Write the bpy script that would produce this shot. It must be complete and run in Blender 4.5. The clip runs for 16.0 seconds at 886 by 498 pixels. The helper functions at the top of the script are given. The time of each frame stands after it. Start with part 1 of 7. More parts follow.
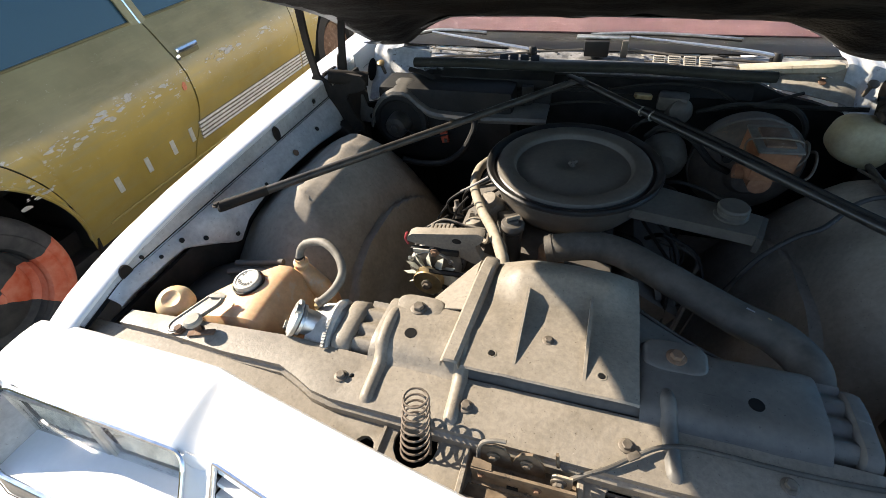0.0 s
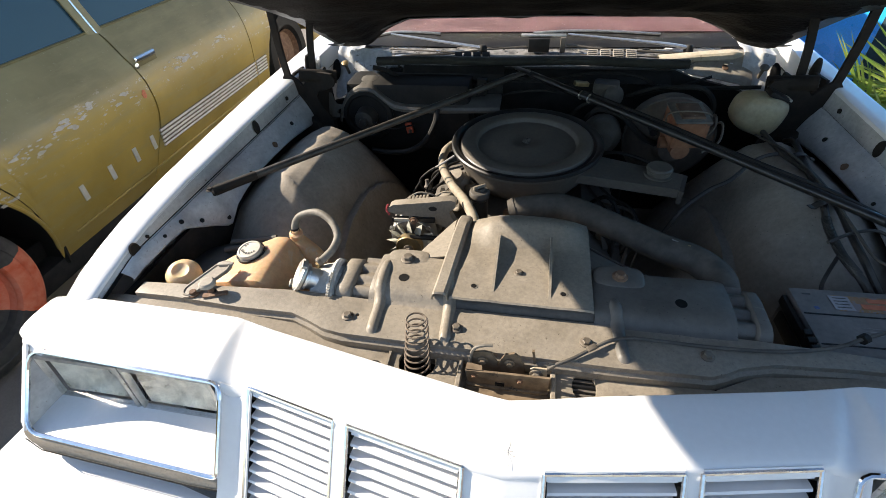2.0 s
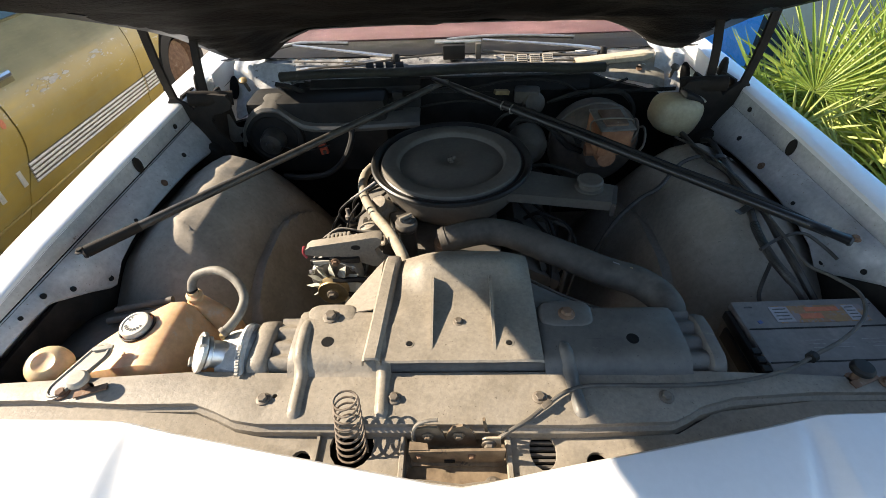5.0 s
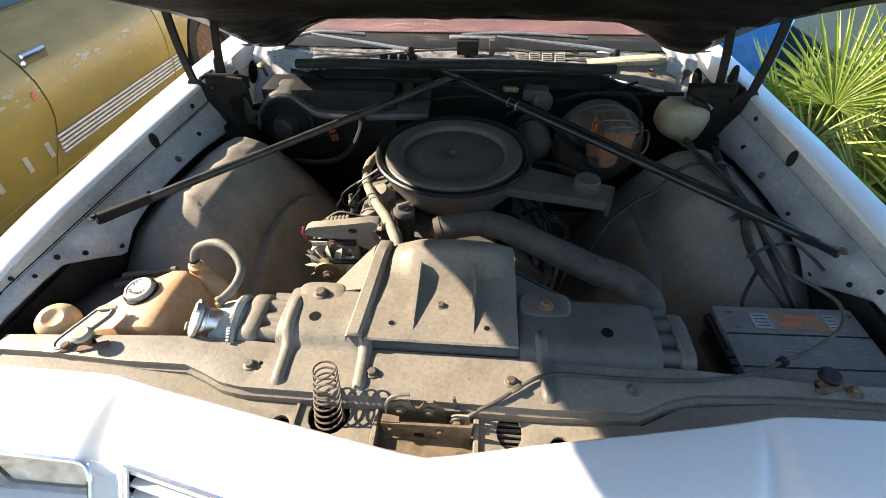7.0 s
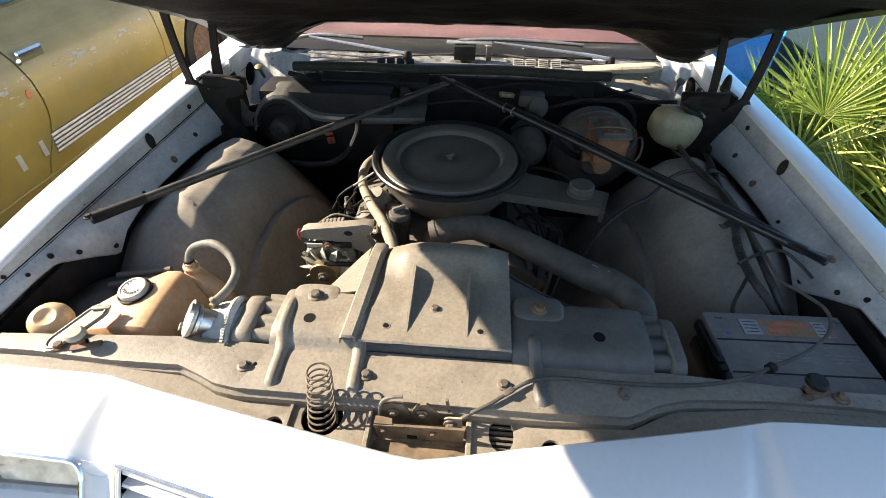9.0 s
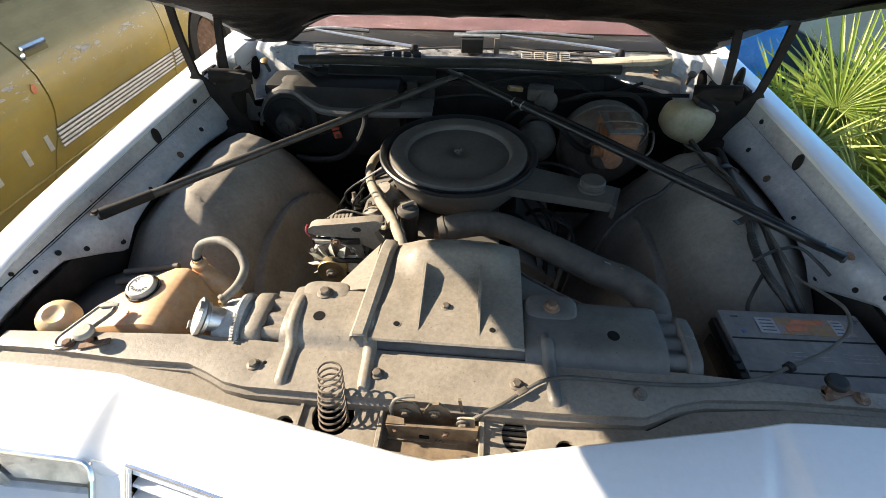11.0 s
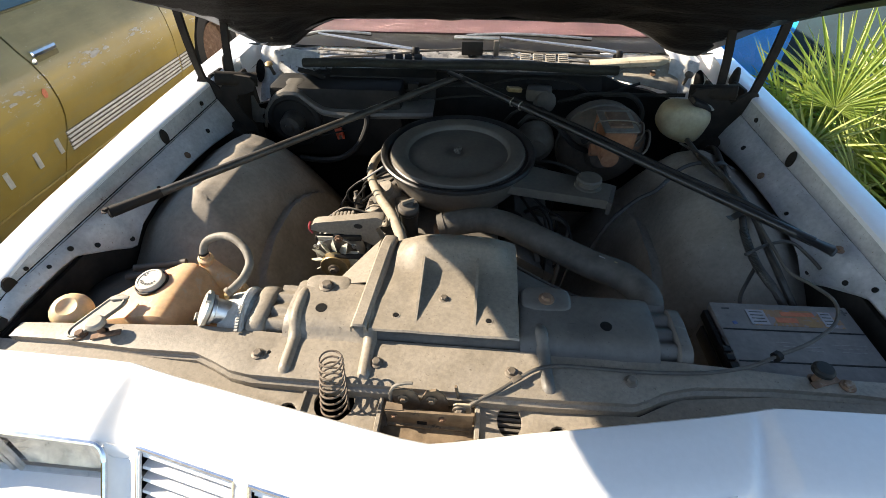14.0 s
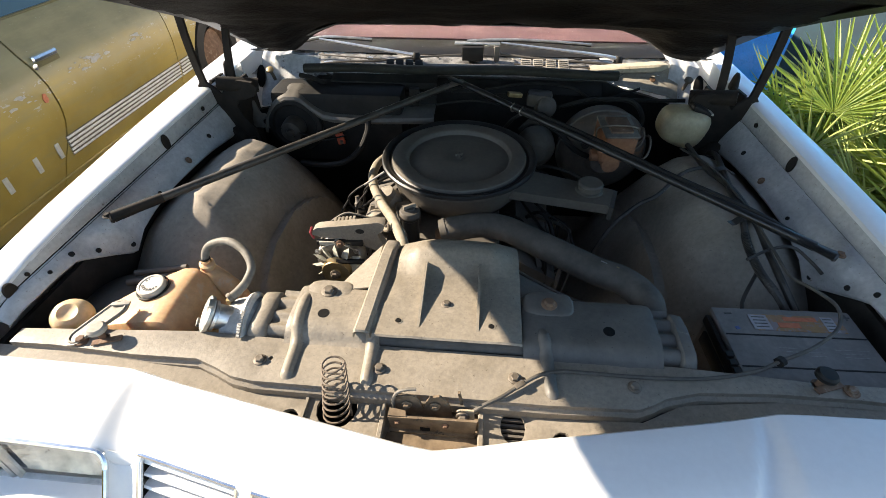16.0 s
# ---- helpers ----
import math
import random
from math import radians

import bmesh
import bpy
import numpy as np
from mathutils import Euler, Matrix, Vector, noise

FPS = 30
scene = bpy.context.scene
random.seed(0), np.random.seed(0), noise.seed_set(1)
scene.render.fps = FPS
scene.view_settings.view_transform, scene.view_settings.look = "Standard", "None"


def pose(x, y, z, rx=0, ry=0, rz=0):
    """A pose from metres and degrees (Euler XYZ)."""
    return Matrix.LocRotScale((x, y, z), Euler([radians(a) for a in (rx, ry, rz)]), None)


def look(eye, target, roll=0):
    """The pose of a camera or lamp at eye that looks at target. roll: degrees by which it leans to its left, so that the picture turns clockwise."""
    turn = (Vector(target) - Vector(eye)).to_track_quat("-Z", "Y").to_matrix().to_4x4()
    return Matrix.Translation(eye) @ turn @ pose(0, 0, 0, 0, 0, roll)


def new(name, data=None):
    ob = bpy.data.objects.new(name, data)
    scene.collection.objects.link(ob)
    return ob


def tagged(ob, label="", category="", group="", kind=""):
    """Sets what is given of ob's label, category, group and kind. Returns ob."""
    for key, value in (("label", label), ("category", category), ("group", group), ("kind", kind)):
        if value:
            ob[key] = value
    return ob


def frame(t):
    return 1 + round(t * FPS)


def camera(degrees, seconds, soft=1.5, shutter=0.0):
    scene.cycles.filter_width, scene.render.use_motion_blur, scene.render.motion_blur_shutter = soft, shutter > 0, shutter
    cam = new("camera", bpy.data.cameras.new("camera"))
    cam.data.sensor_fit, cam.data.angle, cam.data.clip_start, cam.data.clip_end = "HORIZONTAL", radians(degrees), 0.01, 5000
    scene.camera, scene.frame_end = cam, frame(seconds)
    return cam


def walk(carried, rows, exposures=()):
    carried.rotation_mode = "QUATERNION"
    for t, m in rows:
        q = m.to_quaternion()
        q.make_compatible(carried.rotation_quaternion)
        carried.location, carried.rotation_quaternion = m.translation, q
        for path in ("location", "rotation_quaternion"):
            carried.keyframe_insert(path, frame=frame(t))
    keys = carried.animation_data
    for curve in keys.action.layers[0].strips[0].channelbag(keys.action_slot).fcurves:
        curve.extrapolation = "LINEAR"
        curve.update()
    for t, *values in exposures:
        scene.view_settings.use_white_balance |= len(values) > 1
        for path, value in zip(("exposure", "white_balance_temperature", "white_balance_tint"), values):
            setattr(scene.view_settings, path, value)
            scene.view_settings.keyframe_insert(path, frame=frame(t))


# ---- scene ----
cam = camera(88.0, 16.0, soft=0.85)
PATH = [
    (0, (0.01, 0.09, 1.501), (-0.519, 1.496, 0.181), -5.2),
    (0.5, (-0.023, 0.08, 1.485), (-0.509, 1.49, 0.153), -6.0),
    (1, (-0.054, 0.018, 1.498), (-0.455, 1.444, 0.154), -5.1),
    (1.5, (-0.048, -0.044, 1.51), (-0.382, 1.411, 0.179), -3.8),
    (2, (0.006, -0.098, 1.521), (-0.345, 1.379, 0.219), -4.1),
    (2.5, (0.039, -0.125, 1.528), (-0.269, 1.374, 0.241), -3.0),
    (3, (0.025, -0.111, 1.525), (-0.239, 1.408, 0.25), -2.7),
    (3.5, (-0.006, -0.089, 1.525), (-0.237, 1.445, 0.262), -2.3),
    (4, (-0.058, -0.024, 1.51), (-0.233, 1.51, 0.239), -1.8),
    (4.5, (-0.071, 0.065, 1.501), (-0.149, 1.579, 0.197), -2.3),
    (5, (0.002, 0.047, 1.519), (-0.069, 1.544, 0.195), -2.8),
    (5.2, (0.036, 0.032, 1.53), (-0.057, 1.526, 0.204), -2.6),
    (7.5, (0.056, 0.011, 1.525), (-0.085, 1.494, 0.191), -0.9),
    (8, (0.055, 0.008, 1.528), (-0.085, 1.494, 0.197), -0.6),
    (8.5, (0.054, 0.007, 1.53), (-0.081, 1.493, 0.198), -0.2),
    (9, (0.056, 0.008, 1.53), (-0.061, 1.504, 0.207), 0.3),
    (11.5, (0.039, 0.021, 1.525), (-0.104, 1.491, 0.177), -0.4),
    (12, (0.04, 0.02, 1.525), (-0.128, 1.484, 0.173), -0.7),
    (12.5, (0.048, 0.01, 1.533), (-0.132, 1.486, 0.196), -1.2),
    (13, (0.06, 0.0, 1.533), (-0.105, 1.483, 0.201), -1.0),
    (13.5, (0.061, -0.008, 1.534), (-0.1, 1.477, 0.205), -1.1),
    (14, (0.056, -0.011, 1.531), (-0.094, 1.474, 0.2), -0.7),
    (14.5, (0.055, -0.009, 1.53), (-0.085, 1.471, 0.192), -0.4),
    (15, (0.055, -0.007, 1.537), (-0.08, 1.479, 0.205), -0.5),
    (15.5, (0.049, -0.01, 1.537), (-0.096, 1.487, 0.218), -0.7),
    (16, (0.049, -0.01, 1.532), (-0.097, 1.488, 0.215), -0.6),
]
EXPOSURES = [(t, 1.5 + e, 7150 if t < 5 else 7500, 11) for t, e in ((0, -0.05), (0.5, 0.2), (1.0, 0.12), (1.5, 0), (2.2, -0.42), (3.0, -0.55), (3.5, -0.52), (4.0, -0.42), (4.5, -0.3), (5.0, 0), (5.2, 0.02), (7.5, 0.08), (9, 0.08), (12, 0.02), (16, 0))]
walk(cam, [(t, look(eye, target, roll)) for t, eye, target, roll in PATH], EXPOSURES)

# ---- light ----
SUN_AZ, SUN_EL = 170.3, 30.0  # degrees: azimuth counted from +x towards +y
sun_dir = Vector((math.cos(radians(SUN_AZ)) , math.sin(radians(SUN_AZ)), 0)) * math.cos(radians(SUN_EL)) + Vector((0, 0, math.sin(radians(SUN_EL))))
sun = new("sun", bpy.data.lights.new("sun", "SUN"))
sun.data.energy, sun.data.angle, sun.data.color = 5.0, radians(0.53), (1.0, 0.93, 0.83)
sun.matrix_world = look((0, 0, 20), Vector((0, 0, 20)) - sun_dir)
world = bpy.data.worlds.new("sky")
scene.world = world
world.use_nodes = True
wn = world.node_tree.nodes
sky = wn.new("ShaderNodeTexSky")
sky.sky_type, sky.sun_disc = "NISHITA", False
sky.sun_elevation, sky.sun_rotation = radians(SUN_EL), math.atan2(sun_dir.x, sun_dir.y)
sky.dust_density, sky.ozone_density, sky.air_density = 0.3, 2.6, 1.0
world.node_tree.links.new(sky.outputs[0], wn["Background"].inputs[0])
wn["Background"].inputs[1].default_value = 0.11


# ---- materials ----
def principled(name):
    m = bpy.data.materials.new(name)
    m.use_nodes = True
    return m, m.node_tree, m.node_tree.nodes["Principled BSDF"]


def ramp_node(nt, fac, stops):
    r = nt.nodes.new("ShaderNodeValToRGB")
    el = r.color_ramp.elements
    el[0].position, el[0].color = stops[0][0], (*stops[0][1], 1)
    el[1].position, el[1].color = stops[-1][0], (*stops[-1][1], 1)
    for p, c in stops[1:-1]:
        e = el.new(p)
        e.color = (*c, 1)
    nt.links.new(fac, r.inputs[0])
    return r.outputs[0]


def noise_node(nt, scale, detail=4, rough=0.6, stretch=None):
    n = nt.nodes.new("ShaderNodeTexNoise")
    n.inputs["Scale"].default_value, n.inputs["Detail"].default_value, n.inputs["Roughness"].default_value = scale, detail, rough
    tc = nt.nodes.new("ShaderNodeTexCoord")
    src = tc.outputs["Object"]
    if stretch:
        mp = nt.nodes.new("ShaderNodeMapping")
        mp.inputs["Scale"].default_value = stretch
        nt.links.new(src, mp.inputs[0])
        src = mp.outputs[0]
    nt.links.new(src, n.inputs["Vector"])
    return n.outputs["Fac"]


def mix_col(nt, fac, a, b):
    m = nt.nodes.new("ShaderNodeMix")
    m.data_type = "RGBA"
    for sock, v in ((m.inputs[0], fac), (m.inputs[6], a), (m.inputs[7], b)):
        if hasattr(v, "is_linked"):
            nt.links.new(v, sock)
        elif isinstance(v, tuple):
            sock.default_value = (*v, 1)
        else:
            sock.default_value = v
    return m.outputs[2]


def surface(name, c1, c2, rough=0.6, metal=0.0, scale=12.0, bump=0.15, fine=90.0, c3=None, spots=0.68, spot_scale=30.0,
            coat=0.0, stretch=None, rough2=None, bump_dist=0.002, grain_amount=0.12, soft=0.0, pits=None):
    """Two tones at a coarse scale, grain at a fine one, and spots of a third tone."""
    m, nt, p = principled(name)
    big = noise_node(nt, scale, 5, 0.62, stretch)
    small = noise_node(nt, fine, 3, 0.6)
    col = ramp_node(nt, big, [(0.36, c1), (0.66, c2)])
    grain = ramp_node(nt, small, [(0.3, (1 - grain_amount,) * 3), (0.7, (1 + grain_amount * 0.8,) * 3)])
    g = nt.nodes.new("ShaderNodeMix")
    g.data_type, g.blend_type = "RGBA", "MULTIPLY"
    g.inputs[0].default_value = 1.0
    nt.links.new(col, g.inputs[6])
    nt.links.new(grain, g.inputs[7])
    col = g.outputs[2]
    if c3:
        f = ramp_node(nt, noise_node(nt, spot_scale, 6, 0.7), [(spots, (0, 0, 0)), (spots + 0.06, (1, 1, 1))])
        col = mix_col(nt, f, col, c3)
    if pits:
        # fine dark chips, and rubbed streaks that run with the panel
        f = ramp_node(nt, noise_node(nt, 190.0, 3, 0.75), [(0.66, (0, 0, 0)), (0.70, (1, 1, 1))])
        col = mix_col(nt, f, col, pits)
        f = ramp_node(nt, noise_node(nt, 55.0, 4, 0.7, (0.08, 1.0, 1.0)), [(0.70, (0, 0, 0)), (0.76, (0.7, 0.7, 0.7))])
        col = mix_col(nt, f, col, pits)
    nt.links.new(col, p.inputs["Base Color"])
    p.inputs["Metallic"].default_value = metal
    r2 = rough if rough2 is None else rough2
    mr = nt.nodes.new("ShaderNodeMapRange")
    mr.inputs["From Min"].default_value, mr.inputs["From Max"].default_value = 0.3, 0.7
    mr.inputs["To Min"].default_value, mr.inputs["To Max"].default_value = max(rough - 0.06, 0.02), min(r2 + 0.06, 1)
    nt.links.new(big, mr.inputs[0])
    nt.links.new(mr.outputs[0], p.inputs["Roughness"])
    p.inputs["Coat Weight"].default_value = coat
    if soft:
        p.inputs["Subsurface Weight"].default_value, p.inputs["Subsurface Scale"].default_value = soft, 0.03
        p.inputs["Subsurface Radius"].default_value = (1.0, 0.6, 0.35)
    if bump:
        b = nt.nodes.new("ShaderNodeBump")
        b.inputs["Strength"].default_value, b.inputs["Distance"].default_value = bump, bump_dist
        nt.links.new(small, b.inputs["Height"])
        nt.links.new(b.outputs[0], p.inputs["Normal"])
    return m


M = {}
M["white"] = surface("white_paint", (0.80, 0.80, 0.80), (0.82, 0.82, 0.815), 0.34, scale=5, bump=0.01, coat=0.3, grain_amount=0.02)
M["white_dusty"] = surface("dusty_white_paint", (0.37, 0.372, 0.374), (0.59, 0.588, 0.575), 0.45, scale=11, c3=(0.19, 0.155, 0.125), spots=0.64, spot_scale=38, stretch=(1, 0.45, 1), rough2=0.6, pits=(0.22, 0.18, 0.14))
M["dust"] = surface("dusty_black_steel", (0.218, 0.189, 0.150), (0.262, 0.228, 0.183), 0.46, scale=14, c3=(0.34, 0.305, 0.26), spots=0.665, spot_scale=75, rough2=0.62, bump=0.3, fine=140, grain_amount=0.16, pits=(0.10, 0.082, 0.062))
M["fan_pale"] = surface("dusty_pale_alloy", (0.34, 0.34, 0.28), (0.50, 0.50, 0.43), 0.6, scale=30, c3=(0.2, 0.18, 0.14), spots=0.62)
M["duct_beige"] = surface("sun_baked_beige_plastic", (0.42, 0.37, 0.28), (0.54, 0.48, 0.38), 0.65, scale=18, c3=(0.24, 0.2, 0.15), spots=0.64, spot_scale=40)
M["dust_dark"] = surface("dust_and_shade_on_black_steel", (0.062, 0.055, 0.047), (0.125, 0.110, 0.093), 0.62, scale=8, c3=(0.17, 0.155, 0.135), spots=0.66)
M["apron"] = surface("dusty_inner_fender", (0.225, 0.196, 0.160), (0.36, 0.315, 0.258), 0.8, scale=5, c3=(0.36, 0.33, 0.29), spots=0.64, spot_scale=18, pits=(0.12, 0.10, 0.08))
# a darker tone than dust, for right-hand cover parts and the heater shelf
M["dust_mid"] = surface("mid_dark_dusty_steel", (0.085, 0.080, 0.072), (0.150, 0.138, 0.120), 0.5, scale=7, c3=(0.22, 0.195, 0.16), spots=0.64, spot_scale=22, pits=(0.035, 0.032, 0.030))
M["black"] = surface("black_rubber_and_shade", (0.007, 0.007, 0.007), (0.019, 0.0175, 0.016), 0.6, scale=20, c3=(0.055, 0.049, 0.042), spots=0.72)
M["black_gloss"] = surface("worn_black_paint", (0.015, 0.015, 0.016), (0.03, 0.03, 0.03), 0.35, scale=16, c3=(0.09, 0.085, 0.075), spots=0.7)
M["cleaner"] = surface("dusty_black_enamel", (0.098, 0.085, 0.069), (0.142, 0.124, 0.101), 0.55, scale=7, c3=(0.13, 0.12, 0.105), spots=0.68, spot_scale=40)
M["rim_black"] = surface("bare_black_enamel", (0.010, 0.010, 0.010), (0.020, 0.019, 0.018), 0.45, scale=12)
M["corner_white"] = surface("scuffed_white_sheet", (0.42, 0.42, 0.42), (0.70, 0.70, 0.69), 0.55, scale=14, c3=(0.16, 0.14, 0.12), spots=0.60, spot_scale=26, bump=0.3)
M["seal_rubber"] = surface("dusty_green_black_rubber", (0.018, 0.018, 0.014), (0.042, 0.040, 0.032), 0.7, scale=14, c3=(0.075, 0.068, 0.055), spots=0.66)
M["void"] = surface("dark_hole", (0.003, 0.003, 0.003), (0.004, 0.004, 0.004), 1.0, bump=0)
M["crust"] = surface("oxidised_white_aluminium", (0.40, 0.39, 0.37), (0.66, 0.65, 0.62), 0.7, 0.1, scale=35, c3=(0.26, 0.24, 0.21), spots=0.62, spot_scale=70, bump=0.5)
M["cream"] = surface("cream_plastic", (0.66, 0.48, 0.27), (0.74, 0.56, 0.34), 0.45, scale=10, soft=0.35)
M["rod_dusty"] = surface("dusty_black_rod", (0.022, 0.020, 0.018), (0.060, 0.053, 0.045), 0.5, scale=25, c3=(0.16, 0.14, 0.115), spots=0.66, spot_scale=40)
M["grime_shade"] = surface("grimy_shaded_black", (0.010, 0.0095, 0.009), (0.030, 0.027, 0.023), 0.75, scale=12, c3=(0.055, 0.048, 0.040), spots=0.68, spot_scale=30)
M["hose"] = surface("dusty_rubber_hose", (0.058, 0.052, 0.044), (0.110, 0.098, 0.082), 0.7, scale=25)
M["alu"] = surface("dull_aluminium", (0.42, 0.41, 0.38), (0.62, 0.61, 0.58), 0.45, 0.85, scale=40, c3=(0.22, 0.19, 0.15), spots=0.66)
M["alu_bright"] = surface("bright_aluminium", (0.70, 0.71, 0.72), (0.82, 0.82, 0.82), 0.35, 0.9, scale=60)
M["chrome"] = surface("chrome", (0.78, 0.79, 0.80), (0.86, 0.86, 0.87), 0.12, 1.0, scale=30, bump=0.02, c3=(0.45, 0.42, 0.38), spots=0.74)
M["zinc"] = surface("dusty_zinc_bolt", (0.115, 0.095, 0.073), (0.19, 0.16, 0.128), 0.6, 0.3, scale=80)
M["rust"] = surface("rusty_steel", (0.115, 0.062, 0.036), (0.20, 0.12, 0.075), 0.85, scale=30, c3=(0.26, 0.20, 0.15), spots=0.6)
M["latchmetal"] = surface("dirty_brown_steel", (0.115, 0.080, 0.048), (0.21, 0.152, 0.096), 0.8, scale=40, c3=(0.05, 0.04, 0.03), spots=0.62)
M["peach"] = surface("yellowed_plastic", (0.56, 0.33, 0.165), (0.63, 0.42, 0.245), 0.5, scale=8, c3=(0.56, 0.42, 0.28), spots=0.58, soft=0.35)
M["milky"] = surface("milky_plastic", (0.34, 0.28, 0.17), (0.42, 0.36, 0.23), 0.5, scale=10, soft=0.3)
M["cap"] = surface("dusty_white_cap", (0.42, 0.395, 0.335), (0.52, 0.49, 0.42), 0.55, scale=40)
M["tan_hose"] = surface("dusty_tan_hose", (0.24, 0.205, 0.155), (0.33, 0.285, 0.22), 0.7, scale=30)
M["asphalt"] = surface("dusty_asphalt", (0.15, 0.132, 0.115), (0.23, 0.205, 0.18), 0.9, scale=2, fine=160, bump=0.5, bump_dist=0.006)
M["pad"] = surface("hood_insulation", (0.006, 0.005, 0.0045), (0.020, 0.016, 0.013), 0.7, scale=14, bump=0.6, bump_dist=0.006)
M["maroon"] = surface("faded_maroon_vinyl", (0.085, 0.040, 0.044), (0.115, 0.055, 0.058), 0.7, scale=4)
M["blue"] = surface("blue_paint", (0.018, 0.36, 0.92), (0.026, 0.42, 0.96), 0.3, scale=4)
M["navy"] = surface("dark_teal_fabric", (0.006, 0.022, 0.035), (0.012, 0.04, 0.055), 0.8, scale=4)
M["palm"] = surface("palm_leaf", (0.165, 0.26, 0.05), (0.30, 0.38, 0.10), 0.38, scale=6)
M["palm_pale"] = surface("pale_palm_leaf", (0.28, 0.34, 0.10), (0.44, 0.47, 0.18), 0.36, scale=8)
pnt = M["palm"].node_tree
glow = pnt.nodes.new("ShaderNodeBsdfTranslucent")
glow.inputs[0].default_value = (0.30, 0.34, 0.055, 1)
both_sides = pnt.nodes.new("ShaderNodeMixShader")
both_sides.inputs[0].default_value = 0.5
pnt.links.new(pnt.nodes["Principled BSDF"].outputs[0], both_sides.inputs[1])
pnt.links.new(glow.outputs[0], both_sides.inputs[2])
pnt.links.new(both_sides.outputs[0], pnt.nodes["Material Output"].inputs[0])


M["cowl"] = surface("flaking_cowl_paint", (0.07, 0.069, 0.067), (0.36, 0.35, 0.335), 0.7, scale=22, c3=(0.04, 0.038, 0.035), spots=0.56, spot_scale=34, bump=0.5)
M["battery"] = surface("dusty_battery_plastic", (0.150, 0.142, 0.132), (0.215, 0.202, 0.188), 0.6, scale=12, c3=(0.18, 0.165, 0.145), spots=0.68)
M["label_orange"] = surface("faded_label", (0.27, 0.15, 0.085), (0.34, 0.20, 0.075), 0.6, scale=30, c3=(0.22, 0.19, 0.19), spots=0.50, spot_scale=45)
M["sticker_blue"] = surface("worn_blue_print", (0.05, 0.09, 0.24), (0.12, 0.16, 0.30), 0.6, scale=90)
M["label_white"] = surface("pale_label", (0.26, 0.26, 0.275), (0.36, 0.36, 0.37), 0.6, scale=60)
M["print_dull"] = surface("worn_pale_print", (0.19, 0.18, 0.17), (0.28, 0.27, 0.26), 0.7, scale=160)
M["print_grey"] = surface("dark_print", (0.06, 0.06, 0.06), (0.10, 0.10, 0.10), 0.7, scale=60)
M["print_pale"] = surface("pale_print", (0.24, 0.235, 0.225), (0.32, 0.31, 0.30), 0.7, scale=60)
M["tan_dark"] = surface("dusty_grey_hose", (0.13, 0.115, 0.095), (0.21, 0.19, 0.16), 0.65, scale=40)
M["cap_dusty"] = surface("dusty_pale_plastic", (0.30, 0.27, 0.225), (0.40, 0.365, 0.31), 0.7, scale=40)
M["tab_tan"] = surface("tan_zinc", (0.40, 0.32, 0.22), (0.50, 0.42, 0.30), 0.6, scale=40)
M["brass"] = surface("yellow_zinc", (0.30, 0.22, 0.11), (0.40, 0.30, 0.16), 0.45, 0.6, scale=50)
M["red"] = surface("faded_red_rubber", (0.40, 0.05, 0.06), (0.50, 0.09, 0.10), 0.6, scale=40)
M["red_plug"] = surface("red_plastic", (0.45, 0.07, 0.03), (0.55, 0.10, 0.05), 0.5, scale=40)
M["booster"] = surface("rust_tinged_black", (0.085, 0.070, 0.060), (0.16, 0.12, 0.09), 0.7, scale=9, c3=(0.24, 0.13, 0.075), spots=0.62, spot_scale=12)
M["rust_orange"] = surface("orange_rust", (0.26, 0.105, 0.05), (0.36, 0.17, 0.09), 0.9, scale=25, c3=(0.15, 0.10, 0.07), spots=0.6)
M["olive_dark"] = surface("shabby_olive", (0.10, 0.08, 0.025), (0.15, 0.12, 0.04), 0.6, scale=8)
M["trim_pale"] = surface("weathered_trim", (0.50, 0.49, 0.46), (0.62, 0.61, 0.58), 0.45, 0.3, scale=20)
M["trim_dark"] = surface("grimy_trim", (0.11, 0.095, 0.065), (0.16, 0.14, 0.10), 0.7, scale=20)
M["palm_dry"] = surface("dry_palm", (0.30, 0.20, 0.07), (0.38, 0.27, 0.12), 0.8, scale=20)
# glass
m, nt, p = principled("clear_glass")
p.inputs["Base Color"].default_value, p.inputs["Roughness"].default_value = (0.95, 0.97, 0.97, 1), 0.03
p.inputs["Transmission Weight"].default_value, p.inputs["IOR"].default_value = 1.0, 1.1
M["glass"] = m
m, nt, p = principled("hazy_lens_glass")
p.inputs["Base Color"].default_value, p.inputs["Roughness"].default_value = (0.95, 0.95, 0.94, 1), 0.05
p.inputs["Transmission Weight"].default_value, p.inputs["IOR"].default_value = 1.0, 1.06
M["lens"] = m
m, nt, p = principled("tinted_glass")
p.inputs["Base Color"].default_value, p.inputs["Roughness"].default_value = (0.018, 0.055, 0.075, 1), 0.09
p.inputs["Specular IOR Level"].default_value, p.inputs["Coat Weight"].default_value = 0.5, 0.3
M["tint"] = m
# tyre with a sector sprayed orange
m, nt, p = principled("tyre_with_orange_spray")
tc = nt.nodes.new("ShaderNodeTexCoord")
sp = nt.nodes.new("ShaderNodeSeparateXYZ")
nt.links.new(tc.outputs["Object"], sp.inputs[0])
M["tyre_orange"] = m
tyre_nodes = (nt, sp, p)


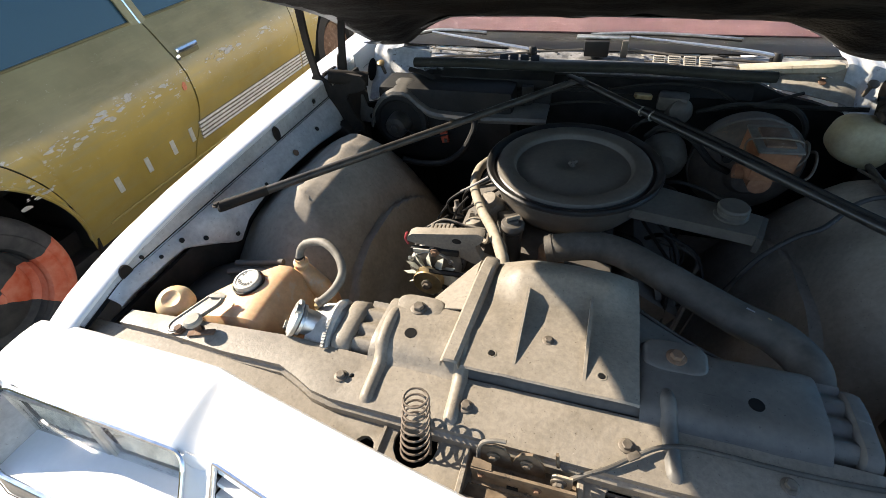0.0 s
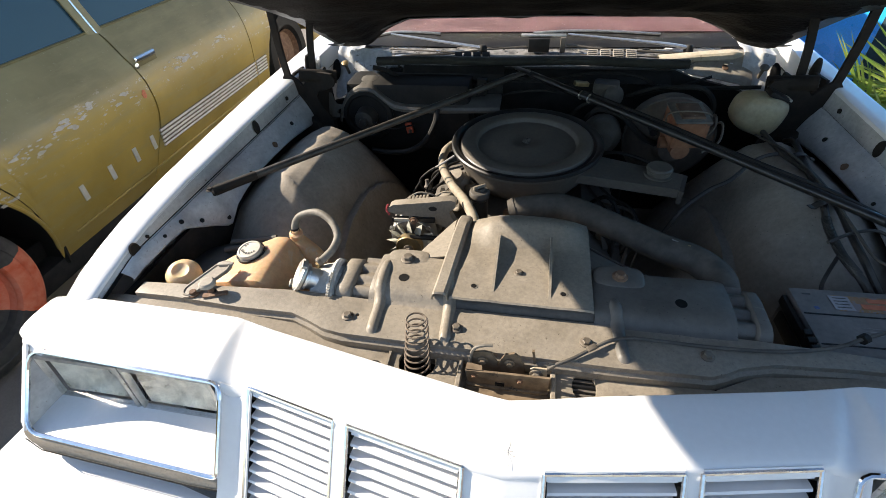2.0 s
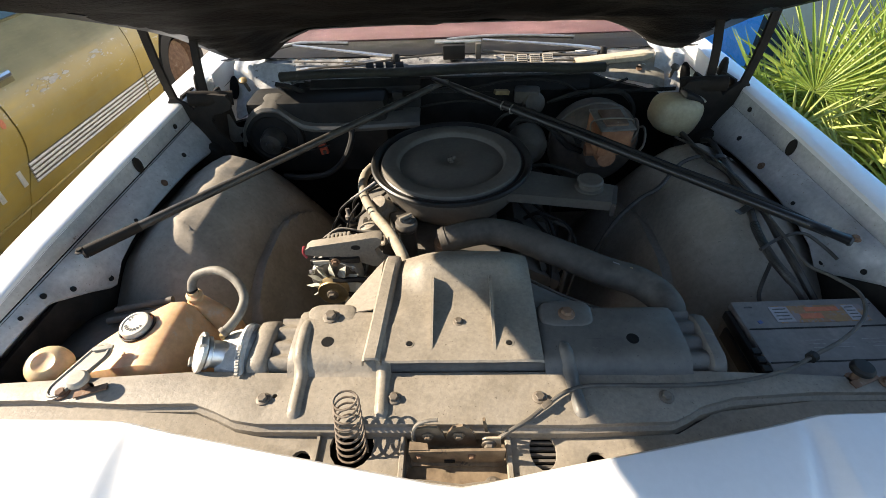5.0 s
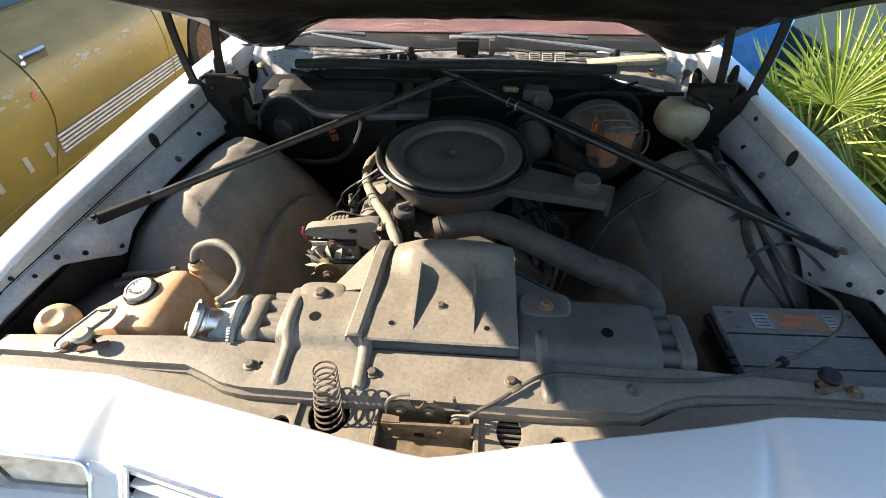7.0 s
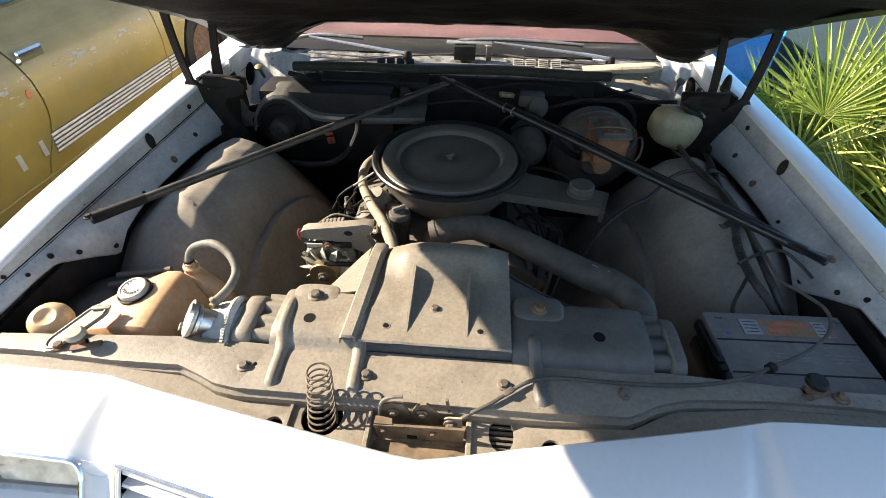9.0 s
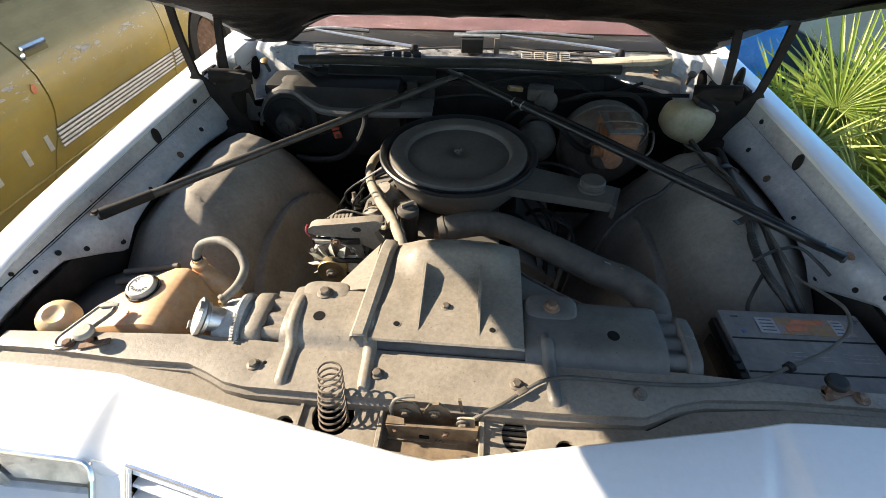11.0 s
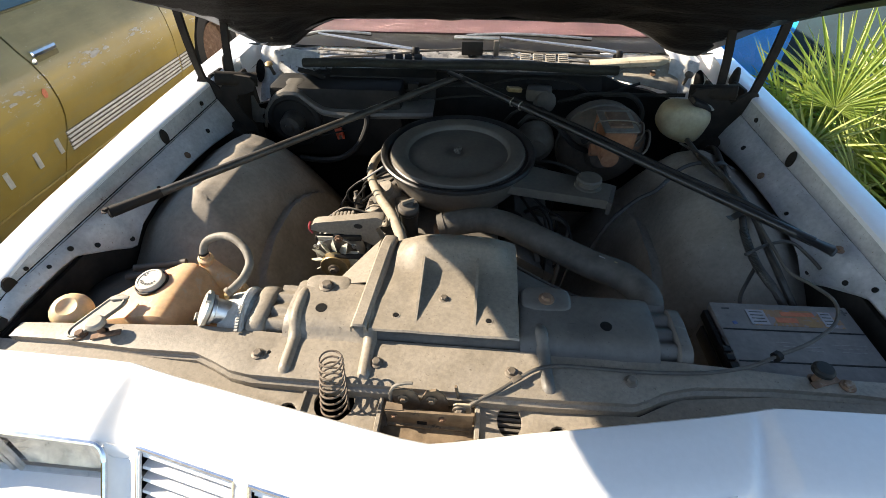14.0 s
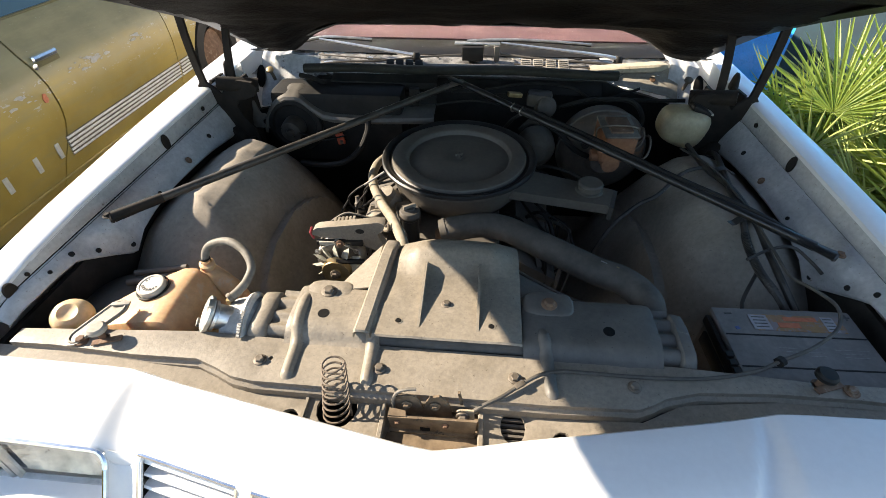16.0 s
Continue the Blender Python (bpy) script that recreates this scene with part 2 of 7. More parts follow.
def orange_sector(cy, cz):
    """Spray paint over one sector of the wheel about the hub at cy, cz."""
    nt, sp, p = tyre_nodes
    def math_node(op, a, b=0.0):
        n = nt.nodes.new("ShaderNodeMath")
        n.operation = op
        for k, v in enumerate((a, b)):
            if isinstance(v, float):
                n.inputs[k].default_value = v
            else:
                nt.links.new(v, n.inputs[k])
        return n.outputs[0]
    dy, dz = math_node("SUBTRACT", sp.outputs[1], cy), math_node("SUBTRACT", sp.outputs[2], cz)
    ang = math_node("ARCTAN2", dz, dy)
    jag = math_node("MULTIPLY", noise_node(nt, 8, 3), 0.25)
    lo = math_node("GREATER_THAN", math_node("ADD", ang, jag), -0.62)
    hi = math_node("LESS_THAN", math_node("ADD", ang, jag), 0.34)
    both = math_node("MULTIPLY", lo, hi)
    rub = ramp_node(nt, noise_node(nt, 14, 4), [(0.35, (0.02, 0.02, 0.02)), (0.7, (0.06, 0.055, 0.05))])
    ora = ramp_node(nt, noise_node(nt, 18, 5), [(0.35, (0.55, 0.09, 0.03)), (0.65, (0.62, 0.20, 0.12))])
    nt.links.new(mix_col(nt, both, rub, ora), p.inputs["Base Color"])
    p.inputs["Roughness"].default_value = 0.75


orange_sector(0.66, 0.33)


# olive paint, sun-faded above the shoulder line, with peeled patches
m, nt, p = principled("weathered_olive_paint")
base = ramp_node(nt, noise_node(nt, 2.2, 4), [(0.35, (0.275, 0.190, 0.040)), (0.65, (0.385, 0.268, 0.060))])
faded = ramp_node(nt, noise_node(nt, 3.5, 5), [(0.35, (0.158, 0.130, 0.056)), (0.65, (0.225, 0.190, 0.088))])
tcx = nt.nodes.new("ShaderNodeTexCoord")
spx = nt.nodes.new("ShaderNodeSeparateXYZ")
nt.links.new(tcx.outputs["Object"], spx.inputs[0])
hgt = nt.nodes.new("ShaderNodeMath")
hgt.operation = "MULTIPLY_ADD"
hgt.inputs[1].default_value = 0.16
nt.links.new(noise_node(nt, 2.6, 5, 0.65), hgt.inputs[0])
nt.links.new(spx.outputs[2], hgt.inputs[2])
mask = ramp_node(nt, hgt.outputs[0], [(0.79, (0, 0, 0)), (0.85, (0.9, 0.9, 0.9))])
col = mix_col(nt, mask, base, faded)
streak = ramp_node(nt, noise_node(nt, 6, 6, 0.7, (1, 0.5, 3.5)), [(0.46, (0, 0, 0)), (0.72, (0.75, 0.75, 0.75))])
col = mix_col(nt, streak, col, (0.27, 0.225, 0.10))
speck = ramp_node(nt, noise_node(nt, 70, 4, 0.7), [(0.655, (0, 0, 0)), (0.70, (0.55, 0.55, 0.55))])
col = mix_col(nt, speck, col, (0.36, 0.32, 0.20))
band = ramp_node(nt, spx.outputs[2], [(0.56, (0, 0, 0)), (0.64, (1, 1, 1)), (0.75, (1, 1, 1)), (0.79, (0, 0, 0))])
peel = ramp_node(nt, noise_node(nt, 26, 8, 0.75, (1, 0.6, 1.6)), [(0.60, (0, 0, 0)), (0.615, (1, 1, 1))])
mul = nt.nodes.new("ShaderNodeMath")
mul.operation = "MULTIPLY"
nt.links.new(band, mul.inputs[0])
nt.links.new(peel, mul.inputs[1])
col = mix_col(nt, mul.outputs[0], col, (0.42, 0.38, 0.31))
nt.links.new(col, p.inputs["Base Color"])
p.inputs["Roughness"].default_value, p.inputs["Coat Weight"].default_value = 0.42, 0.25
M["olive"] = m
# pale blotches in the colour stand for bright reflections inside the lamps
M["reflector"] = surface("reflector_with_painted_glints", (0.42, 0.38, 0.32), (0.95, 0.89, 0.78), 0.3, 0.3, scale=16, fine=60, bump=0.7, bump_dist=0.004, c3=(0.30, 0.26, 0.2), spots=0.66)
M["hinge_black"] = surface("grimy_black_hinge", (0.012, 0.0095, 0.0075), (0.027, 0.021, 0.016), 0.8, scale=25, c3=(0.06, 0.045, 0.035), spots=0.7)
M["spring_steel"] = surface("brown_dusty_spring", (0.10, 0.075, 0.055), (0.20, 0.16, 0.125), 0.75, 0.2, scale=60)
M["peeled"] = surface("peeled_primer", (0.36, 0.33, 0.28), (0.48, 0.45, 0.39), 0.8, scale=40)
M["chip"] = surface("orange_primer", (0.50, 0.13, 0.06), (0.58, 0.20, 0.10), 0.7, scale=60)

for key in ("pad", "grime_shade", "black", "hinge_black", "void"):
    M[key].node_tree.nodes["Principled BSDF"].inputs["Specular IOR Level"].default_value = 0.15 if key == "pad" else 0.3

# ---- mesh helpers ----
def part(name, bm, material, parent=None, label="", smooth=True, bevel=0.0):
    if bevel:
        edges = [e for e in bm.edges if len(e.link_faces) == 2 and e.calc_face_angle(0) > 0.5]
        bmesh.ops.bevel(bm, geom=edges, offset=bevel, segments=2, profile=0.6, affect="EDGES", clamp_overlap=True)
    bmesh.ops.recalc_face_normals(bm, faces=bm.faces)
    me = bpy.data.meshes.new(name)
    bm.to_mesh(me)
    bm.free()
    if smooth:
        me.polygons.foreach_set("use_smooth", [True] * len(me.polygons))
        me.set_sharp_from_angle(angle=radians(38))
    me.materials.append(M[material])
    ob = new(name, me)
    if parent is not None:
        ob.parent = parent
    if label:
        ob["label"] = label
    return ob


def thing(name, label, category, at=(0, 0, 0), group="", kind=""):
    ob = new(name)
    ob.location = at
    ob.empty_display_size = 0.05
    return tagged(ob, label, category, group, kind)


def box(sx, sy, sz, at=(0, 0, 0), turn=(0, 0, 0), bm=None):
    bm = bm or bmesh.new()
    bmesh.ops.create_cube(bm, size=1, matrix=pose(*at, *turn) @ Matrix.Diagonal((sx, sy, sz, 1)))
    return bm


def lathe(profile, n=32, m=Matrix(), bm=None, close=False):
    """A profile of (radius, height) turned about z."""
    bm = bm or bmesh.new()
    rings = []
    for r, z in profile:
        if r < 1e-6:
            rings.append([bm.verts.new(m @ Vector((0, 0, z)))])
        else:
            rings.append([bm.verts.new(m @ Vector((r * math.cos(2 * math.pi * i / n), r * math.sin(2 * math.pi * i / n), z))) for i in range(n)])
    pairs = list(zip(rings, rings[1:])) + ([(rings[-1], rings[0])] if close else [])
    for a, b in pairs:
        for i in range(n):
            q = [a[i % len(a)], a[(i + 1) % len(a)], b[(i + 1) % len(b)], b[i % len(b)]]
            q = list(dict.fromkeys(q))
            if len(q) > 2:
                bm.faces.new(q)
    return bm


def spline(points, steps=8):
    """A smooth line through the points."""
    p = [Vector(q) for q in points]
    p = [p[0] * 2 - p[1]] + p + [p[-1] * 2 - p[-2]]
    out = []
    for a, b, c, d in zip(p, p[1:], p[2:], p[3:]):
        for i in range(steps):
            t = i / steps
            out.append(0.5 * (2 * b + (c - a) * t + (2 * a - 5 * b + 4 * c - d) * t * t + (3 * b - a - 3 * c + d) * t ** 3))
    return out + [p[-2]]


def tube(points, r, n=10, bm=None, squash=1.0):
    """A round tube along a line of points; r is a radius or a list of radii."""
    bm = bm or bmesh.new()
    pts = [Vector(p) for p in points]
    radii = r if isinstance(r, (list, tuple)) else [r] * len(pts)
    up = Vector((0.13, 0.21, 1)).normalized()
    rings = []
    for i, p in enumerate(pts):
        d = (pts[min(i + 1, len(pts) - 1)] - pts[max(i - 1, 0)]).normalized()
        side = d.cross(up)
        side = side.normalized() if side.length > 1e-4 else Vector((1, 0, 0))
        up = side.cross(d).normalized()
        rings.append([bm.verts.new(p + radii[i] * (math.cos(2 * math.pi * k / n) * side + squash * math.sin(2 * math.pi * k / n) * up)) for k in range(n)])
    for a, b in zip(rings, rings[1:]):
        for k in range(n):
            bm.faces.new((a[k], a[(k + 1) % n], b[(k + 1) % n], b[k]))
    bm.faces.new(rings[0])
    bm.faces.new(rings[-1])
    return bm


def cord(points, r, steps=8, n=8, bm=None):
    return tube(spline(points, steps), r, n, bm)


def slab(outline, z0, z1, m=Matrix(), bm=None):
    """A flat plate with the given outline in x, y, from z0 to z1."""
    bm = bm or bmesh.new()
    lo = [bm.verts.new(m @ Vector((x, y, z0))) for x, y in outline]
    hi = [bm.verts.new(m @ Vector((x, y, z1))) for x, y in outline]
    bm.faces.new(lo)
    bm.faces.new(hi)
    k = len(lo)
    for i in range(k):
        bm.faces.new((lo[i], lo[(i + 1) % k], hi[(i + 1) % k], hi[i]))
    return bm


def loft(sections, thick=0.0, closed=False, bm=None):
    """A skin over rows of points; thick gives it depth against its normal."""
    bm = bm or bmesh.new()
    rows = [[bm.verts.new(Vector(p)) for p in s] for s in sections]
    faces = []
    for a, b in zip(rows, rows[1:]):
        k = len(a)
        for i in range(k if closed else k - 1):
            faces.append(bm.faces.new((a[i], a[(i + 1) % k], b[(i + 1) % k], b[i])))
    if thick:
        bm.normal_update()
        bmesh.ops.solidify(bm, geom=faces, thickness=thick)
    return bm


def lerp(a, b, t):
    return a + (b - a) * t


def table(xs, ys, x):
    return float(np.interp(x, xs, ys))


def plate(outline, holes, z0, z1, m=Matrix()):
    """A flat plate with round holes (x, y, radius) going through it."""
    bm = bmesh.new()
    loops = [outline] + [[(hx + hr * math.cos(2 * math.pi * i / 14), hy + hr * hs * math.sin(2 * math.pi * i / 14)) for i in range(14)] for hx, hy, hr, hs in holes]
    for z in (z0, z1):
        edges = []
        for lp in loops:
            vs = [bm.verts.new(m @ Vector((x, y, z))) for x, y in lp]
            edges += [bm.edges.new((vs[i], vs[(i + 1) % len(vs)])) for i in range(len(vs))]
        bmesh.ops.triangle_fill(bm, edges=edges, use_beauty=True)
    bm.verts.ensure_lookup_table()
    k = sum(len(lp) for lp in loops)
    at = 0
    for lp in loops:
        for i in range(len(lp)):
            a, b = at + i, at + (i + 1) % len(lp)
            bm.faces.new((bm.verts[a], bm.verts[b], bm.verts[k + b], bm.verts[k + a]))
        at += len(lp)
    return bm


def bolt(at, r, parent, material="zinc", turn=(0, 0, 0), name="bolt"):
    """A hexagon bolt on its washer."""
    bm = lathe([(0, 0.0), (r * 1.5, 0.0), (r * 1.5, r * 0.25), (r * 1.3, r * 0.4), (0, r * 0.4)], 14)
    lathe([(0, r * 0.3), (r, r * 0.3), (r, r * 0.95), (r * 0.85, r * 1.1), (0, r * 1.1)], 6, bm=bm)
    bmesh.ops.transform(bm, matrix=pose(*at, *turn), verts=bm.verts)
    return part(name, bm, material, parent)


# ---- ground ----
bm = bmesh.new()
bmesh.ops.create_grid(bm, x_segments=60, y_segments=60, size=6)
for v in bm.verts:
    v.co.z = 0.012 * (noise.noise(v.co * 0.8) + 0.4 * noise.noise(v.co * 3)) * max(0, 1 - v.co.length / 6) - 0.006
rim = [v for v in bm.verts if max(abs(v.co.x), abs(v.co.y)) > 5.99]
for v in rim:
    v.co.x, v.co.y = v.co.x * 60, v.co.y * 60
tagged(part("ground", bm, "asphalt"), "dusty grey-brown worn asphalt yard", "ground", kind="structure")

# ---- the white car ----
car = thing("white_car", "white sedan with its hood open and dusty engine bay", "car")


def fender_top(y):
    return table((0.3, 0.40, 0.50, 0.60, 0.75, 1.1, 1.5, 2.2), (0.862, 0.884, 0.908, 0.924, 0.937, 0.947, 0.952, 0.955), y)


for s, side in ((-1, "left"), (1, "right")):
    # outer skin, from the sill over the crown to the inner edge
    def trim(y, x):
        """How far the crown's inner edge stands in or out of the straight line."""
        shift_in = 0.0 if s < 0 else -0.004
        return shift_in * table((0.843, 0.90), (1, 0), x)

    rows = []
    for i in range(40):
        y = lerp(0.30, 3.2, i / 39)
        zt = fender_top(y)
        pull = 0.05 * max(0, (0.45 - y) / 0.15) ** 2
        flare = table((0.45, 0.75, 1.3, 2.2), (0.004, 0.010, 0.034, 0.045), y) if s < 0 else 0.0
        rows.append([(s * (x + (flare if x > 0.86 else 0) - (pull if x > 0.9 else 0)), y, z) for x, z in ((0.930, 0.25), (0.955, 0.45), (0.966, 0.66), (0.960, 0.78), (0.946, zt - 0.06), (0.933, zt - 0.028), (0.920, zt - 0.010), (0.908, zt - 0.002),
                     (0.890, zt), (0.868, zt), (0.852, zt - 0.001), (0.846, zt - 0.005), (0.844, zt - 0.012))])
        rows[-1] = [(x - s * trim(y, abs(x)), yy, z) for x, yy, z in rows[-1]]
    part("fender", loft(rows, 0.002), "white", car, "white painted front fender, dusty on top")
    # inner wall, seam and ledge
    seam_x = lambda y: 0.837
    seam_z = lambda y: min(fender_top(y) - 0.018, 0.893)
    rows, seam = [], []
    for i in range(44):
        y = lerp(0.402, 1.75, i / 43)
        zt, sx, sz = fender_top(y), seam_x(y), seam_z(y)
        xt = 0.8445 - trim(y, 0.843)
        rows.append([(s * x, y, z) for x, z in ((xt, zt - 0.010), (lerp(xt, sx, 0.3), lerp(zt - 0.012, sz, 0.4)), (lerp(xt, sx, 0.7), lerp(zt - 0.010, sz, 0.85)), (sx + 0.003, sz))])
        seam.append([(s * (sx + 0.003), y, sz + 0.002), (s * (sx + 0.001), y, sz - 0.006), (s * (sx - 0.003), y, sz - 0.001)])
    part("fender_flange", loft(rows, 0.002), "white_dusty", car, "dusty white inner fender flange")
    part("flange_seam", loft(seam, 0.001), "black", car, "black seam between flange and ledge")
    # steep ledge below the seam, with the pad under the brace rod and a turned-in lower edge
    shift = 0.0 if s < 0 else 0.015
    edge_y = (0.465, 0.50, 0.60, 0.645, 0.662, 0.70, 0.731, 0.768, 0.784, 0.797, 0.828, 0.882, 0.93, 1.00, 1.075, 1.15, 1.22, 1.33, 1.45)
    edge_x = (0.812, 0.812, 0.812, 0.812, 0.810, 0.807, 0.803, 0.797, 0.795, 0.794, 0.793, 0.791, 0.789, 0.788, 0.788, 0.788, 0.790, 0.792, 0.795)
    edge_z = (0.866, 0.871, 0.870, 0.866, 0.857, 0.832, 0.812, 0.785, 0.780, 0.790, 0.812, 0.826, 0.835, 0.838, 0.836, 0.832, 0.824, 0.806, 0.79)
    rows = []
    for y in sorted(set(edge_y) | set(np.linspace(0.47, 1.44, 50).round(4))):
        ex, ez, zt, sx = table(edge_y, edge_x, y), table(edge_y, edge_z, y), seam_z(y + shift), seam_x(y + shift)
        pad = 0.016 * math.exp(-((y - 0.752) / 0.042) ** 4)
        row = []
        for u, k in ((0.0, 0), (0.12, 0.35), (0.3, 0.9), (0.5, 1), (0.7, 0.8), (0.86, 0.35), (0.96, 0), (1.0, 0)):
            roll = 0.004 * math.sin(math.pi * u) + 0.0015 * noise.noise((y * 14, u * 3, s * 5))
            row.append((s * (lerp(sx, ex, u) - 0.8 * (pad * k + roll)), y + shift, lerp(zt, ez, u) + 0.5 * (pad * k + roll)))
        row.append((s * (ex + 0.004), y + shift, ez - 0.006))
        rows.append(row)
    part("fender_ledge", loft(rows, 0.002), "white_dusty", car, "dusty grey-white ledge inside the fender")

    def on_ledge(y, u):
        """A point on the ledge, u running from the seam to the lower edge."""
        return (s * (lerp(seam_x(y + shift), table(edge_y, edge_x, y), u) - 0.004), y + shift, lerp(seam_z(y + shift), table(edge_y, edge_z, y), u) + 0.003)

    for hy, hz, r, tall in ((1.084, 0.030, 0.0135, 1.5), (1.30, 0.030, 0.007, 0.9), (0.522, 0.026, 0.013, 1.25), (0.565, 0.024, 0.004, 1.0)):
        bmh = lathe([(0, 0.0035), (r, 0.0035), (r * 1.1, 0.0), (0, -0.001)], 14, pose(s * (lerp(0.8445 - trim(hy, 0.843), seam_x(hy), 0.55) - 0.0015), hy + shift * 0.5, lerp(fender_top(hy) - 0.01, seam_z(hy), 0.5), 0, -s * 84, 0) @ Matrix.Diagonal((tall, 1, 1, 1)))
        part("flange_plug", bmh, "hinge_black", car, "black rubber plug in the flange")
    for hy, u, r in ((0.590, 0.55, 0.0040), (0.650, 0.55, 0.0055), (0.778, 0.86, 0.0062), (0.700, 0.80, 0.0055), (1.235, 0.55, 0.0065), (0.93, 0.80, 0.0045)):
        part("ledge_hole", lathe([(0, 0.0030), (r, 0.0030), (r * 1.1, 0.0), (0, -0.001)], 12, pose(*on_ledge(hy, u), 0, -s * 58, 0)), "black", car)
    bolt(on_ledge(1.09, 0.72), 0.0065, car, "rust", (0, -s * 58, 0))
    # wheel house: a ridge near the ledge that falls away steeply inwards, with pressed ribs and folds
    n_u, n_v = 64, 72
    grid = []
    for i in range(n_u + 1):
        x = lerp(0.24, 0.82, i / n_u)
        row = []
        for j in range(n_v + 1):
            y = lerp(0.40, 1.60, j / n_v)
            top = table((0.24, 0.32, 0.40, 0.45, 0.50, 0.55, 0.575, 0.60, 0.63, 0.67, 0.70, 0.74, 0.78, 0.82), (0.37, 0.42, 0.53, 0.610, 0.685, 0.748, 0.780, 0.808, 0.833, 0.844, 0.844, 0.830, 0.806, 0.785), x)
            fall = 2.1 * max(0.0, 0.95 - y) ** 2 + 9.0 * max(0.0, 0.72 - y) ** 2 + 1.6 * max(0.0, y - 1.20) ** 2 + 8.0 * max(0.0, y - 1.40) ** 2 + 0.55 * max(0.0, y - 1.25)
            g = min(1.0, max(0.0, 1 - fall / 0.30))
            z = max(0.34, top - fall)
            fold = 0.50 - 0.75 * max(0.0, y - 1.0) ** 2 - 0.5 * max(0.0, 0.90 - y) ** 2
            z += g * (0.009 * noise.noise((x * 6, y * 5, s * 3)) + 0.003 * noise.noise((x * 20, y * 18, s)))
            inner = min(1, max(0, (1.30 - y) / 0.1))
            z += g * 0.026 * math.exp(-((x - fold) / 0.013) ** 2) * inner
            z -= g * 0.018 * math.exp(-((x - fold - 0.032) / 0.012) ** 2) * inner
            z += g * 0.012 * math.exp(-((x - fold + 0.06) / 0.016) ** 2) * inner
            for y0, k in ((0.80, 0.75), (0.90, 0.85)):
                z += 0.009 * g * math.exp(-((y - y0 - k * (x - 0.66)) / 0.009) ** 2) * min(1, max(0, (0.72 - x) / 0.03)) * min(1, max(0, (x - 0.53) / 0.04))
            z += 0.007 * max(0, math.sin(70 * y + 30 * x)) * math.exp(-((y - 1.20) / 0.09) ** 2) * math.exp(-((x - 0.66) / 0.05) ** 2)
            z += 0.007 * g / (1 + math.exp(-(x - 0.57 + 0.15 * (y - 0.865)) / 0.004)) * min(1, max(0, (y - 0.80) / 0.06)) * min(1, max(0, (1.12 - y) / 0.06))
            row.append((s * x, y, z))
        grid.append(row)
    part("wheel_house", loft(grid, 0.003), "apron", car, "dusty dark inner wheel house dome")
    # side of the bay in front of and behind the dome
    # near-black colour stands for the unlit void beside the dome
    part("bay_side", box(0.012, 1.25, 0.62, (s * 0.832, 1.02, 0.53)), "grime_shade", car, bevel=0.002)

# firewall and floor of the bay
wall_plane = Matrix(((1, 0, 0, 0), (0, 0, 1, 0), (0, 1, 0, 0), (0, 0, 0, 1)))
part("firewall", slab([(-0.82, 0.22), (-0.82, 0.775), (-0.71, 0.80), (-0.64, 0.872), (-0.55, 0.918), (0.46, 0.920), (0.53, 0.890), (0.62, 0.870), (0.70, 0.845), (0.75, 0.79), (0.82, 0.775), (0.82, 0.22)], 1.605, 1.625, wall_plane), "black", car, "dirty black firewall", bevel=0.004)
# floor and bulkhead carry the deep shade of the bay in their black
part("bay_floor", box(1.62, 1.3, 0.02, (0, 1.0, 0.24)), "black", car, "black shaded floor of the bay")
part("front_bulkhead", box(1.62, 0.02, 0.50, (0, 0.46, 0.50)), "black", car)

# tie bar over the radiator
bar = thing("radiator_support", "dusty steel radiator support panel across the bay", "car panel")
out = [(-0.79, 0.434), (-0.705, 0.435), (-0.546, 0.427), (-0.43, 0.428), (-0.39, 0.414), (-0.355, 0.399), (-0.318, 0.393), (0.172, 0.389), (0.319, 0.394), (0.345, 0.405), (0.368, 0.418), (0.423, 0.433), (0.546, 0.441), (0.684, 0.441), (0.79, 0.435),
       (0.79, 0.468), (0.61, 0.468), (0.52, 0.474), (0.40, 0.480), (-0.28, 0.482), (-0.445, 0.487), (-0.79, 0.466)]
part("top_panel", plate(out, [(-0.30, 0.44, 0.004, 1)], 0.846, 0.861), "dust", bar, bevel=0.004)
rows = [[(x, y + 0.001, 0.852), (x, y - 0.006, 0.846), (x, y - 0.007, 0.838), (x, y - 0.006, 0.826)] for x, y in out[:15]]
part("front_lip", loft(rows, 0.003), "dust", bar)
def rise(bm):
    """Lift the panel's outer ends."""
    for v in bm.verts:
        v.co.z += table((0.30, 0.40, 0.55, 0.93), (0, 0.006, 0.016, 0.018), abs(v.co.x))
    return bm


low_l = [(-0.93, 0.30), (-0.5, 0.29), (-0.25, 0.265), (-0.088, 0.250), (-0.088, 0.388), (-0.33, 0.388), (-0.40, 0.422), (-0.55, 0.438), (-0.93, 0.434)]
low_r = [(0.93, 0.30), (0.5, 0.29), (0.25, 0.265), (0.070, 0.250), (0.070, 0.388), (0.33, 0.388), (0.40, 0.422), (0.55, 0.434), (0.93, 0.430)]
part("lower_panel", rise(plate(low_l, [(-0.243, 0.350, 0.015, 0.95), (-0.168, 0.372, 0.034, 1.05)], 0.824, 0.832)), "dust", bar, "dusty lower panel with punched holes", bevel=0.002)
part("lower_panel", rise(plate(low_r, [(0.200, 0.346, 0.016, 0.95), (0.122, 0.364, 0.020, 1.45)], 0.824, 0.832)), "dust", bar, "dusty lower panel with punched holes", bevel=0.002)
rows = []
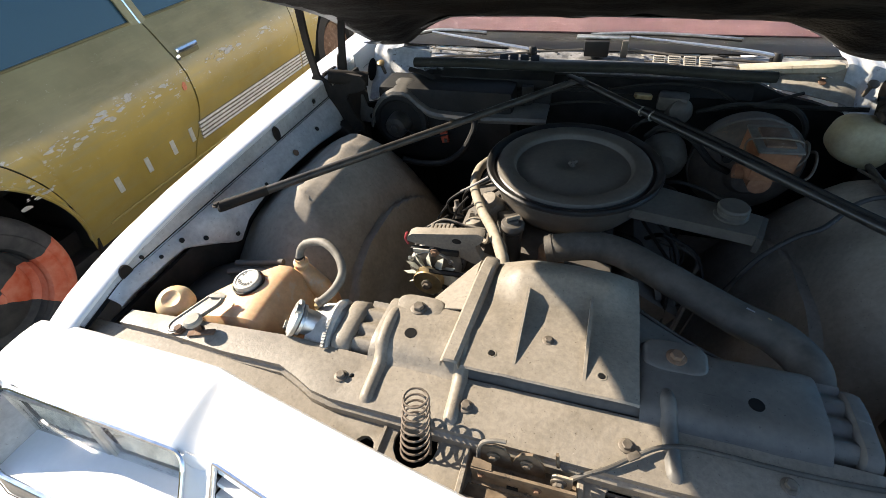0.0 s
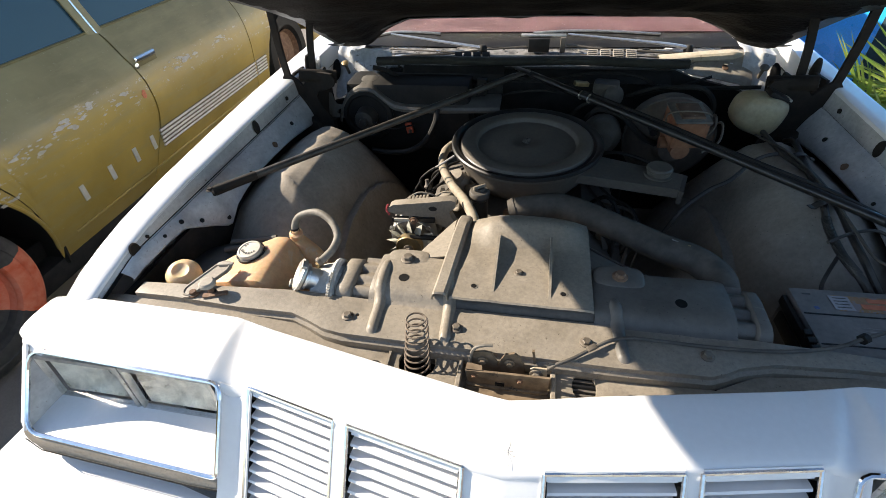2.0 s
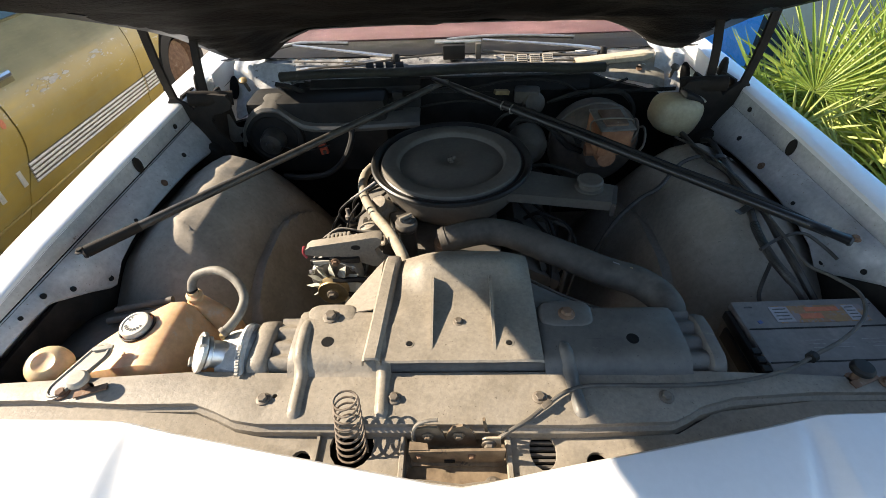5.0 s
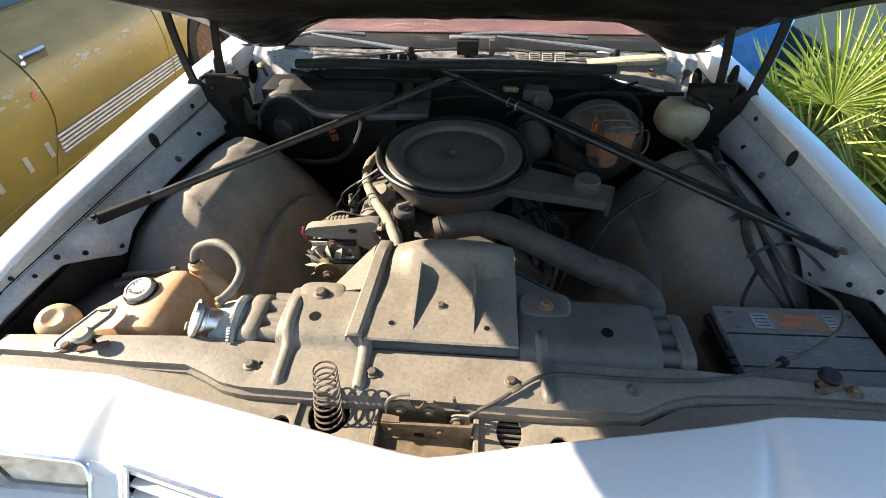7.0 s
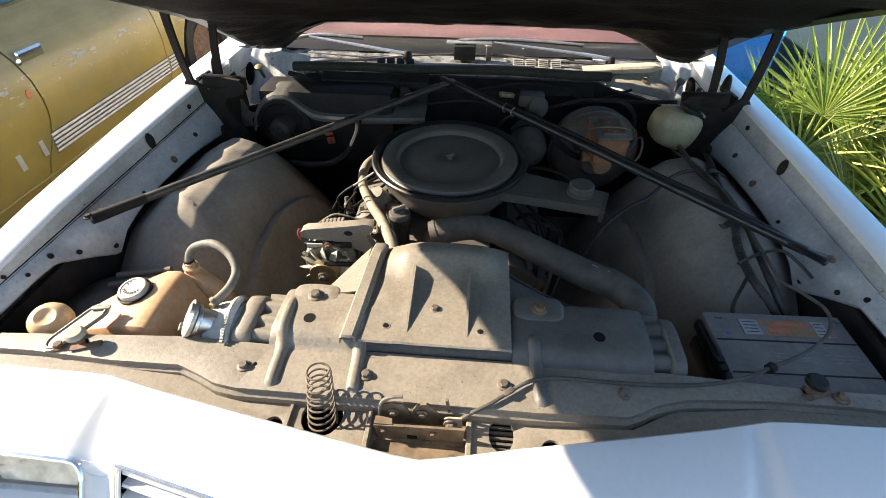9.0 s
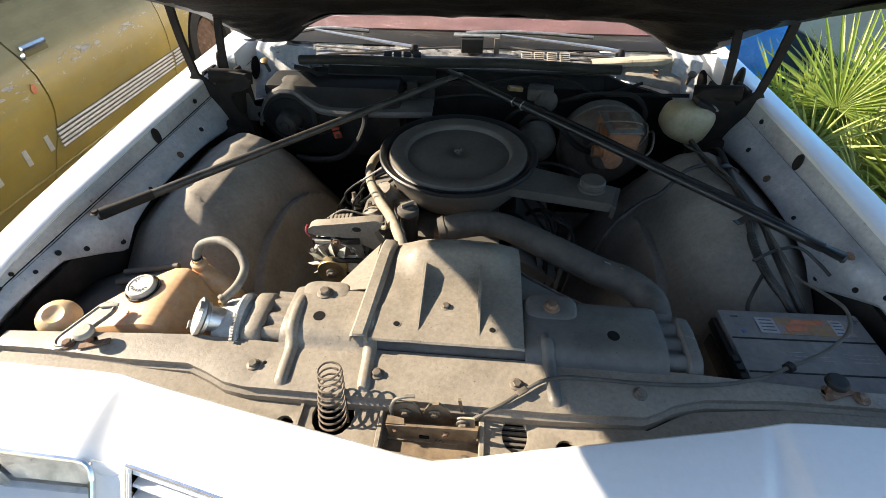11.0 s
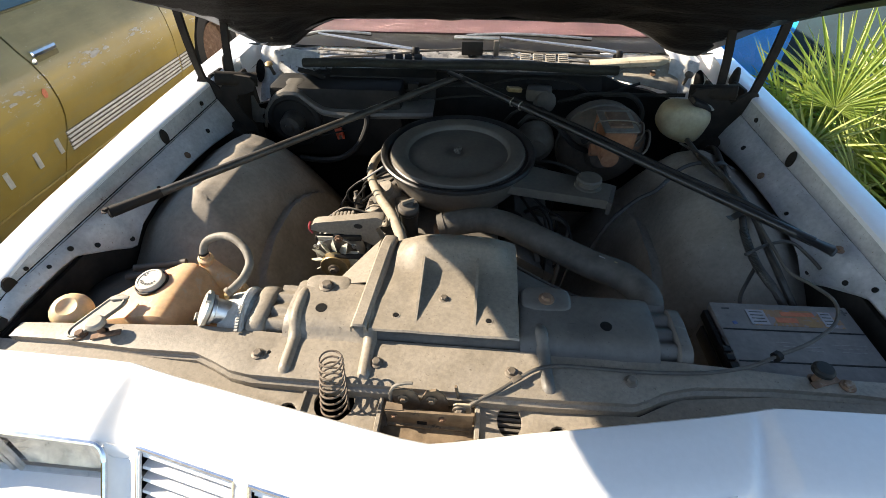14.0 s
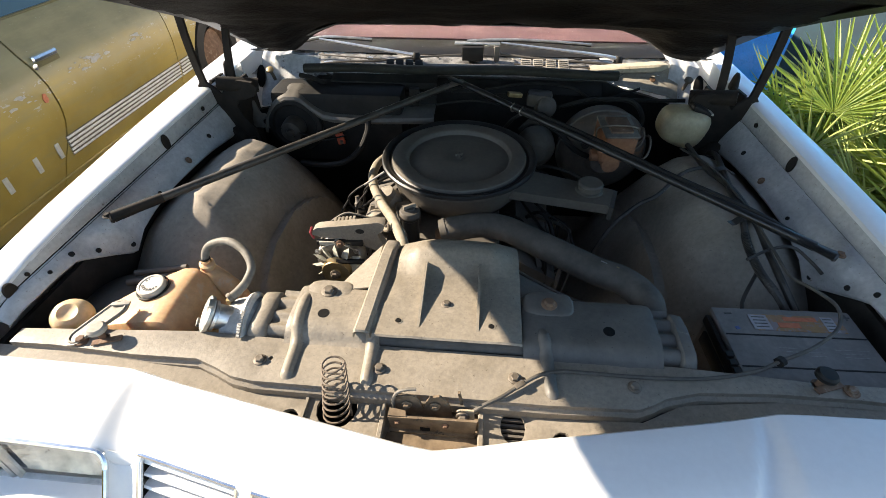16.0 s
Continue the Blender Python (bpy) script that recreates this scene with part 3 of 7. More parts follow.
for i in range(41):
    x = lerp(-0.30, 0.30, i / 40)
    y = 0.318 + 0.10 * abs(x) + 0.004 * noise.noise((x * 14, 2, 5))
    wave = 0.0025 * noise.noise((x * 30, 7, 3)) + 0.0015 * noise.noise((x * 70, 1, 3))
    rows.append([(x, y, 0.826 + wave), (x, y - 0.006, 0.834 + wave), (x, y - 0.018, 0.835 + 2 * wave), (x, y - 0.05, 0.832)])
part("front_flange", loft(rows, 0.003), "dust", bar, "wavy dusty front flange of the panel")
for x0, x1 in ((-0.2245, -0.2165), (-0.094, -0.084), (0.066, 0.076)):
    part("pocket_wall", loft([[(x0, y, 0.832), (lerp(x0, x1, 0.2), y, 0.838), (lerp(x0, x1, 0.8), y, 0.838), (x1, y, 0.830)] for y in np.linspace(0.30, 0.388, 6)], 0.002), "dust", bar)
part("under_tray", box(1.5, 0.16, 0.01, (0, 0.35, 0.74)), "black", bar)
for x in (-0.317, -0.106, 0.124, 0.320):
    bolt((x, 0.434, 0.861), 0.0076, bar)
for i in range(6):
    part("vent_bar", box(0.04, 0.004, 0.006, (0.122, 0.343 + i * 0.009, 0.822)), "dust_dark", bar)

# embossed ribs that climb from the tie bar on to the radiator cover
for x, y_far, mat in ((-0.266, 0.606, "dust"), (-0.128, 0.600, "dust"), (0.180, 0.540, "dust_mid")):
    line = spline([(x + 0.006, 0.394, 0.859), (x + 0.004, 0.415, 0.8615), (x + 0.002, 0.45, 0.8615), (x + 0.001, 0.472, 0.863), (x - 0.001, 0.486, 0.870), (x - 0.003, 0.499, 0.880), (x - 0.005, 0.52, 0.8835), (x - 0.007, 0.56, 0.882), (x - 0.009, 0.606, 0.874)], 5)
    line = [q for q in line if q[1] < y_far]
    rows = []
    for k, q in enumerate(line):
        swell = min(1.0, (k + 0.4) / 4, (len(line) - k - 0.6) / 4)
        rows.append([(q[0] + 0.0135 * w * (0.6 + 0.4 * swell), q[1], q[2] - 0.004 + (0.0045 + 0.0075 * h) * swell) for w, h in ((-1.0, -0.6), (-0.80, -0.1), (-0.60, 0.55), (-0.35, 0.92), (0, 1.0), (0.35, 0.92), (0.60, 0.55), (0.80, -0.1), (1.0, -0.6))])
    part("rib", loft(rows, 0.001), mat, bar, "embossed rib")

# hood: outer panel, inner frame and pad, on its two hinges
hood = new("hood")
hood.parent = car
tagged(hood, "raised white hood with a black insulated underside")
HOOD_D = (-0.05, 0, 0.344, 0.525, 0.788, 1.067, 1.379, 1.50, 1.64)
HOOD_Y = (1.742, 1.70, 1.41, 1.25, 1.0, 0.729, 0.432, 0.317, 0.184)
HOOD_Z = (0.958, 0.985, 1.142, 1.212, 1.308, 1.398, 1.500, 1.535, 1.572)


def hood_at(x, d, drop=0.0):
    """A point on the hood: x across, d metres from its rear edge along it, drop below its skin."""
    edge = table((0, 0.48, 0.58, 0.66, 0.76, 0.81), (0.104, 0.100, 0.064, 0.022, 0.000, -0.002), abs(x))
    crown = 0.03 * (1 - (x / 0.82) ** 2)
    z = table(HOOD_D, HOOD_Z, d) + lerp(edge, crown, min(1, max(0, d) / 0.35)) - drop * 0.86
    return (x, table(HOOD_D, HOOD_Y, d) - drop * 0.12, z)


rows, rows2 = [], []
for i in range(21):
    d = lerp(0.0, 1.53, i / 20)
    half = lerp(0.805, 0.795, i / 20)
    rows.append([hood_at(lerp(-half, half, j / 24), d + (0.0 if d < 1.0 else 0.10 * (1 - abs(j / 12 - 1)) * (d - 1) / 0.53), -0.03) for j in range(25)])
for i in range(91):
    d = lerp(-0.015, 1.48, (i / 90) ** 1.4)
    half = 0.80
    row = []
    for j in range(97):
        x = lerp(-half, half, j / 96)
        sag = 0.014 + 0.022 * noise.noise((x * 4, d * 6, 2)) + 0.008 * noise.noise((x * 9, d * 16, 5)) + 0.002 * noise.noise((x * 25, d * 40, 7)) + 0.022 * math.exp(-((abs(x) - 0.68) / 0.10) ** 2) * math.exp(-((d - 0.05) / 0.12) ** 2)
        edge = min(1, (half - abs(x)) / 0.03)
        row.append(hood_at(x, d, sag * edge))
    rows2.append(row)
part("outer_panel", loft(rows, 0.003), "white", hood)
part("insulation", loft(rows2, 0.004), "pad", hood, "sagging black insulation under the hood")
for s in (-1, 1):
    part("side_frame", loft([[hood_at(s * 0.803, d, -0.032), hood_at(s * 0.803, d, 0.005), hood_at(s * 0.795, d, 0.012), hood_at(s * 0.76, d, 0.010)] for d in np.linspace(0, 1.53, 14)], 0.003), "black_gloss", hood)
part("rear_frame", loft([[hood_at(x, 0.0, -0.03), hood_at(x, -0.012, 0.0), hood_at(x, 0.0, 0.016), hood_at(x, 0.05, 0.022)] for x in np.linspace(-0.81, 0.81, 41)], 0.003), "black_gloss", hood)

for s in (-1, 1):
    hinge = new("hood_hinge")
    hinge.parent = car
    tagged(hinge, "dirty black steel hood hinge")
    prof = [(1.40, 0.93), (1.42, 0.960), (1.50, 0.955), (1.52, 0.90), (1.50, 0.80), (1.46, 0.74), (1.40, 0.74)]
    m_side = Matrix(((0, 0, 1, 0), (1, 0, 0, 0), (0, 1, 0, 0), (0, 0, 0, 1)))
    dx = 0.0 if s < 0 else -0.020
    for x in (0.856, 0.772):
        part("bracket", slab(prof, s * (x + dx) - 0.004, s * (x + dx) + 0.004, m_side), "hinge_black", hinge, bevel=0.0015)
    face_prof = [(0.885, 0.953), (0.878, 0.90), (0.872, 0.841), (0.870, 0.790), (0.850, 0.757), (0.80, 0.725), (0.745, 0.716), (0.722, 0.75), (0.728, 0.80), (0.757, 0.845), (0.772, 0.890), (0.762, 0.908), (0.735, 0.912), (0.700, 0.925), (0.690, 0.950), (0.702, 0.968), (0.75, 0.975), (0.782, 0.972), (0.800, 0.945), (0.816, 0.925), (0.832, 0.945), (0.858, 0.966), (0.876, 0.965)]
    m_face = Matrix(((1, 0, 0, 0), (0, 0, 1, 0), (0, 1, 0, 0), (0, 0, 0, 1)))
    part("face_plate", slab([(s * (x + dx), z) for x, z in face_prof], 1.388, 1.400, m_face), "hinge_black", hinge, bevel=0.004)
    part("lower_cup", lathe([(0.052, 0.0), (0.050, 0.035), (0.040, 0.048), (0, 0.050)], 20, pose(s * (0.815 + dx), 1.39, 0.765, 78, 0, -s * 10)), "hinge_black", hinge)
    ta, tb = Vector((s * (0.812 + dx), 1.378, 0.968)), Vector((s * (0.700 + dx), 1.43, 0.945))
    part("cross_tube", tube([ta, tb], 0.022, 18), "hinge_black", hinge)
    part("tube_bore", tube([ta + (ta - tb).normalized() * 0.002, ta + (tb - ta).normalized() * 0.004], 0.014, 14), "rim_black", hinge)
    part("foot", box(0.12, 0.10, 0.012, (s * 0.80, 1.41, 0.775)), "hinge_black", hinge, bevel=0.003)
    for x0, y0, z0, x1, y1, z1 in ((0.868 + dx, 1.40, 0.945, 0.825 + 0.5 * dx, 1.33, 1.225), (0.782 + dx, 1.425, 0.950, 0.762 + dx, 1.45, 1.135)):
        bmh = loft([[(s * lerp(x0, x1, t) + dx, lerp(y0, y1, t) - 0.01 * math.sin(3.1 * t) + dy, lerp(z0, z1, t)) for dx, dy in ((-0.011, -0.005), (0.011, -0.005), (0.011, 0.005), (-0.011, 0.005))] for t in np.linspace(0, 1, 7)], closed=True)
        part("arm", bmh, "hinge_black", hinge, bevel=0.002)

# header panel with the pointed nose
hx = [-0.945, -0.90, -0.80, -0.65, -0.56, -0.515, -0.49, -0.465, -0.43, -0.28, -0.14, -0.04, 0.0, 0.04, 0.14, 0.28, 0.43, 0.465, 0.49, 0.515, 0.56, 0.65, 0.80, 0.90, 0.945]


def nose(x):
    """Rear edge, front edge and height of the nose at x."""
    a = abs(x)
    rear = table((0, 0.03, 0.28, 0.47, 0.52, 0.95), (0.294, 0.297, 0.343, 0.379, 0.389, 0.398), a)
    front = table((0, 0.04, 0.25, 0.43, 0.48, 0.88, 0.945), (0.176, 0.180, 0.218, 0.254, 0.254, 0.268, 0.30), a)
    high = table((0, 0.43, 0.46, 0.50, 0.53, 0.88, 0.945), (0.880, 0.878, 0.880, 0.883, 0.884, 0.882, 0.868), a)
    return rear, front, high + table((0.0, 0.10, 0.95), (0.0, 0.009, 0.012), x)


def valley(x, f):
    """Depth of the crease between pod and middle, f running from the rear edge to the front."""
    a = abs(x)
    lo, hi = lerp(0.508, 0.500, f), lerp(0.480, 0.426, f)
    u = (a - hi) / (lo - hi)
    if u <= 0 or u >= 1:
        return 0.0
    return lerp(0.003, 0.013, f) * math.sin(math.pi * u ** 0.75) ** 1.4


rows = []
hx = sorted(set([round(v, 4) for v in hx] + [round(k * v, 4) for k in (-1, 1) for v in np.linspace(0.420, 0.515, 39)]))
for x in hx:
    yr, yf, z = nose(x)
    row = [(x, yr + 0.004, z - 0.030), (x, yr + 0.003, z - 0.010), (x, yr - 0.002, z - 0.003)]
    for f, up in ((0.15, 0.001), (0.3, 0.002), (0.45, 0.003), (0.6, 0.003), (0.75, 0.002), (0.88, 0.0), (0.95, -0.003), (0.985, -0.007), (1.0, -0.012)):
        row.append((x, lerp(yr, yf, f), z + up - valley(x, f)))
    row.append((x, yf + 0.003, z - 0.018 - valley(x, 1.0)))
    rows.append(row)
part("header_panel", loft(rows, 0.003), "white", car, "white pointed nose panel over grille and headlights")


def face(x, z):
    """The leaning front face of the nose."""
    _, yf, zt = nose(x)
    return yf - 0.78 * (zt - 0.012 - z)


def face_strip(x0, x1, z0, z1, n=5, k=8, push=0.0):
    return loft([[(lerp(x0, x1, i / n), face(lerp(x0, x1, i / n), lerp(z0, z1, j / k)) + push, lerp(z0, z1, j / k)) for j in range(k + 1)] for i in range(n + 1)], 0.004)


def nose_face(x0, x1, z_low):
    """A piece of the front face that rolls out of the nose panel between two openings."""
    rows = []
    for x in np.linspace(x0, x1, 13):
        yr, yf, zt = nose(x)
        sink = valley(x, 1.0)
        row = [(x, lerp(yr, yf, f), zt + up - valley(x, f) - 0.0006) for f, up in ((0.965, -0.0055), (0.985, -0.0075), (1.0, -0.0122))]
        for z in np.linspace(zt - 0.018, z_low, 10):
            row.append((x, face(x, z) + sink * 0.8 - 0.0006, z - sink * 0.4))
        rows.append(row)
    return loft(rows, 0.004)


def rounded(corners, radii, steps=5):
    """A closed outline with each corner rounded off."""
    pts = []
    for k, (p, r) in enumerate(zip(corners, radii)):
        p = Vector(p)
        a, b = (Vector(corners[k - 1]) - p).normalized(), (Vector(corners[(k + 1) % len(corners)]) - p).normalized()
        for t in np.linspace(0, 1, steps):
            pts.append(tuple((p + a * r) * (1 - t) ** 2 + p * 2 * t * (1 - t) + (p + b * r) * t * t))
    return pts


NOSE_LIFT = (0, 0.008, 0.010)
for s in (-1, 1):
    for x0, x1, z0 in ((0.418, 0.478, 0.60), (0.238, 0.262, 0.60), (0.884, 0.908, 0.745)):
        part("nose_pillar", nose_face(s * x0, s * x1, z0), "white", car)
    # headlight pod
    pod = new("headlight_pod")
    pod.parent = car
    tagged(pod, "recessed twin headlight pod with a chrome bezel")
    pod.location = NOSE_LIFT if s > 0 else (0, 0, 0)
    a, b = 0.476 if s < 0 else 0.458, 0.882
    corner = rounded([(a, 0.872), (b, 0.870), (b, 0.746), (a, 0.742)], [0.022, 0.034, 0.03, 0.008])
    ring = [(s * x, face(s * x, z) - 0.0015, z) for x, z in corner]
    part("bezel", tube(ring + [ring[0]], 0.0042, 8), "chrome", pod, "chrome bezel")
    part("pod_corner", face_strip(s * 0.853, s * 0.886, 0.855, 0.872, 3, 3, 0.002), "white", pod)
    part("pod_floor", loft([[(s * x, face(s * x, 0.745), 0.744), (s * x, 0.22, 0.748), (s * x, 0.258, 0.750)] for x in (a, 0.6, 0.75, b)], 0.003), "white", pod)
    part("pod_side", loft([[(s * b, face(s * b, z) + 0.002, z), (s * (b - 0.012), 0.258, z)] for z in (0.745, 0.80, 0.866)], 0.003), "white_dusty", pod)
    part("pod_inner_side", loft([[(s * (a + 0.004), face(s * a, z) + 0.012, z), (s * (a + 0.02), 0.258, z)] for z in (0.745, 0.80, 0.846)], 0.003), "white", pod)
    part("pod_back", box(b - a, 0.004, 0.13, (s * (a + b) / 2, 0.306, 0.80), (-5, 0, 0)), "dust", pod, "dusty grey pod back plate")
    for x in (0.785, 0.598):
        part("lamp_frame", loft([[(s * x + sx * (0.086 + o), 0.253 + dy + (0.010 if sz > 0 else 0), 0.802 + sz * (0.053 + o)) for sx, sz in ((-1, -1), (1, -1), (1, 1), (-1, 1), (-1, -1))] for o, dy in ((0.006, 0.006), (0.006, -0.004), (0.0, -0.006), (-0.004, 0.004))]), "alu", pod, bevel=0.0)
        lens = [[(s * x + 0.082 * u, 0.250 - 0.006 * (1 - u * u) * (1 - v * v) + 0.010 * (v + 1) / 2 + 0.0007 * math.sin(34 * u + 2 * v) + 0.0004 * math.sin(21 * v), 0.802 + 0.050 * v) for u in np.linspace(-1, 1, 25)] for v in np.linspace(-1, 1, 9)]
        pane = part("lamp_lens", loft(lens, 0.001), "lens", pod, "hazy clear rectangular headlight lens")
        pane.visible_shadow = False
        part("lamp_reflector", loft([[(s * x + 0.080 * u, 0.262 + 0.022 * (1 - u * u) * (1 - v * v) + 0.010 * (v + 1) / 2, 0.802 + 0.049 * v) for u in np.linspace(-1, 1, 13)] for v in np.linspace(-1, 1, 7)], 0.001), "reflector", pod)
    # grille, two framed banks of slats a side
    for x0, x1 in ((0.262, 0.424 if s < 0 else 0.413), (0.056, 0.238)):
        grille = new("grille")
        grille.parent = car
        tagged(grille, "white slatted grille bank in a chrome frame")
        grille.location = NOSE_LIFT if s > 0 else (0, 0, 0)
        zs0, zs1 = 0.615, 0.8715
        ring = [(s * x0, zs1), (s * x1, zs1), (s * x1, zs0), (s * x0, zs0)]
        edge = []
        for (xa, za), (xb, zb) in zip(ring, ring[1:] + ring[:1]):
            p, q = Vector((xa, face(xa, za) - 0.003, za)), Vector((xb, face(xb, zb) - 0.003, zb))
            part("frame_bar", tube([p, q], 0.0034, 8), "chrome", grille, "chrome frame bar")
        z = zs1 - 0.010
        while z > zs0 + 0.01:
            xa, xb = s * (x0 + 0.006), s * (x1 - 0.006)
            sec = lambda x: [(x, face(x, z) + 0.002, z), (x, face(x, z) - 0.001, z - 0.003), (x, face(x, z) + 0.018, z - 0.012), (x, face(x, z) + 0.022, z - 0.006)]
            part("slat", loft([sec(xa), sec(xb)], closed=True), "white", grille)
            z -= 0.0145
        part("lip", face_strip(s * x0, s * x1, 0.862, 0.874, 4, 3, 0.001), "white", grille)
        part("grille_back", face_strip(s * x0, s * x1, zs0, zs1, 3, 4, 0.03), "black", grille)
part("nose_centre", nose_face(-0.057, 0.057, 0.60), "white", car)
# star-shaped crack in the nose paint
for pts in ([(0.006, 0.232), (0.008, 0.219), (0.004, 0.208), (0.009, 0.196), (0.006, 0.186)], [(-0.004, 0.214), (0.002, 0.209), (0.005, 0.2085), (0.013, 0.211)], [(0.005, 0.208), (0.012, 0.2035), (0.016, 0.204)]):
    part("paint_crack", cord([(x, y, 0.8835) for x, y in pts], 0.0003, 4, 5), "print_pale", car, "fine star crack in the nose paint")
# valance strip and bumper
for s in (-1, 1):
    span = np.linspace(s * 0.90, s * 0.476, 9)
    part("filler_strip", loft([[(x, face(x, 0.742) + d, z) for d, z in ((-0.002, 0.742), (-0.006, 0.739), (-0.011, 0.728), (-0.013, 0.714), (-0.006, 0.706), (0.010, 0.702))] for x in span], 0.003), "dust", car, "grey filler strip above the bumper")
    part("filler_groove", loft([[(x, face(x, 0.742) + d, z) for d, z in ((-0.0145, 0.7225), (-0.0155, 0.7205), (-0.0150, 0.7185))] for x in span], 0.001), "black", car, "dark groove in the filler strip")
    part("bumper_gap", loft([[(x, face(x, 0.742) + 0.004, 0.706), (x, face(x, 0.742) + 0.004, 0.685)] for x in span], 0.003), "black", car)
rows = []
for x in np.linspace(-0.97, 0.97, 31):
    y0 = table((0, 0.5, 0.85, 0.97), (-0.10, -0.03, 0.03, 0.12), abs(x))
    rows.append([(x, y0 + 0.17, 0.675), (x, y0 + 0.03, 0.685), (x, y0, 0.668), (x, y0 - 0.012, 0.62), (x, y0 - 0.012, 0.56), (x, y0, 0.50), (x, y0 + 0.05, 0.47)])
part("bumper", loft(rows, 0.004), "white", car, "white front bumper")
part("bumper_strip", loft([[(x, table((0, 0.5, 0.85), (-0.10, -0.03, 0.03), abs(x)) - 0.014 - o, z) for o, z in ((0, 0.575), (0.012, 0.58), (0.012, 0.605), (0, 0.61))] for x in np.linspace(-0.85, 0.85, 21)]), "black", car)

# cowl, windscreen, dash and roof
def cowl_front(x, y):
    """The cowl's front edge steps back at both corners."""
    return max(y, table((-0.80, -0.66, -0.56, 0.46, 0.54, 0.80), (1.715, 1.712, 1.60, 1.60, 1.705, 1.715), x) + 0.2 * (y - 1.63))


rows = [[(x, cowl_front(x, y), z) for x, y, z in row] for row in [[(x, 1.622, 0.900), (x, 1.63, 0.910), (x, 1.66, 0.908 + 0.004 * noise.noise((x * 12, 1, 3))), (x, 1.70, 0.903 + 0.008 * noise.noise((x * 9, 2, 3))), (x, 1.75, 0.900 + 0.010 * noise.noise((x * 8, 3, 3))), (x, 1.80, 0.902 + 0.008 * noise.noise((x * 8, 4, 3))), (x, 1.84, 0.912)] for x in np.linspace(-0.80, 0.80, 65)]]
part("cowl", loft(rows, 0.003), "cowl", car, "sun-bleached dirty cowl panel with flaking paint")
part("screen_base", loft([[(x, 1.838 + 0.03 * (x * x), 0.918), (x, 1.87 + 0.03 * x * x, 0.924), (x, 1.97 + 0.03 * x * x, 0.930), (x, 2.0 + 0.03 * x * x, 0.925)] for x in np.linspace(-0.78, 0.78, 17)], 0.003), "black", car, "dark rubber and paint at the base of the windscreen")
part("dashboard", loft([[(x, 1.99, 0.930), (x, 2.02, 0.945), (x, 2.20, 0.975), (x, 2.45, 1.00), (x, 2.60, 0.99), (x, 2.62, 0.8)] for x in np.linspace(-0.78, 0.78, 9)], 0.008), "maroon", car, "faded maroon dashboard pad")
for x in (-0.30, 0.12, 0.40):
    part("dash_slot", box(0.22, 0.006, 0.002, (x, 2.12, 0.9705), (9, 0, 0)), "black", car)
glass = part("windscreen", loft([[(x, 1.90 + 0.05 * x * x + 0.58 * t, 0.930 + 0.44 * t + 0.03 * t * (1 - x * x)) for x in np.linspace(-0.78, 0.78, 17)] for t in np.linspace(0, 1, 6)], 0.004), "glass", car, "clear raked windscreen")
glass.visible_shadow = False
part("roof", loft([[(x, y, z - 0.05 * x * x) for x in np.linspace(-0.7, 0.7, 9)] for y, z in ((2.48, 1.375), (2.7, 1.41), (3.2, 1.42), (3.9, 1.38), (4.2, 1.1))], 0.02), "white", car)
for s in (-1, 1):
    part("door", box(0.06, 1.3, 0.62, (s * 0.93, 2.85 + 0.35, 0.62)), "white", car, bevel=0.01)
# wheels and the plain rear of the body
for s in (-1, 1):
    for y in (1.08, 4.0):
        wheel = new("wheel")
        wheel.parent = car
        tagged(wheel, "black tyre on a dull steel rim")
        part("tyre", lathe([(0.19, -0.02), (0.22, 0.018), (0.29, 0.016), (0.318, -0.03), (0.318, -0.13), (0.20, -0.16)], 36, pose(s * 0.90, y, 0.318, 0, s * 90, 0)), "black", wheel)
        part("rim", lathe([(0.195, 0.0), (0.17, -0.03), (0.12, -0.02), (0.05, 0.0), (0, 0.0)], 28, pose(s * 0.90, y, 0.318, 0, s * 90, 0)), "alu", wheel)
    part("rear_quarter", loft([[(s * x, y, z) for x, z in ((0.93, 0.25), (0.965, 0.60), (0.955, 0.80), (0.92, 0.93), (0.70, 0.96))] for y in np.linspace(3.86, 5.35, 10)], 0.004), "white", car)
part("trunk_lid", loft([[(x, y, z - 0.03 * x * x) for x in np.linspace(-0.72, 0.72, 9)] for y, z in ((4.15, 1.06), (4.4, 1.0), (5.2, 0.97), (5.36, 0.90), (5.40, 0.45))], 0.006), "white", car)

# ---- radiator and shroud ----
rad = thing("radiator", "aluminium radiator with its dusty black top cover", "radiator")
COVER = [(0.464, 0.8540), (0.473, 0.8572), (0.480, 0.8605), (0.485, 0.8640), (0.489, 0.8685), (0.495, 0.8735), (0.502, 0.8770), (0.511, 0.8795), (0.525, 0.8805), (0.56, 0.880), (0.595, 0.877), (0.605, 0.872), (0.611, 0.860), (0.612, 0.78)]
# the right half takes the darker of the two tones
for mat, x0, x1 in (("dust", -0.290, -0.13), ("dust_mid", 0.14, 0.378)):
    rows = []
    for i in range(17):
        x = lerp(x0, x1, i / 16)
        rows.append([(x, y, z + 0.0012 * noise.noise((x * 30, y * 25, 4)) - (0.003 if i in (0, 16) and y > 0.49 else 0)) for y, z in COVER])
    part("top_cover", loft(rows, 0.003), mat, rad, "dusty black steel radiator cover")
# dark tone puts the shadow under the shroud edge into the riser's colour
part("middle_riser", loft([[(x, 0.487, 0.8565), (x, 0.490, 0.862), (x, 0.496, 0.869), (x, 0.508, 0.874), (x, 0.56, 0.876)] for x in np.linspace(-0.135, 0.142, 13)], 0.003), "dust_dark", rad)
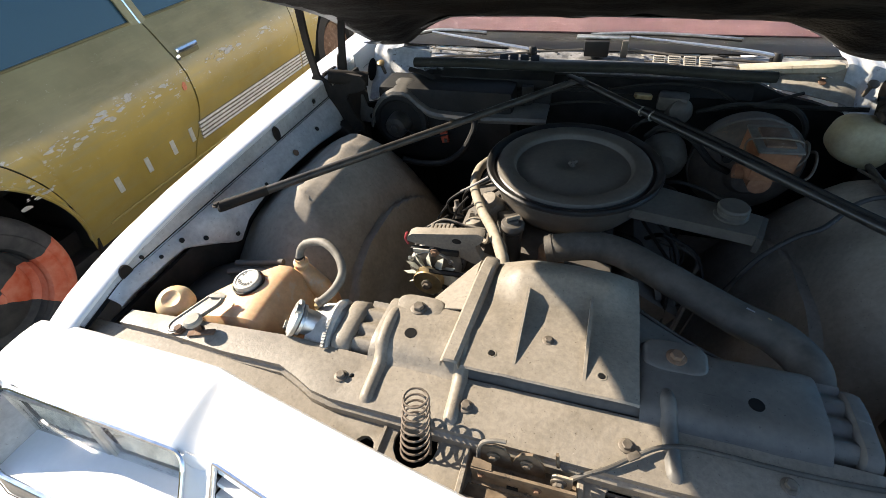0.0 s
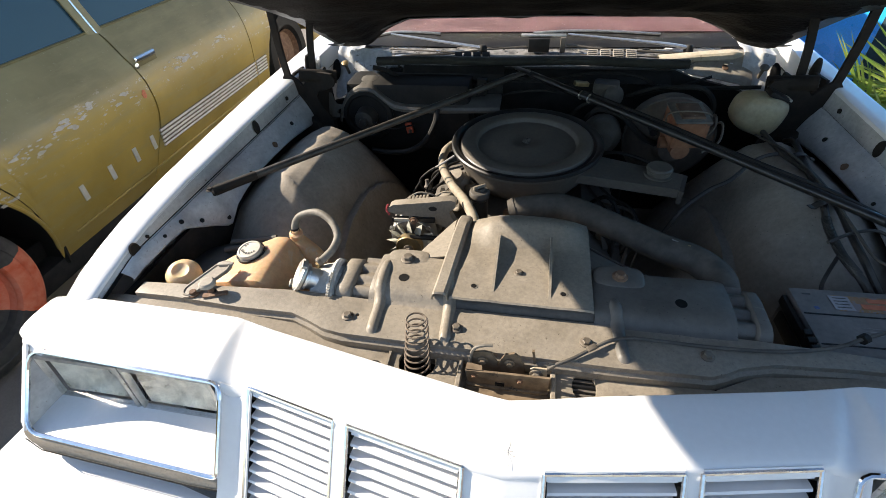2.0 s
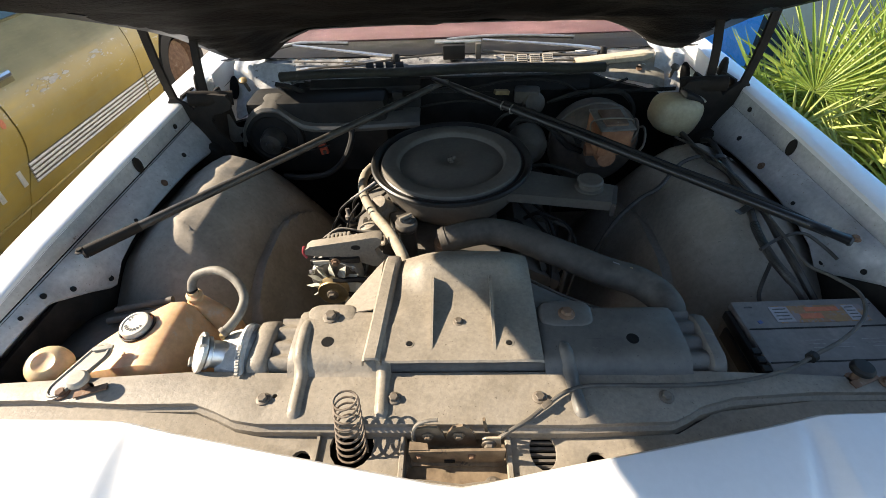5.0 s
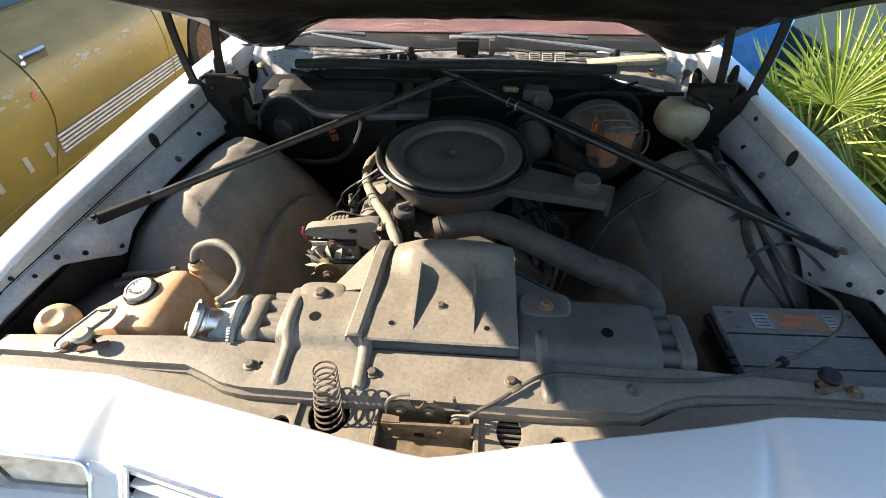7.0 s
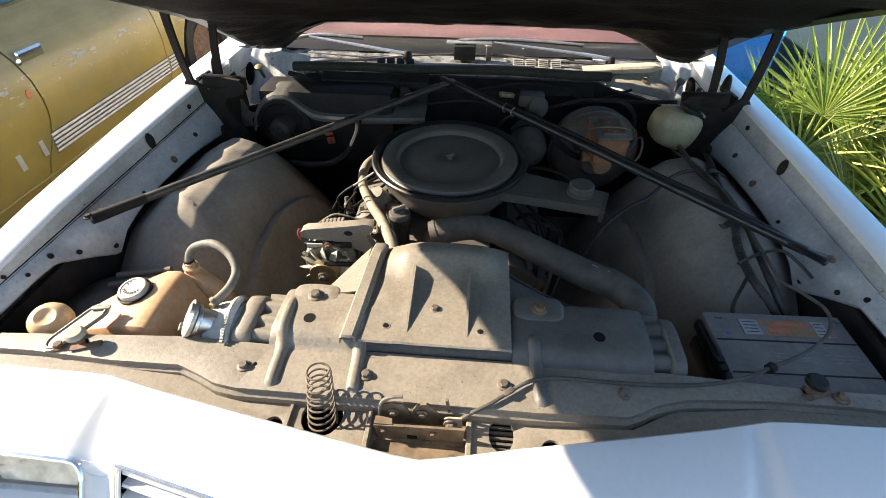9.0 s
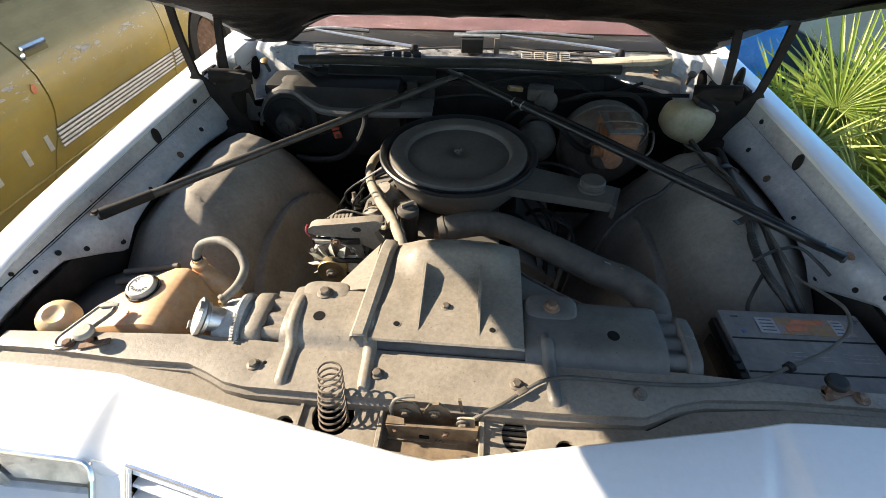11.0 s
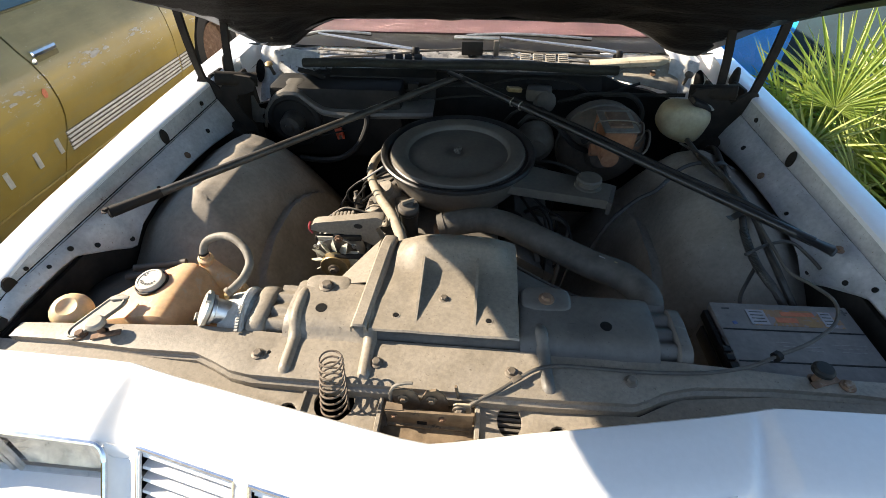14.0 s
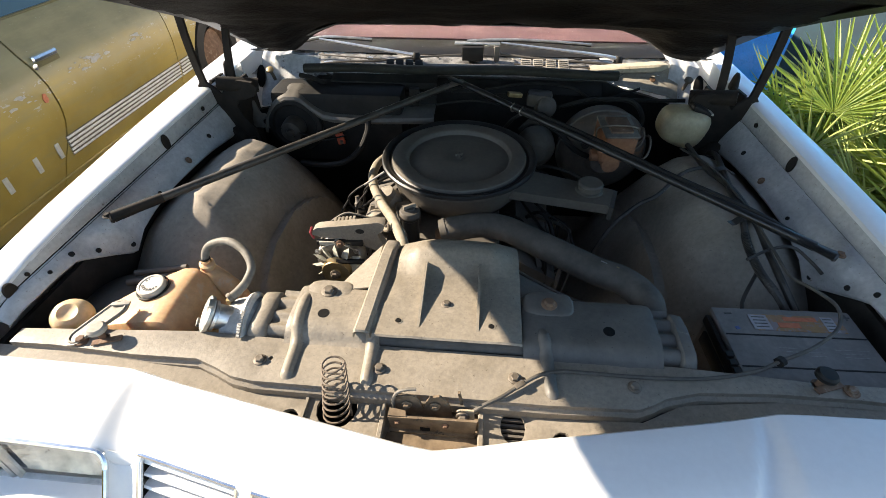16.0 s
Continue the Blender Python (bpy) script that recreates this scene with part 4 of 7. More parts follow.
for hxx in (-0.228, 0.291):
    part("cover_hole", lathe([(0, 0.0), (0.0105, 0.0), (0.0105, -0.003), (0, -0.003)], 18, pose(hxx, 0.530, 0.8838)), "void", rad)
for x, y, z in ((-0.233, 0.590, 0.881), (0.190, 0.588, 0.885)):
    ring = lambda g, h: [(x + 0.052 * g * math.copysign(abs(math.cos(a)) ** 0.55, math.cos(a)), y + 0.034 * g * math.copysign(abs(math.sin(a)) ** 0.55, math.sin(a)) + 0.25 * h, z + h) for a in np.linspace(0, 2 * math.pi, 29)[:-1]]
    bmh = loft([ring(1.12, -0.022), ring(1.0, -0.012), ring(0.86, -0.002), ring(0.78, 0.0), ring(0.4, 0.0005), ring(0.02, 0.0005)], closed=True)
    part("boss", bmh, "dust" if x < 0 else "dust_mid", rad)
    bolt((x, y - 0.004, z), 0.010, rad, "rust" if x > 0 else "zinc")
# ribbed ends of the cover
for s, xa, xb, xc in ((-1, -0.285, -0.328, -0.366), (1, 0.376, 0.412, 0.434)):
    mat, low = ("dust", 0.842) if s < 0 else ("dust_mid", 0.80)
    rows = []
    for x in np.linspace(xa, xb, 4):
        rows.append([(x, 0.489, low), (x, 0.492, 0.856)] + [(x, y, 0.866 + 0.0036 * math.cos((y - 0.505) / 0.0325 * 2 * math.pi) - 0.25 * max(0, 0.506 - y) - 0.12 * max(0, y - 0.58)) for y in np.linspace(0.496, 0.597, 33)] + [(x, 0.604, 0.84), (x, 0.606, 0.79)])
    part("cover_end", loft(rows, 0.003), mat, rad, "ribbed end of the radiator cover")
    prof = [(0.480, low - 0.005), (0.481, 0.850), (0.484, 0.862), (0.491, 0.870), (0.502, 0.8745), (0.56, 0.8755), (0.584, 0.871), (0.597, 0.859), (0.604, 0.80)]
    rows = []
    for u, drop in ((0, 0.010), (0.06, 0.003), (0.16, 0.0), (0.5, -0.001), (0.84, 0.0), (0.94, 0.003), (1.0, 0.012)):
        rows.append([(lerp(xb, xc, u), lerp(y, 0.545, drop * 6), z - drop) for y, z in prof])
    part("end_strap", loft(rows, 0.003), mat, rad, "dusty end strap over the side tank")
    bolt((lerp(xb, xc, 0.3), 0.477, 0.852), 0.0055, rad, "zinc", (90, 0, 0), "strap_screw")
# side tank and visible core
rows = []
for x, g in ((-0.425, 0.0), (-0.422, 0.012), (-0.405, 0.018), (-0.378, 0.020), (-0.366, 0.016)):
    rows.append([(x, 0.490 - g * 0.3, 0.62), (x, 0.486 - g * 0.3, 0.80), (x, 0.492, 0.836 + g), (x, 0.515, 0.852 + g), (x, 0.555, 0.852 + g), (x, 0.580, 0.835 + g), (x, 0.585, 0.62)])
part("side_tank", loft(rows, 0.003), "crust", rad, "oxidised aluminium side tank")
part("tank_crimp", tube(spline([(-0.374, 0.476, 0.78), (-0.374, 0.478, 0.842), (-0.376, 0.500, 0.872), (-0.378, 0.545, 0.880), (-0.380, 0.575, 0.868), (-0.382, 0.592, 0.84), (-0.382, 0.596, 0.78)], 5), 0.0085, 8), "crust", rad)
for i in range(24):
    t = i / 23
    part("crimp_tab", box(0.006, 0.005, 0.005, (-0.374 - 0.005 * t, lerp(0.476, 0.585, t), 0.860 + 0.030 * math.sin(math.pi * min(1, 0.15 + t * 0.85)) - 0.006), (0, 0, 0)), "alu", rad)
part("core", box(0.72, 0.045, 0.38, (0.02, 0.535, 0.655)), "dust_dark", rad)
# added black sheet that stands for shade between the core tubes
part("core_shade", box(0.075, 0.006, 0.05, (-0.320, 0.482, 0.832)), "black", rad)
for i in range(5):
    part("core_tube", box(0.070, 0.004, 0.0035, (-0.320, 0.478, 0.818 + 0.008 * i)), "alu", rad)
m_cap = pose(-0.432, 0.520, 0.866, 16, -52, 0)
part("filler_neck", lathe([(0.024, -0.035), (0.024, 0.004), (0.029, 0.006), (0.029, 0.012), (0.024, 0.014), (0.024, 0.020)], 28, m_cap), "alu_bright", rad, "bright radiator filler neck")
part("filler_cap", lathe([(0.030, 0.014), (0.034, 0.015), (0.035, 0.018), (0.035, 0.022), (0.032, 0.024), (0.026, 0.024), (0.022, 0.021), (0, 0.021)], 32, m_cap), "alu", rad, "dusty radiator pressure cap")
for a in (0, 180):
    part("cap_ear", box(0.010, 0.016, 0.010, tuple(m_cap @ Vector((0.036 * math.cos(radians(a)), 0.036 * math.sin(radians(a)), 0.024))), (16, -52, 0)), "alu", rad, bevel=0.002)
part("overflow_nipple", tube([(-0.424, 0.553, 0.850), (-0.424, 0.553, 0.878)], 0.005, 10), "brass", rad)

shroud = thing("fan_shroud", "dusty black fan shroud panel with two gussets", "fan shroud")
prof = [(0.4855, 0.8835), (0.4875, 0.8855), (0.52, 0.8850)] + [(y, lerp(0.8850, 0.890, (y - 0.52) / 0.15)) for y in np.linspace(0.54, 0.68, 22)] + [(0.69, 0.890), (0.71, 0.889), (0.735, 0.882), (0.745, 0.84), (0.75, 0.74)]
rows = []
for i in range(45):
    x = lerp(-0.128, 0.136, i / 44)
    arch_at = lambda y: min(1.0, max(0.0, (y - 0.60) / 0.11)) * (0.014 - (1.2 if x < 0 else 0.5) * x ** 2)
    fan = table((-0.128, -0.108, -0.054, 0.075, 0.122, 0.136), (0.548, 0.568, 0.634, 0.634, 0.60, 0.59), x)
    plateau = lambda y: 0.0195 * min(1.0, max(0.0, (y - 0.634) / 0.055)) * min(1.0, max(0.0, (x + 0.118) / 0.05)) * min(1.0, max(0.0, (0.124 - x) / 0.04)) * min(1.0, max(0.0, (0.748 - y) / 0.05)) - 0.055 * min(0.05, max(0.0, y - fan)) * min(1.0, max(0.0, (-0.052 - x) / 0.035))
    rows.append([(x * (1 - (0.10 if x < 0 else 0.12) * max(0, y - 0.62)), y, z + arch_at(y) + plateau(y) + (0.0016 * noise.noise((x * 26, 3, 1)) if y < 0.49 else 0) - 0.05 * max(0, abs(x) - 0.10) * (1 if y > 0.56 else 0) - 10 * max(0, x - 0.120) ** 2) for y, z in prof])
part("panel", loft(rows, 0.003), "dust", shroud)
part("edge_rib", loft([[(-0.134 + k, y, z - 0.008), (-0.136 + k, y, z + 0.006), (-0.140 + k, y, z + 0.009), (-0.156 + k, y, z + 0.0085), (-0.159 + k, y, z + 0.005), (-0.161 + k, y, z - 0.008)] for y, z in prof[:-2] for k in (0.10 * (y - 0.47) * 0.6,)], 0.003), "dust", shroud, "raised strap along the shroud edge")
for x, lean in ((-0.048, 0.008), (0.058, 0.004)):
    bm2 = bmesh.new()
    lo = [(x + d, y, z) for d in (-0.0024, 0.0024) for y, z in ((0.487, 0.884), (0.56, 0.884), (0.664, 0.896), (0.652, 0.917), (0.640, 0.917))]
    vs = [bm2.verts.new(p) for p in lo]
    bm2.faces.new(vs[:5])
    bm2.faces.new(vs[5:])
    for i in range(5):
        bm2.faces.new((vs[i], vs[(i + 1) % 5], vs[5 + (i + 1) % 5], vs[5 + i]))
    part("gusset", bm2, "dust", shroud, smooth=False)
bolt((-0.002, 0.566, 0.888), 0.0065, shroud, "zinc")
for x, y in ((-0.085, 0.520), (0.083, 0.520)):
    part("screw_hole", lathe([(0.0075, 0.0), (0.0075, 0.001), (0.006, 0.001), (0.0055, 0.0), (0, 0.0)], 16, pose(x, y, 0.8878)), "dust", shroud)
    part("hole_core", lathe([(0, 0.0012), (0.0045, 0.0012), (0.005, 0), (0, 0)], 12, pose(x, y, 0.8884)), "void", shroud)
# side cheeks of the shroud
def cheek_y(s, t):
    return lerp(0.735, 0.62, t) if s < 0 else 0.615 + 0.075 * (1 - t) ** 1.7


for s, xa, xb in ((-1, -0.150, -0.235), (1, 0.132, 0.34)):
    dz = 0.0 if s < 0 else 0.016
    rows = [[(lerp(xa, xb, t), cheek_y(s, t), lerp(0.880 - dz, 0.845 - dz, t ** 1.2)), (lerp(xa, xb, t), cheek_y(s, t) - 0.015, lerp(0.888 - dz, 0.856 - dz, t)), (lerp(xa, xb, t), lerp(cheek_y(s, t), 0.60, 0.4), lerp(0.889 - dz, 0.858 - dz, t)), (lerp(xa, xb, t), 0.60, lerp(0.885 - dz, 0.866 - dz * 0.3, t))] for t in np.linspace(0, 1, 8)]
    part("cheek", loft(rows, 0.003), "dust" if s < 0 else "dust_mid", shroud)
    part("cheek_rim", loft([[(lerp(xa, xb, t), cheek_y(s, t) + 0.003, lerp(0.880 - dz, 0.845 - dz, t ** 1.2)), (lerp(xa, xb, t), cheek_y(s, t) + 0.012, lerp(0.86, 0.82, t)), (lerp(xa, xb, t), cheek_y(s, t) + 0.014, 0.72)] for t in np.linspace(0, 1, 8)], 0.003), "dust_dark", shroud)

# ---- upper radiator hose ----
hose = thing("radiator_hose", "thick dusty black upper radiator hose", "hose")
part("hose", tube(spline([(-0.040, 0.868, 0.816), (0.0, 0.873, 0.827), (0.06, 0.880, 0.835), (0.115, 0.868, 0.836), (0.170, 0.832, 0.837), (0.236, 0.784, 0.839), (0.306, 0.733, 0.841), (0.360, 0.700, 0.844), (0.394, 0.655, 0.842), (0.396, 0.618, 0.832), (0.390, 0.597, 0.805)], 6), 0.031, 18), "hose", hose)
part("hose_clamp", tube([(-0.030, 0.869, 0.819), (-0.024, 0.870, 0.821)], 0.033, 18), "dust_dark", hose, "worm-drive hose clamp")
part("hose_print", box(0.014, 0.003, 0.001, (0.318, 0.7255, 0.8725), (0, 0, -33)), "print_pale", hose, "faint pale stamped print")
part("hose_print", box(0.006, 0.003, 0.001, (0.343, 0.710, 0.8740), (0, 0, -33)), "brass", hose, "small yellow paint mark")

# ---- air cleaner ----
ac = thing("air_cleaner", "round black dusty air cleaner with snorkel", "air cleaner", (-0.016, 1.165, 0.004))
lid = [(0, 0.847), (0.014, 0.847), (0.022, 0.850), (0.036, 0.8555), (0.050, 0.8570), (0.10, 0.8545), (0.138, 0.8485), (0.1435, 0.8495), (0.149, 0.8605), (0.153, 0.8637), (0.186, 0.8645), (0.190, 0.863), (0.193, 0.855)]
part("lid", lathe(lid, 96), "cleaner", ac, "round black lid with a raised ring")
part("lid_rim", lathe([(0.192, 0.856), (0.196, 0.8525), (0.202, 0.8535), (0.206, 0.860), (0.211, 0.8635), (0.218, 0.8635), (0.222, 0.860), (0.222, 0.854), (0.214, 0.849), (0.206, 0.848)], 96), "rim_black", ac, "black rolled rim of the lid")
part("base", lathe([(0.210, 0.849), (0.209, 0.840), (0.205, 0.836), (0.196, 0.808), (0.186, 0.780), (0.168, 0.756), (0.13, 0.742), (0.05, 0.740)], 64), "cleaner", ac)
part("stud", lathe([(0.004, 0.848), (0.004, 0.866), (0, 0.867)], 10), "dust_dark", ac)
bolt((0, 0, 0.852), 0.006, ac, "dust_dark", name="wing_nut")
for a in (30, 210):
    part("wing", box(0.009, 0.003, 0.009, (0.008 * math.cos(radians(a)), 0.008 * math.sin(radians(a)), 0.861), (0, -25, a)), "dust_dark", ac, bevel=0.0015)
sn = [(0.14, -0.132), (0.18, -0.014), (0.424, -0.106), (0.398, -0.182)]
part("snorkel", slab(sn, 0.806, 0.832), "cleaner", ac, "flat black intake snorkel", bevel=0.008)
part("snorkel_mouth", slab([(0.398, -0.184), (0.424, -0.104), (0.434, -0.108), (0.408, -0.190)], 0.792, 0.830), "dust_dark", ac, bevel=0.003)
part("valve_cover", lathe([(0.036, 0.830), (0.036, 0.835), (0.030, 0.837), (0.031, 0.846), (0.033, 0.848), (0.033, 0.853), (0.029, 0.857), (0.0, 0.8575)], 28, pose(0.356, -0.118, 0.004)), "cleaner", ac, "round vacuum motor on the snorkel")
part("vacuum_hose", cord([(0.19, 0.02, 0.80), (0.25, 0.005, 0.83), (0.31, -0.03, 0.836), (0.350, -0.085, 0.845)], 0.005, 6), "black", ac)

# ---- brace rods ----
for s, label in ((-1, "dusty black brace rod across the bay"), (1, "black brace rod with a cable along it")):
    rod = thing("brace_rod", label, "brace rod", group="brace rods")
    a, b = Vector((-0.788 if s < 0 else 0.776, 0.760 if s < 0 else 0.755, 0.899)), Vector((-0.055 + (0.01 if s > 0 else 0), 1.515, 0.938 + 0.004 * s))
    part("tube", tube([lerp(a, b, t) for t in (0.10 if s < 0 else 0.03, 0.3, 0.6, 0.97)], 0.0105, 12), "rod_dusty" if s < 0 else "black_gloss", rod)
    if s < 0:
        # the first tenth of the rod is thicker and darker
        part("dark_end", tube([lerp(a, b, t) for t in (0.0, 0.05, 0.105)], [0.0135, 0.0122, 0.0118], 12), "hinge_black", rod, "thicker dark end of the rod")
    end = a + (a - b).normalized() * 0.008
    part("flat_end", tube([end, lerp(end, a, 0.6), a, lerp(a, b, 0.06)], [0.017, 0.021, 0.018, 0.0116], 12, squash=0.55), "hinge_black" if s < 0 else "black_gloss", rod)
    part("flat_end", tube([b + (b - a).normalized() * 0.035, b, lerp(b, a, 0.05)], [0.014, 0.017, 0.0116], 12, squash=0.4), "dust_dark" if s < 0 else "black_gloss", rod)
    bolt(tuple(end + Vector((0, 0, 0.006))), 0.007, rod, "rust" if s > 0 else "hinge_black")
    if s > 0:
        part("cable", tube(spline([lerp(a, b, t) + Vector((0.004, 0.008 + 0.004 * math.sin(14 * t), 0.009)) * min(1.0, (t - 0.02) / 0.12) for t in np.linspace(0.03, 0.78, 13)], 4), 0.0065, 8), "black", rod)
        for t in (0.745, 0.775):
            part("wire_clip", tube([lerp(a, b, t), lerp(a, b, t + 0.0022)], 0.0145, 12), "alu", rod)

# ---- battery ----
bat = thing("battery", "black car battery with a faded label", "battery", (0.657, 0.568, 0))
bat.rotation_euler = (0, 0, radians(1.5))
part("case", box(0.258, 0.172, 0.185, (0, 0, 0.725)), "battery", bat, bevel=0.004)
part("lid", box(0.262, 0.176, 0.016, (0, 0, 0.826)), "battery", bat, "dusty black battery lid", bevel=0.004)
for y in (-0.052, 0.02):
    part("lid_seam", box(0.255, 0.0025, 0.002, (0, y, 0.8345)), "black", bat)
part("label", box(0.165, 0.040, 0.0012, (0.020, 0.052, 0.8346)), "label_orange", bat, "sun-faded orange and yellow battery label")
for x, w, y, hgt in ((-0.052, 0.034, 0.052, 0.036), (0.078, 0.022, 0.052, 0.036)):
    part("label_panel", box(w, hgt, 0.001, (x, y, 0.8354)), "label_white", bat, "pale barcode panel")
    for i in range(4):
        part("print_bar", box(w * 0.7, 0.002, 0.0006, (x, y - 0.012 + i * 0.008, 0.8361)), "print_grey", bat)
for i in range(3):
    for x, w in ((0.085, 0.060 - 0.008 * i), (0.018, 0.028), (-0.028, 0.034 - 0.006 * i)):
        part("print_bar", box(w, 0.0020, 0.0006, (x, -0.008 - 0.008 * i, 0.8346)), "print_dull", bat)
part("blue_mark", box(0.008, 0.007, 0.0008, (-0.10, 0.036, 0.8346), (0, 0, 20)), "sticker_blue", bat, "small blue sticker")
part("label_red", box(0.062, 0.010, 0.0008, (0.026, 0.062, 0.8354)), "chip", bat, "faded red print on the label")
part("label_red", box(0.040, 0.012, 0.0008, (0.000, 0.046, 0.8354)), "chip", bat, "faded red print on the label")
for x, sgn in ((-0.105, "-"), (0.118, "+")):
    part("terminal_sign", box(0.014, 0.003, 0.001, (x, 0.072, 0.8346)), "print_grey", bat)
    if sgn == "+":
        part("terminal_sign", box(0.003, 0.014, 0.001, (x, 0.072, 0.8347)), "print_grey", bat)
part("handle", box(0.010, 0.15, 0.02, (-0.138, 0.0, 0.815)), "black", bat, bevel=0.003)
part("vent_strip", box(0.006, 0.12, 0.03, (-0.146, -0.01, 0.79)), "black", bat, bevel=0.002)
for i in range(3):
    part("latch_tab", box(0.016, 0.012, 0.006, (-0.136, -0.06 + 0.018 * i, 0.829)), "black", bat, bevel=0.001)
tray = thing("battery_tray", "rusty steel battery tray", "tray")
part("tray", box(0.34, 0.24, 0.012, (0.66, 0.57, 0.626)), "latchmetal", tray, bevel=0.003)
part("leg", box(0.05, 0.05, 0.38, (0.72, 0.60, 0.43)), "latchmetal", tray, bevel=0.003)

# ---- coolant bottle ----
wb = thing("coolant_bottle", "yellowed peach plastic coolant bottle with a white cap", "bottle")


def bottle_row(x, y0, y1, zt, zb=0.62):
    return [(x, y0, zb), (x, y0 - 0.002, lerp(zb, zt, 0.6)), (x, y0 + 0.002, zt - 0.025), (x, y0 + 0.014, zt - 0.005), (x, lerp(y0, y1, 0.5), zt), (x, y1 - 0.014, zt - 0.002), (x, y1 - 0.002, zt - 0.025), (x, y1, lerp(zb, zt, 0.6)), (x, y1, zb)]


rows = [bottle_row(x, y0, y1, zt) for x, y0, y1, zt in ((-0.742, 0.515, 0.54, 0.785), (-0.735, 0.498, 0.555, 0.806), (-0.70, 0.492, 0.58, 0.826), (-0.65, 0.490, 0.61, 0.844), (-0.60, 0.490, 0.645, 0.855), (-0.57, 0.490, 0.662, 0.861), (-0.545, 0.490, 0.664, 0.861), (-0.534, 0.491, 0.662, 0.854), (-0.524, 0.492, 0.658, 0.836), (-0.500, 0.495, 0.645, 0.792), (-0.476, 0.500, 0.63, 0.745), (-0.470, 0.51, 0.61, 0.70))]
bmb = loft(rows, closed=True)
bmesh.ops.holes_fill(bmb, edges=bmb.edges)
part("body", bmb, "peach", wb)
part("rear_neck", loft([bottle_row(x, y0, y1, zt) for x, y0, y1, zt in ((-0.558, 0.662, 0.69, 0.838), (-0.552, 0.652, 0.70, 0.846), (-0.528, 0.645, 0.70, 0.843), (-0.492, 0.64, 0.692, 0.818), (-0.466, 0.64, 0.68, 0.79), (-0.462, 0.645, 0.672, 0.77))], closed=True), "peach", wb)
part("cap", lathe([(0.028, 0), (0.028, 0.016), (0.026, 0.019), (0.022, 0.0195), (0.021, 0.0180), (0, 0.0180)], 32, pose(-0.605, 0.588, 0.852, 6, -4, 0)), "cap", wb, "white screw cap with worn lettering")
part("cap_rim", lathe([(0.028, -0.004), (0.0325, -0.002), (0.0325, 0.010), (0.0305, 0.0105)], 32, pose(-0.605, 0.588, 0.852, 6, -4, 0)), "black", wb)
for i in range(7):
    a = 0.5 + i * 0.36
    for f in (0, math.pi):
        part("cap_print", box(0.0035, 0.005, 0.0006, (-0.605 + 0.0160 * math.cos(a + f), 0.588 + 0.0160 * math.sin(a + f), 0.8705), (6, -4, math.degrees(a + f) - 90)), "print_grey", wb)
for i in range(8):
    part("moulded_mark", box(0.004, 0.007, 0.0015, (-0.607 + 0.0085 * i, 0.532 + 0.004 * i, 0.8520), (6, -6, 24)), "peach", wb)
part("spout", lathe([(0.013, -0.03), (0.013, 0.0), (0.016, 0.002), (0.016, 0.012), (0.009, 0.014), (0.009, 0.022), (0, 0.022)], 16, pose(-0.535, 0.672, 0.845, 8, 8, 0)), "peach", wb)
wh = thing("overflow_hose", "curved dusty grey overflow hose", "hose")
part("hose", tube(spline([(-0.537, 0.672, 0.860), (-0.530, 0.680, 0.884), (-0.510, 0.682, 0.903), (-0.465, 0.675, 0.919), (-0.425, 0.655, 0.912), (-0.402, 0.625, 0.898), (-0.402, 0.595, 0.888), (-0.412, 0.570, 0.882), (-0.424, 0.553, 0.878)], 8), 0.0085, 12), "tan_dark", wh)
part("clamp", tube([(-0.535, 0.672, 0.858), (-0.535, 0.674, 0.868)], 0.0105, 12), "black", wh)
part("clamp", tube([(-0.423, 0.555, 0.878), (-0.419, 0.560, 0.880)], 0.0105, 12), "zinc", wh)
wt = thing("washer_tank", "yellowed round plastic filler lid beside the bottle", "bottle")
part("lid", lathe([(0, 0.016), (0.012, 0.017), (0.018, 0.020), (0.026, 0.018), (0.034, 0.008), (0.037, 0), (0.037, -0.012), (0.034, -0.02)], 28, pose(-0.735, 0.512, 0.846, 16, 14, 0)), "cream", wt)
part("body", lathe([(0.030, 0), (0.030, -0.05), (0.034, -0.10), (0.0, -0.10)], 20, pose(-0.735, 0.512, 0.832, 16, 14, 0)), "peach", wt)

# ---- oblong bracket plate beside the bottle ----
pl = thing("bracket_plate", "dusty oblong steel plate bolted to the support panel", "bracket")
outline = [(0.021 * math.cos(a) , 0.021 * math.sin(a) - 0.045) for a in np.linspace(math.pi, 2 * math.pi, 9)] + [(0.024 * math.cos(a), 0.024 * math.sin(a) + 0.040) for a in np.linspace(0, math.pi, 9)]
part("plate", slab(outline, 0.0, 0.005, pose(-0.648, 0.486, 0.866, 6, 0, -30) @ Matrix.Diagonal((0.82, 0.9, 1, 1))), "dust", pl, bevel=0.002)
part("rim", tube([pose(-0.648, 0.486, 0.871, 6, 0, -30) @ Vector((x * 0.70, y * 0.81, 0)) for x, y in outline + outline[:1]], 0.0025, 6), "dust", pl)
part("slot_clip", box(0.034, 0.008, 0.005, (-0.625, 0.525, 0.878), (6, 0, 10)), "cap_dusty", pl, bevel=0.002)

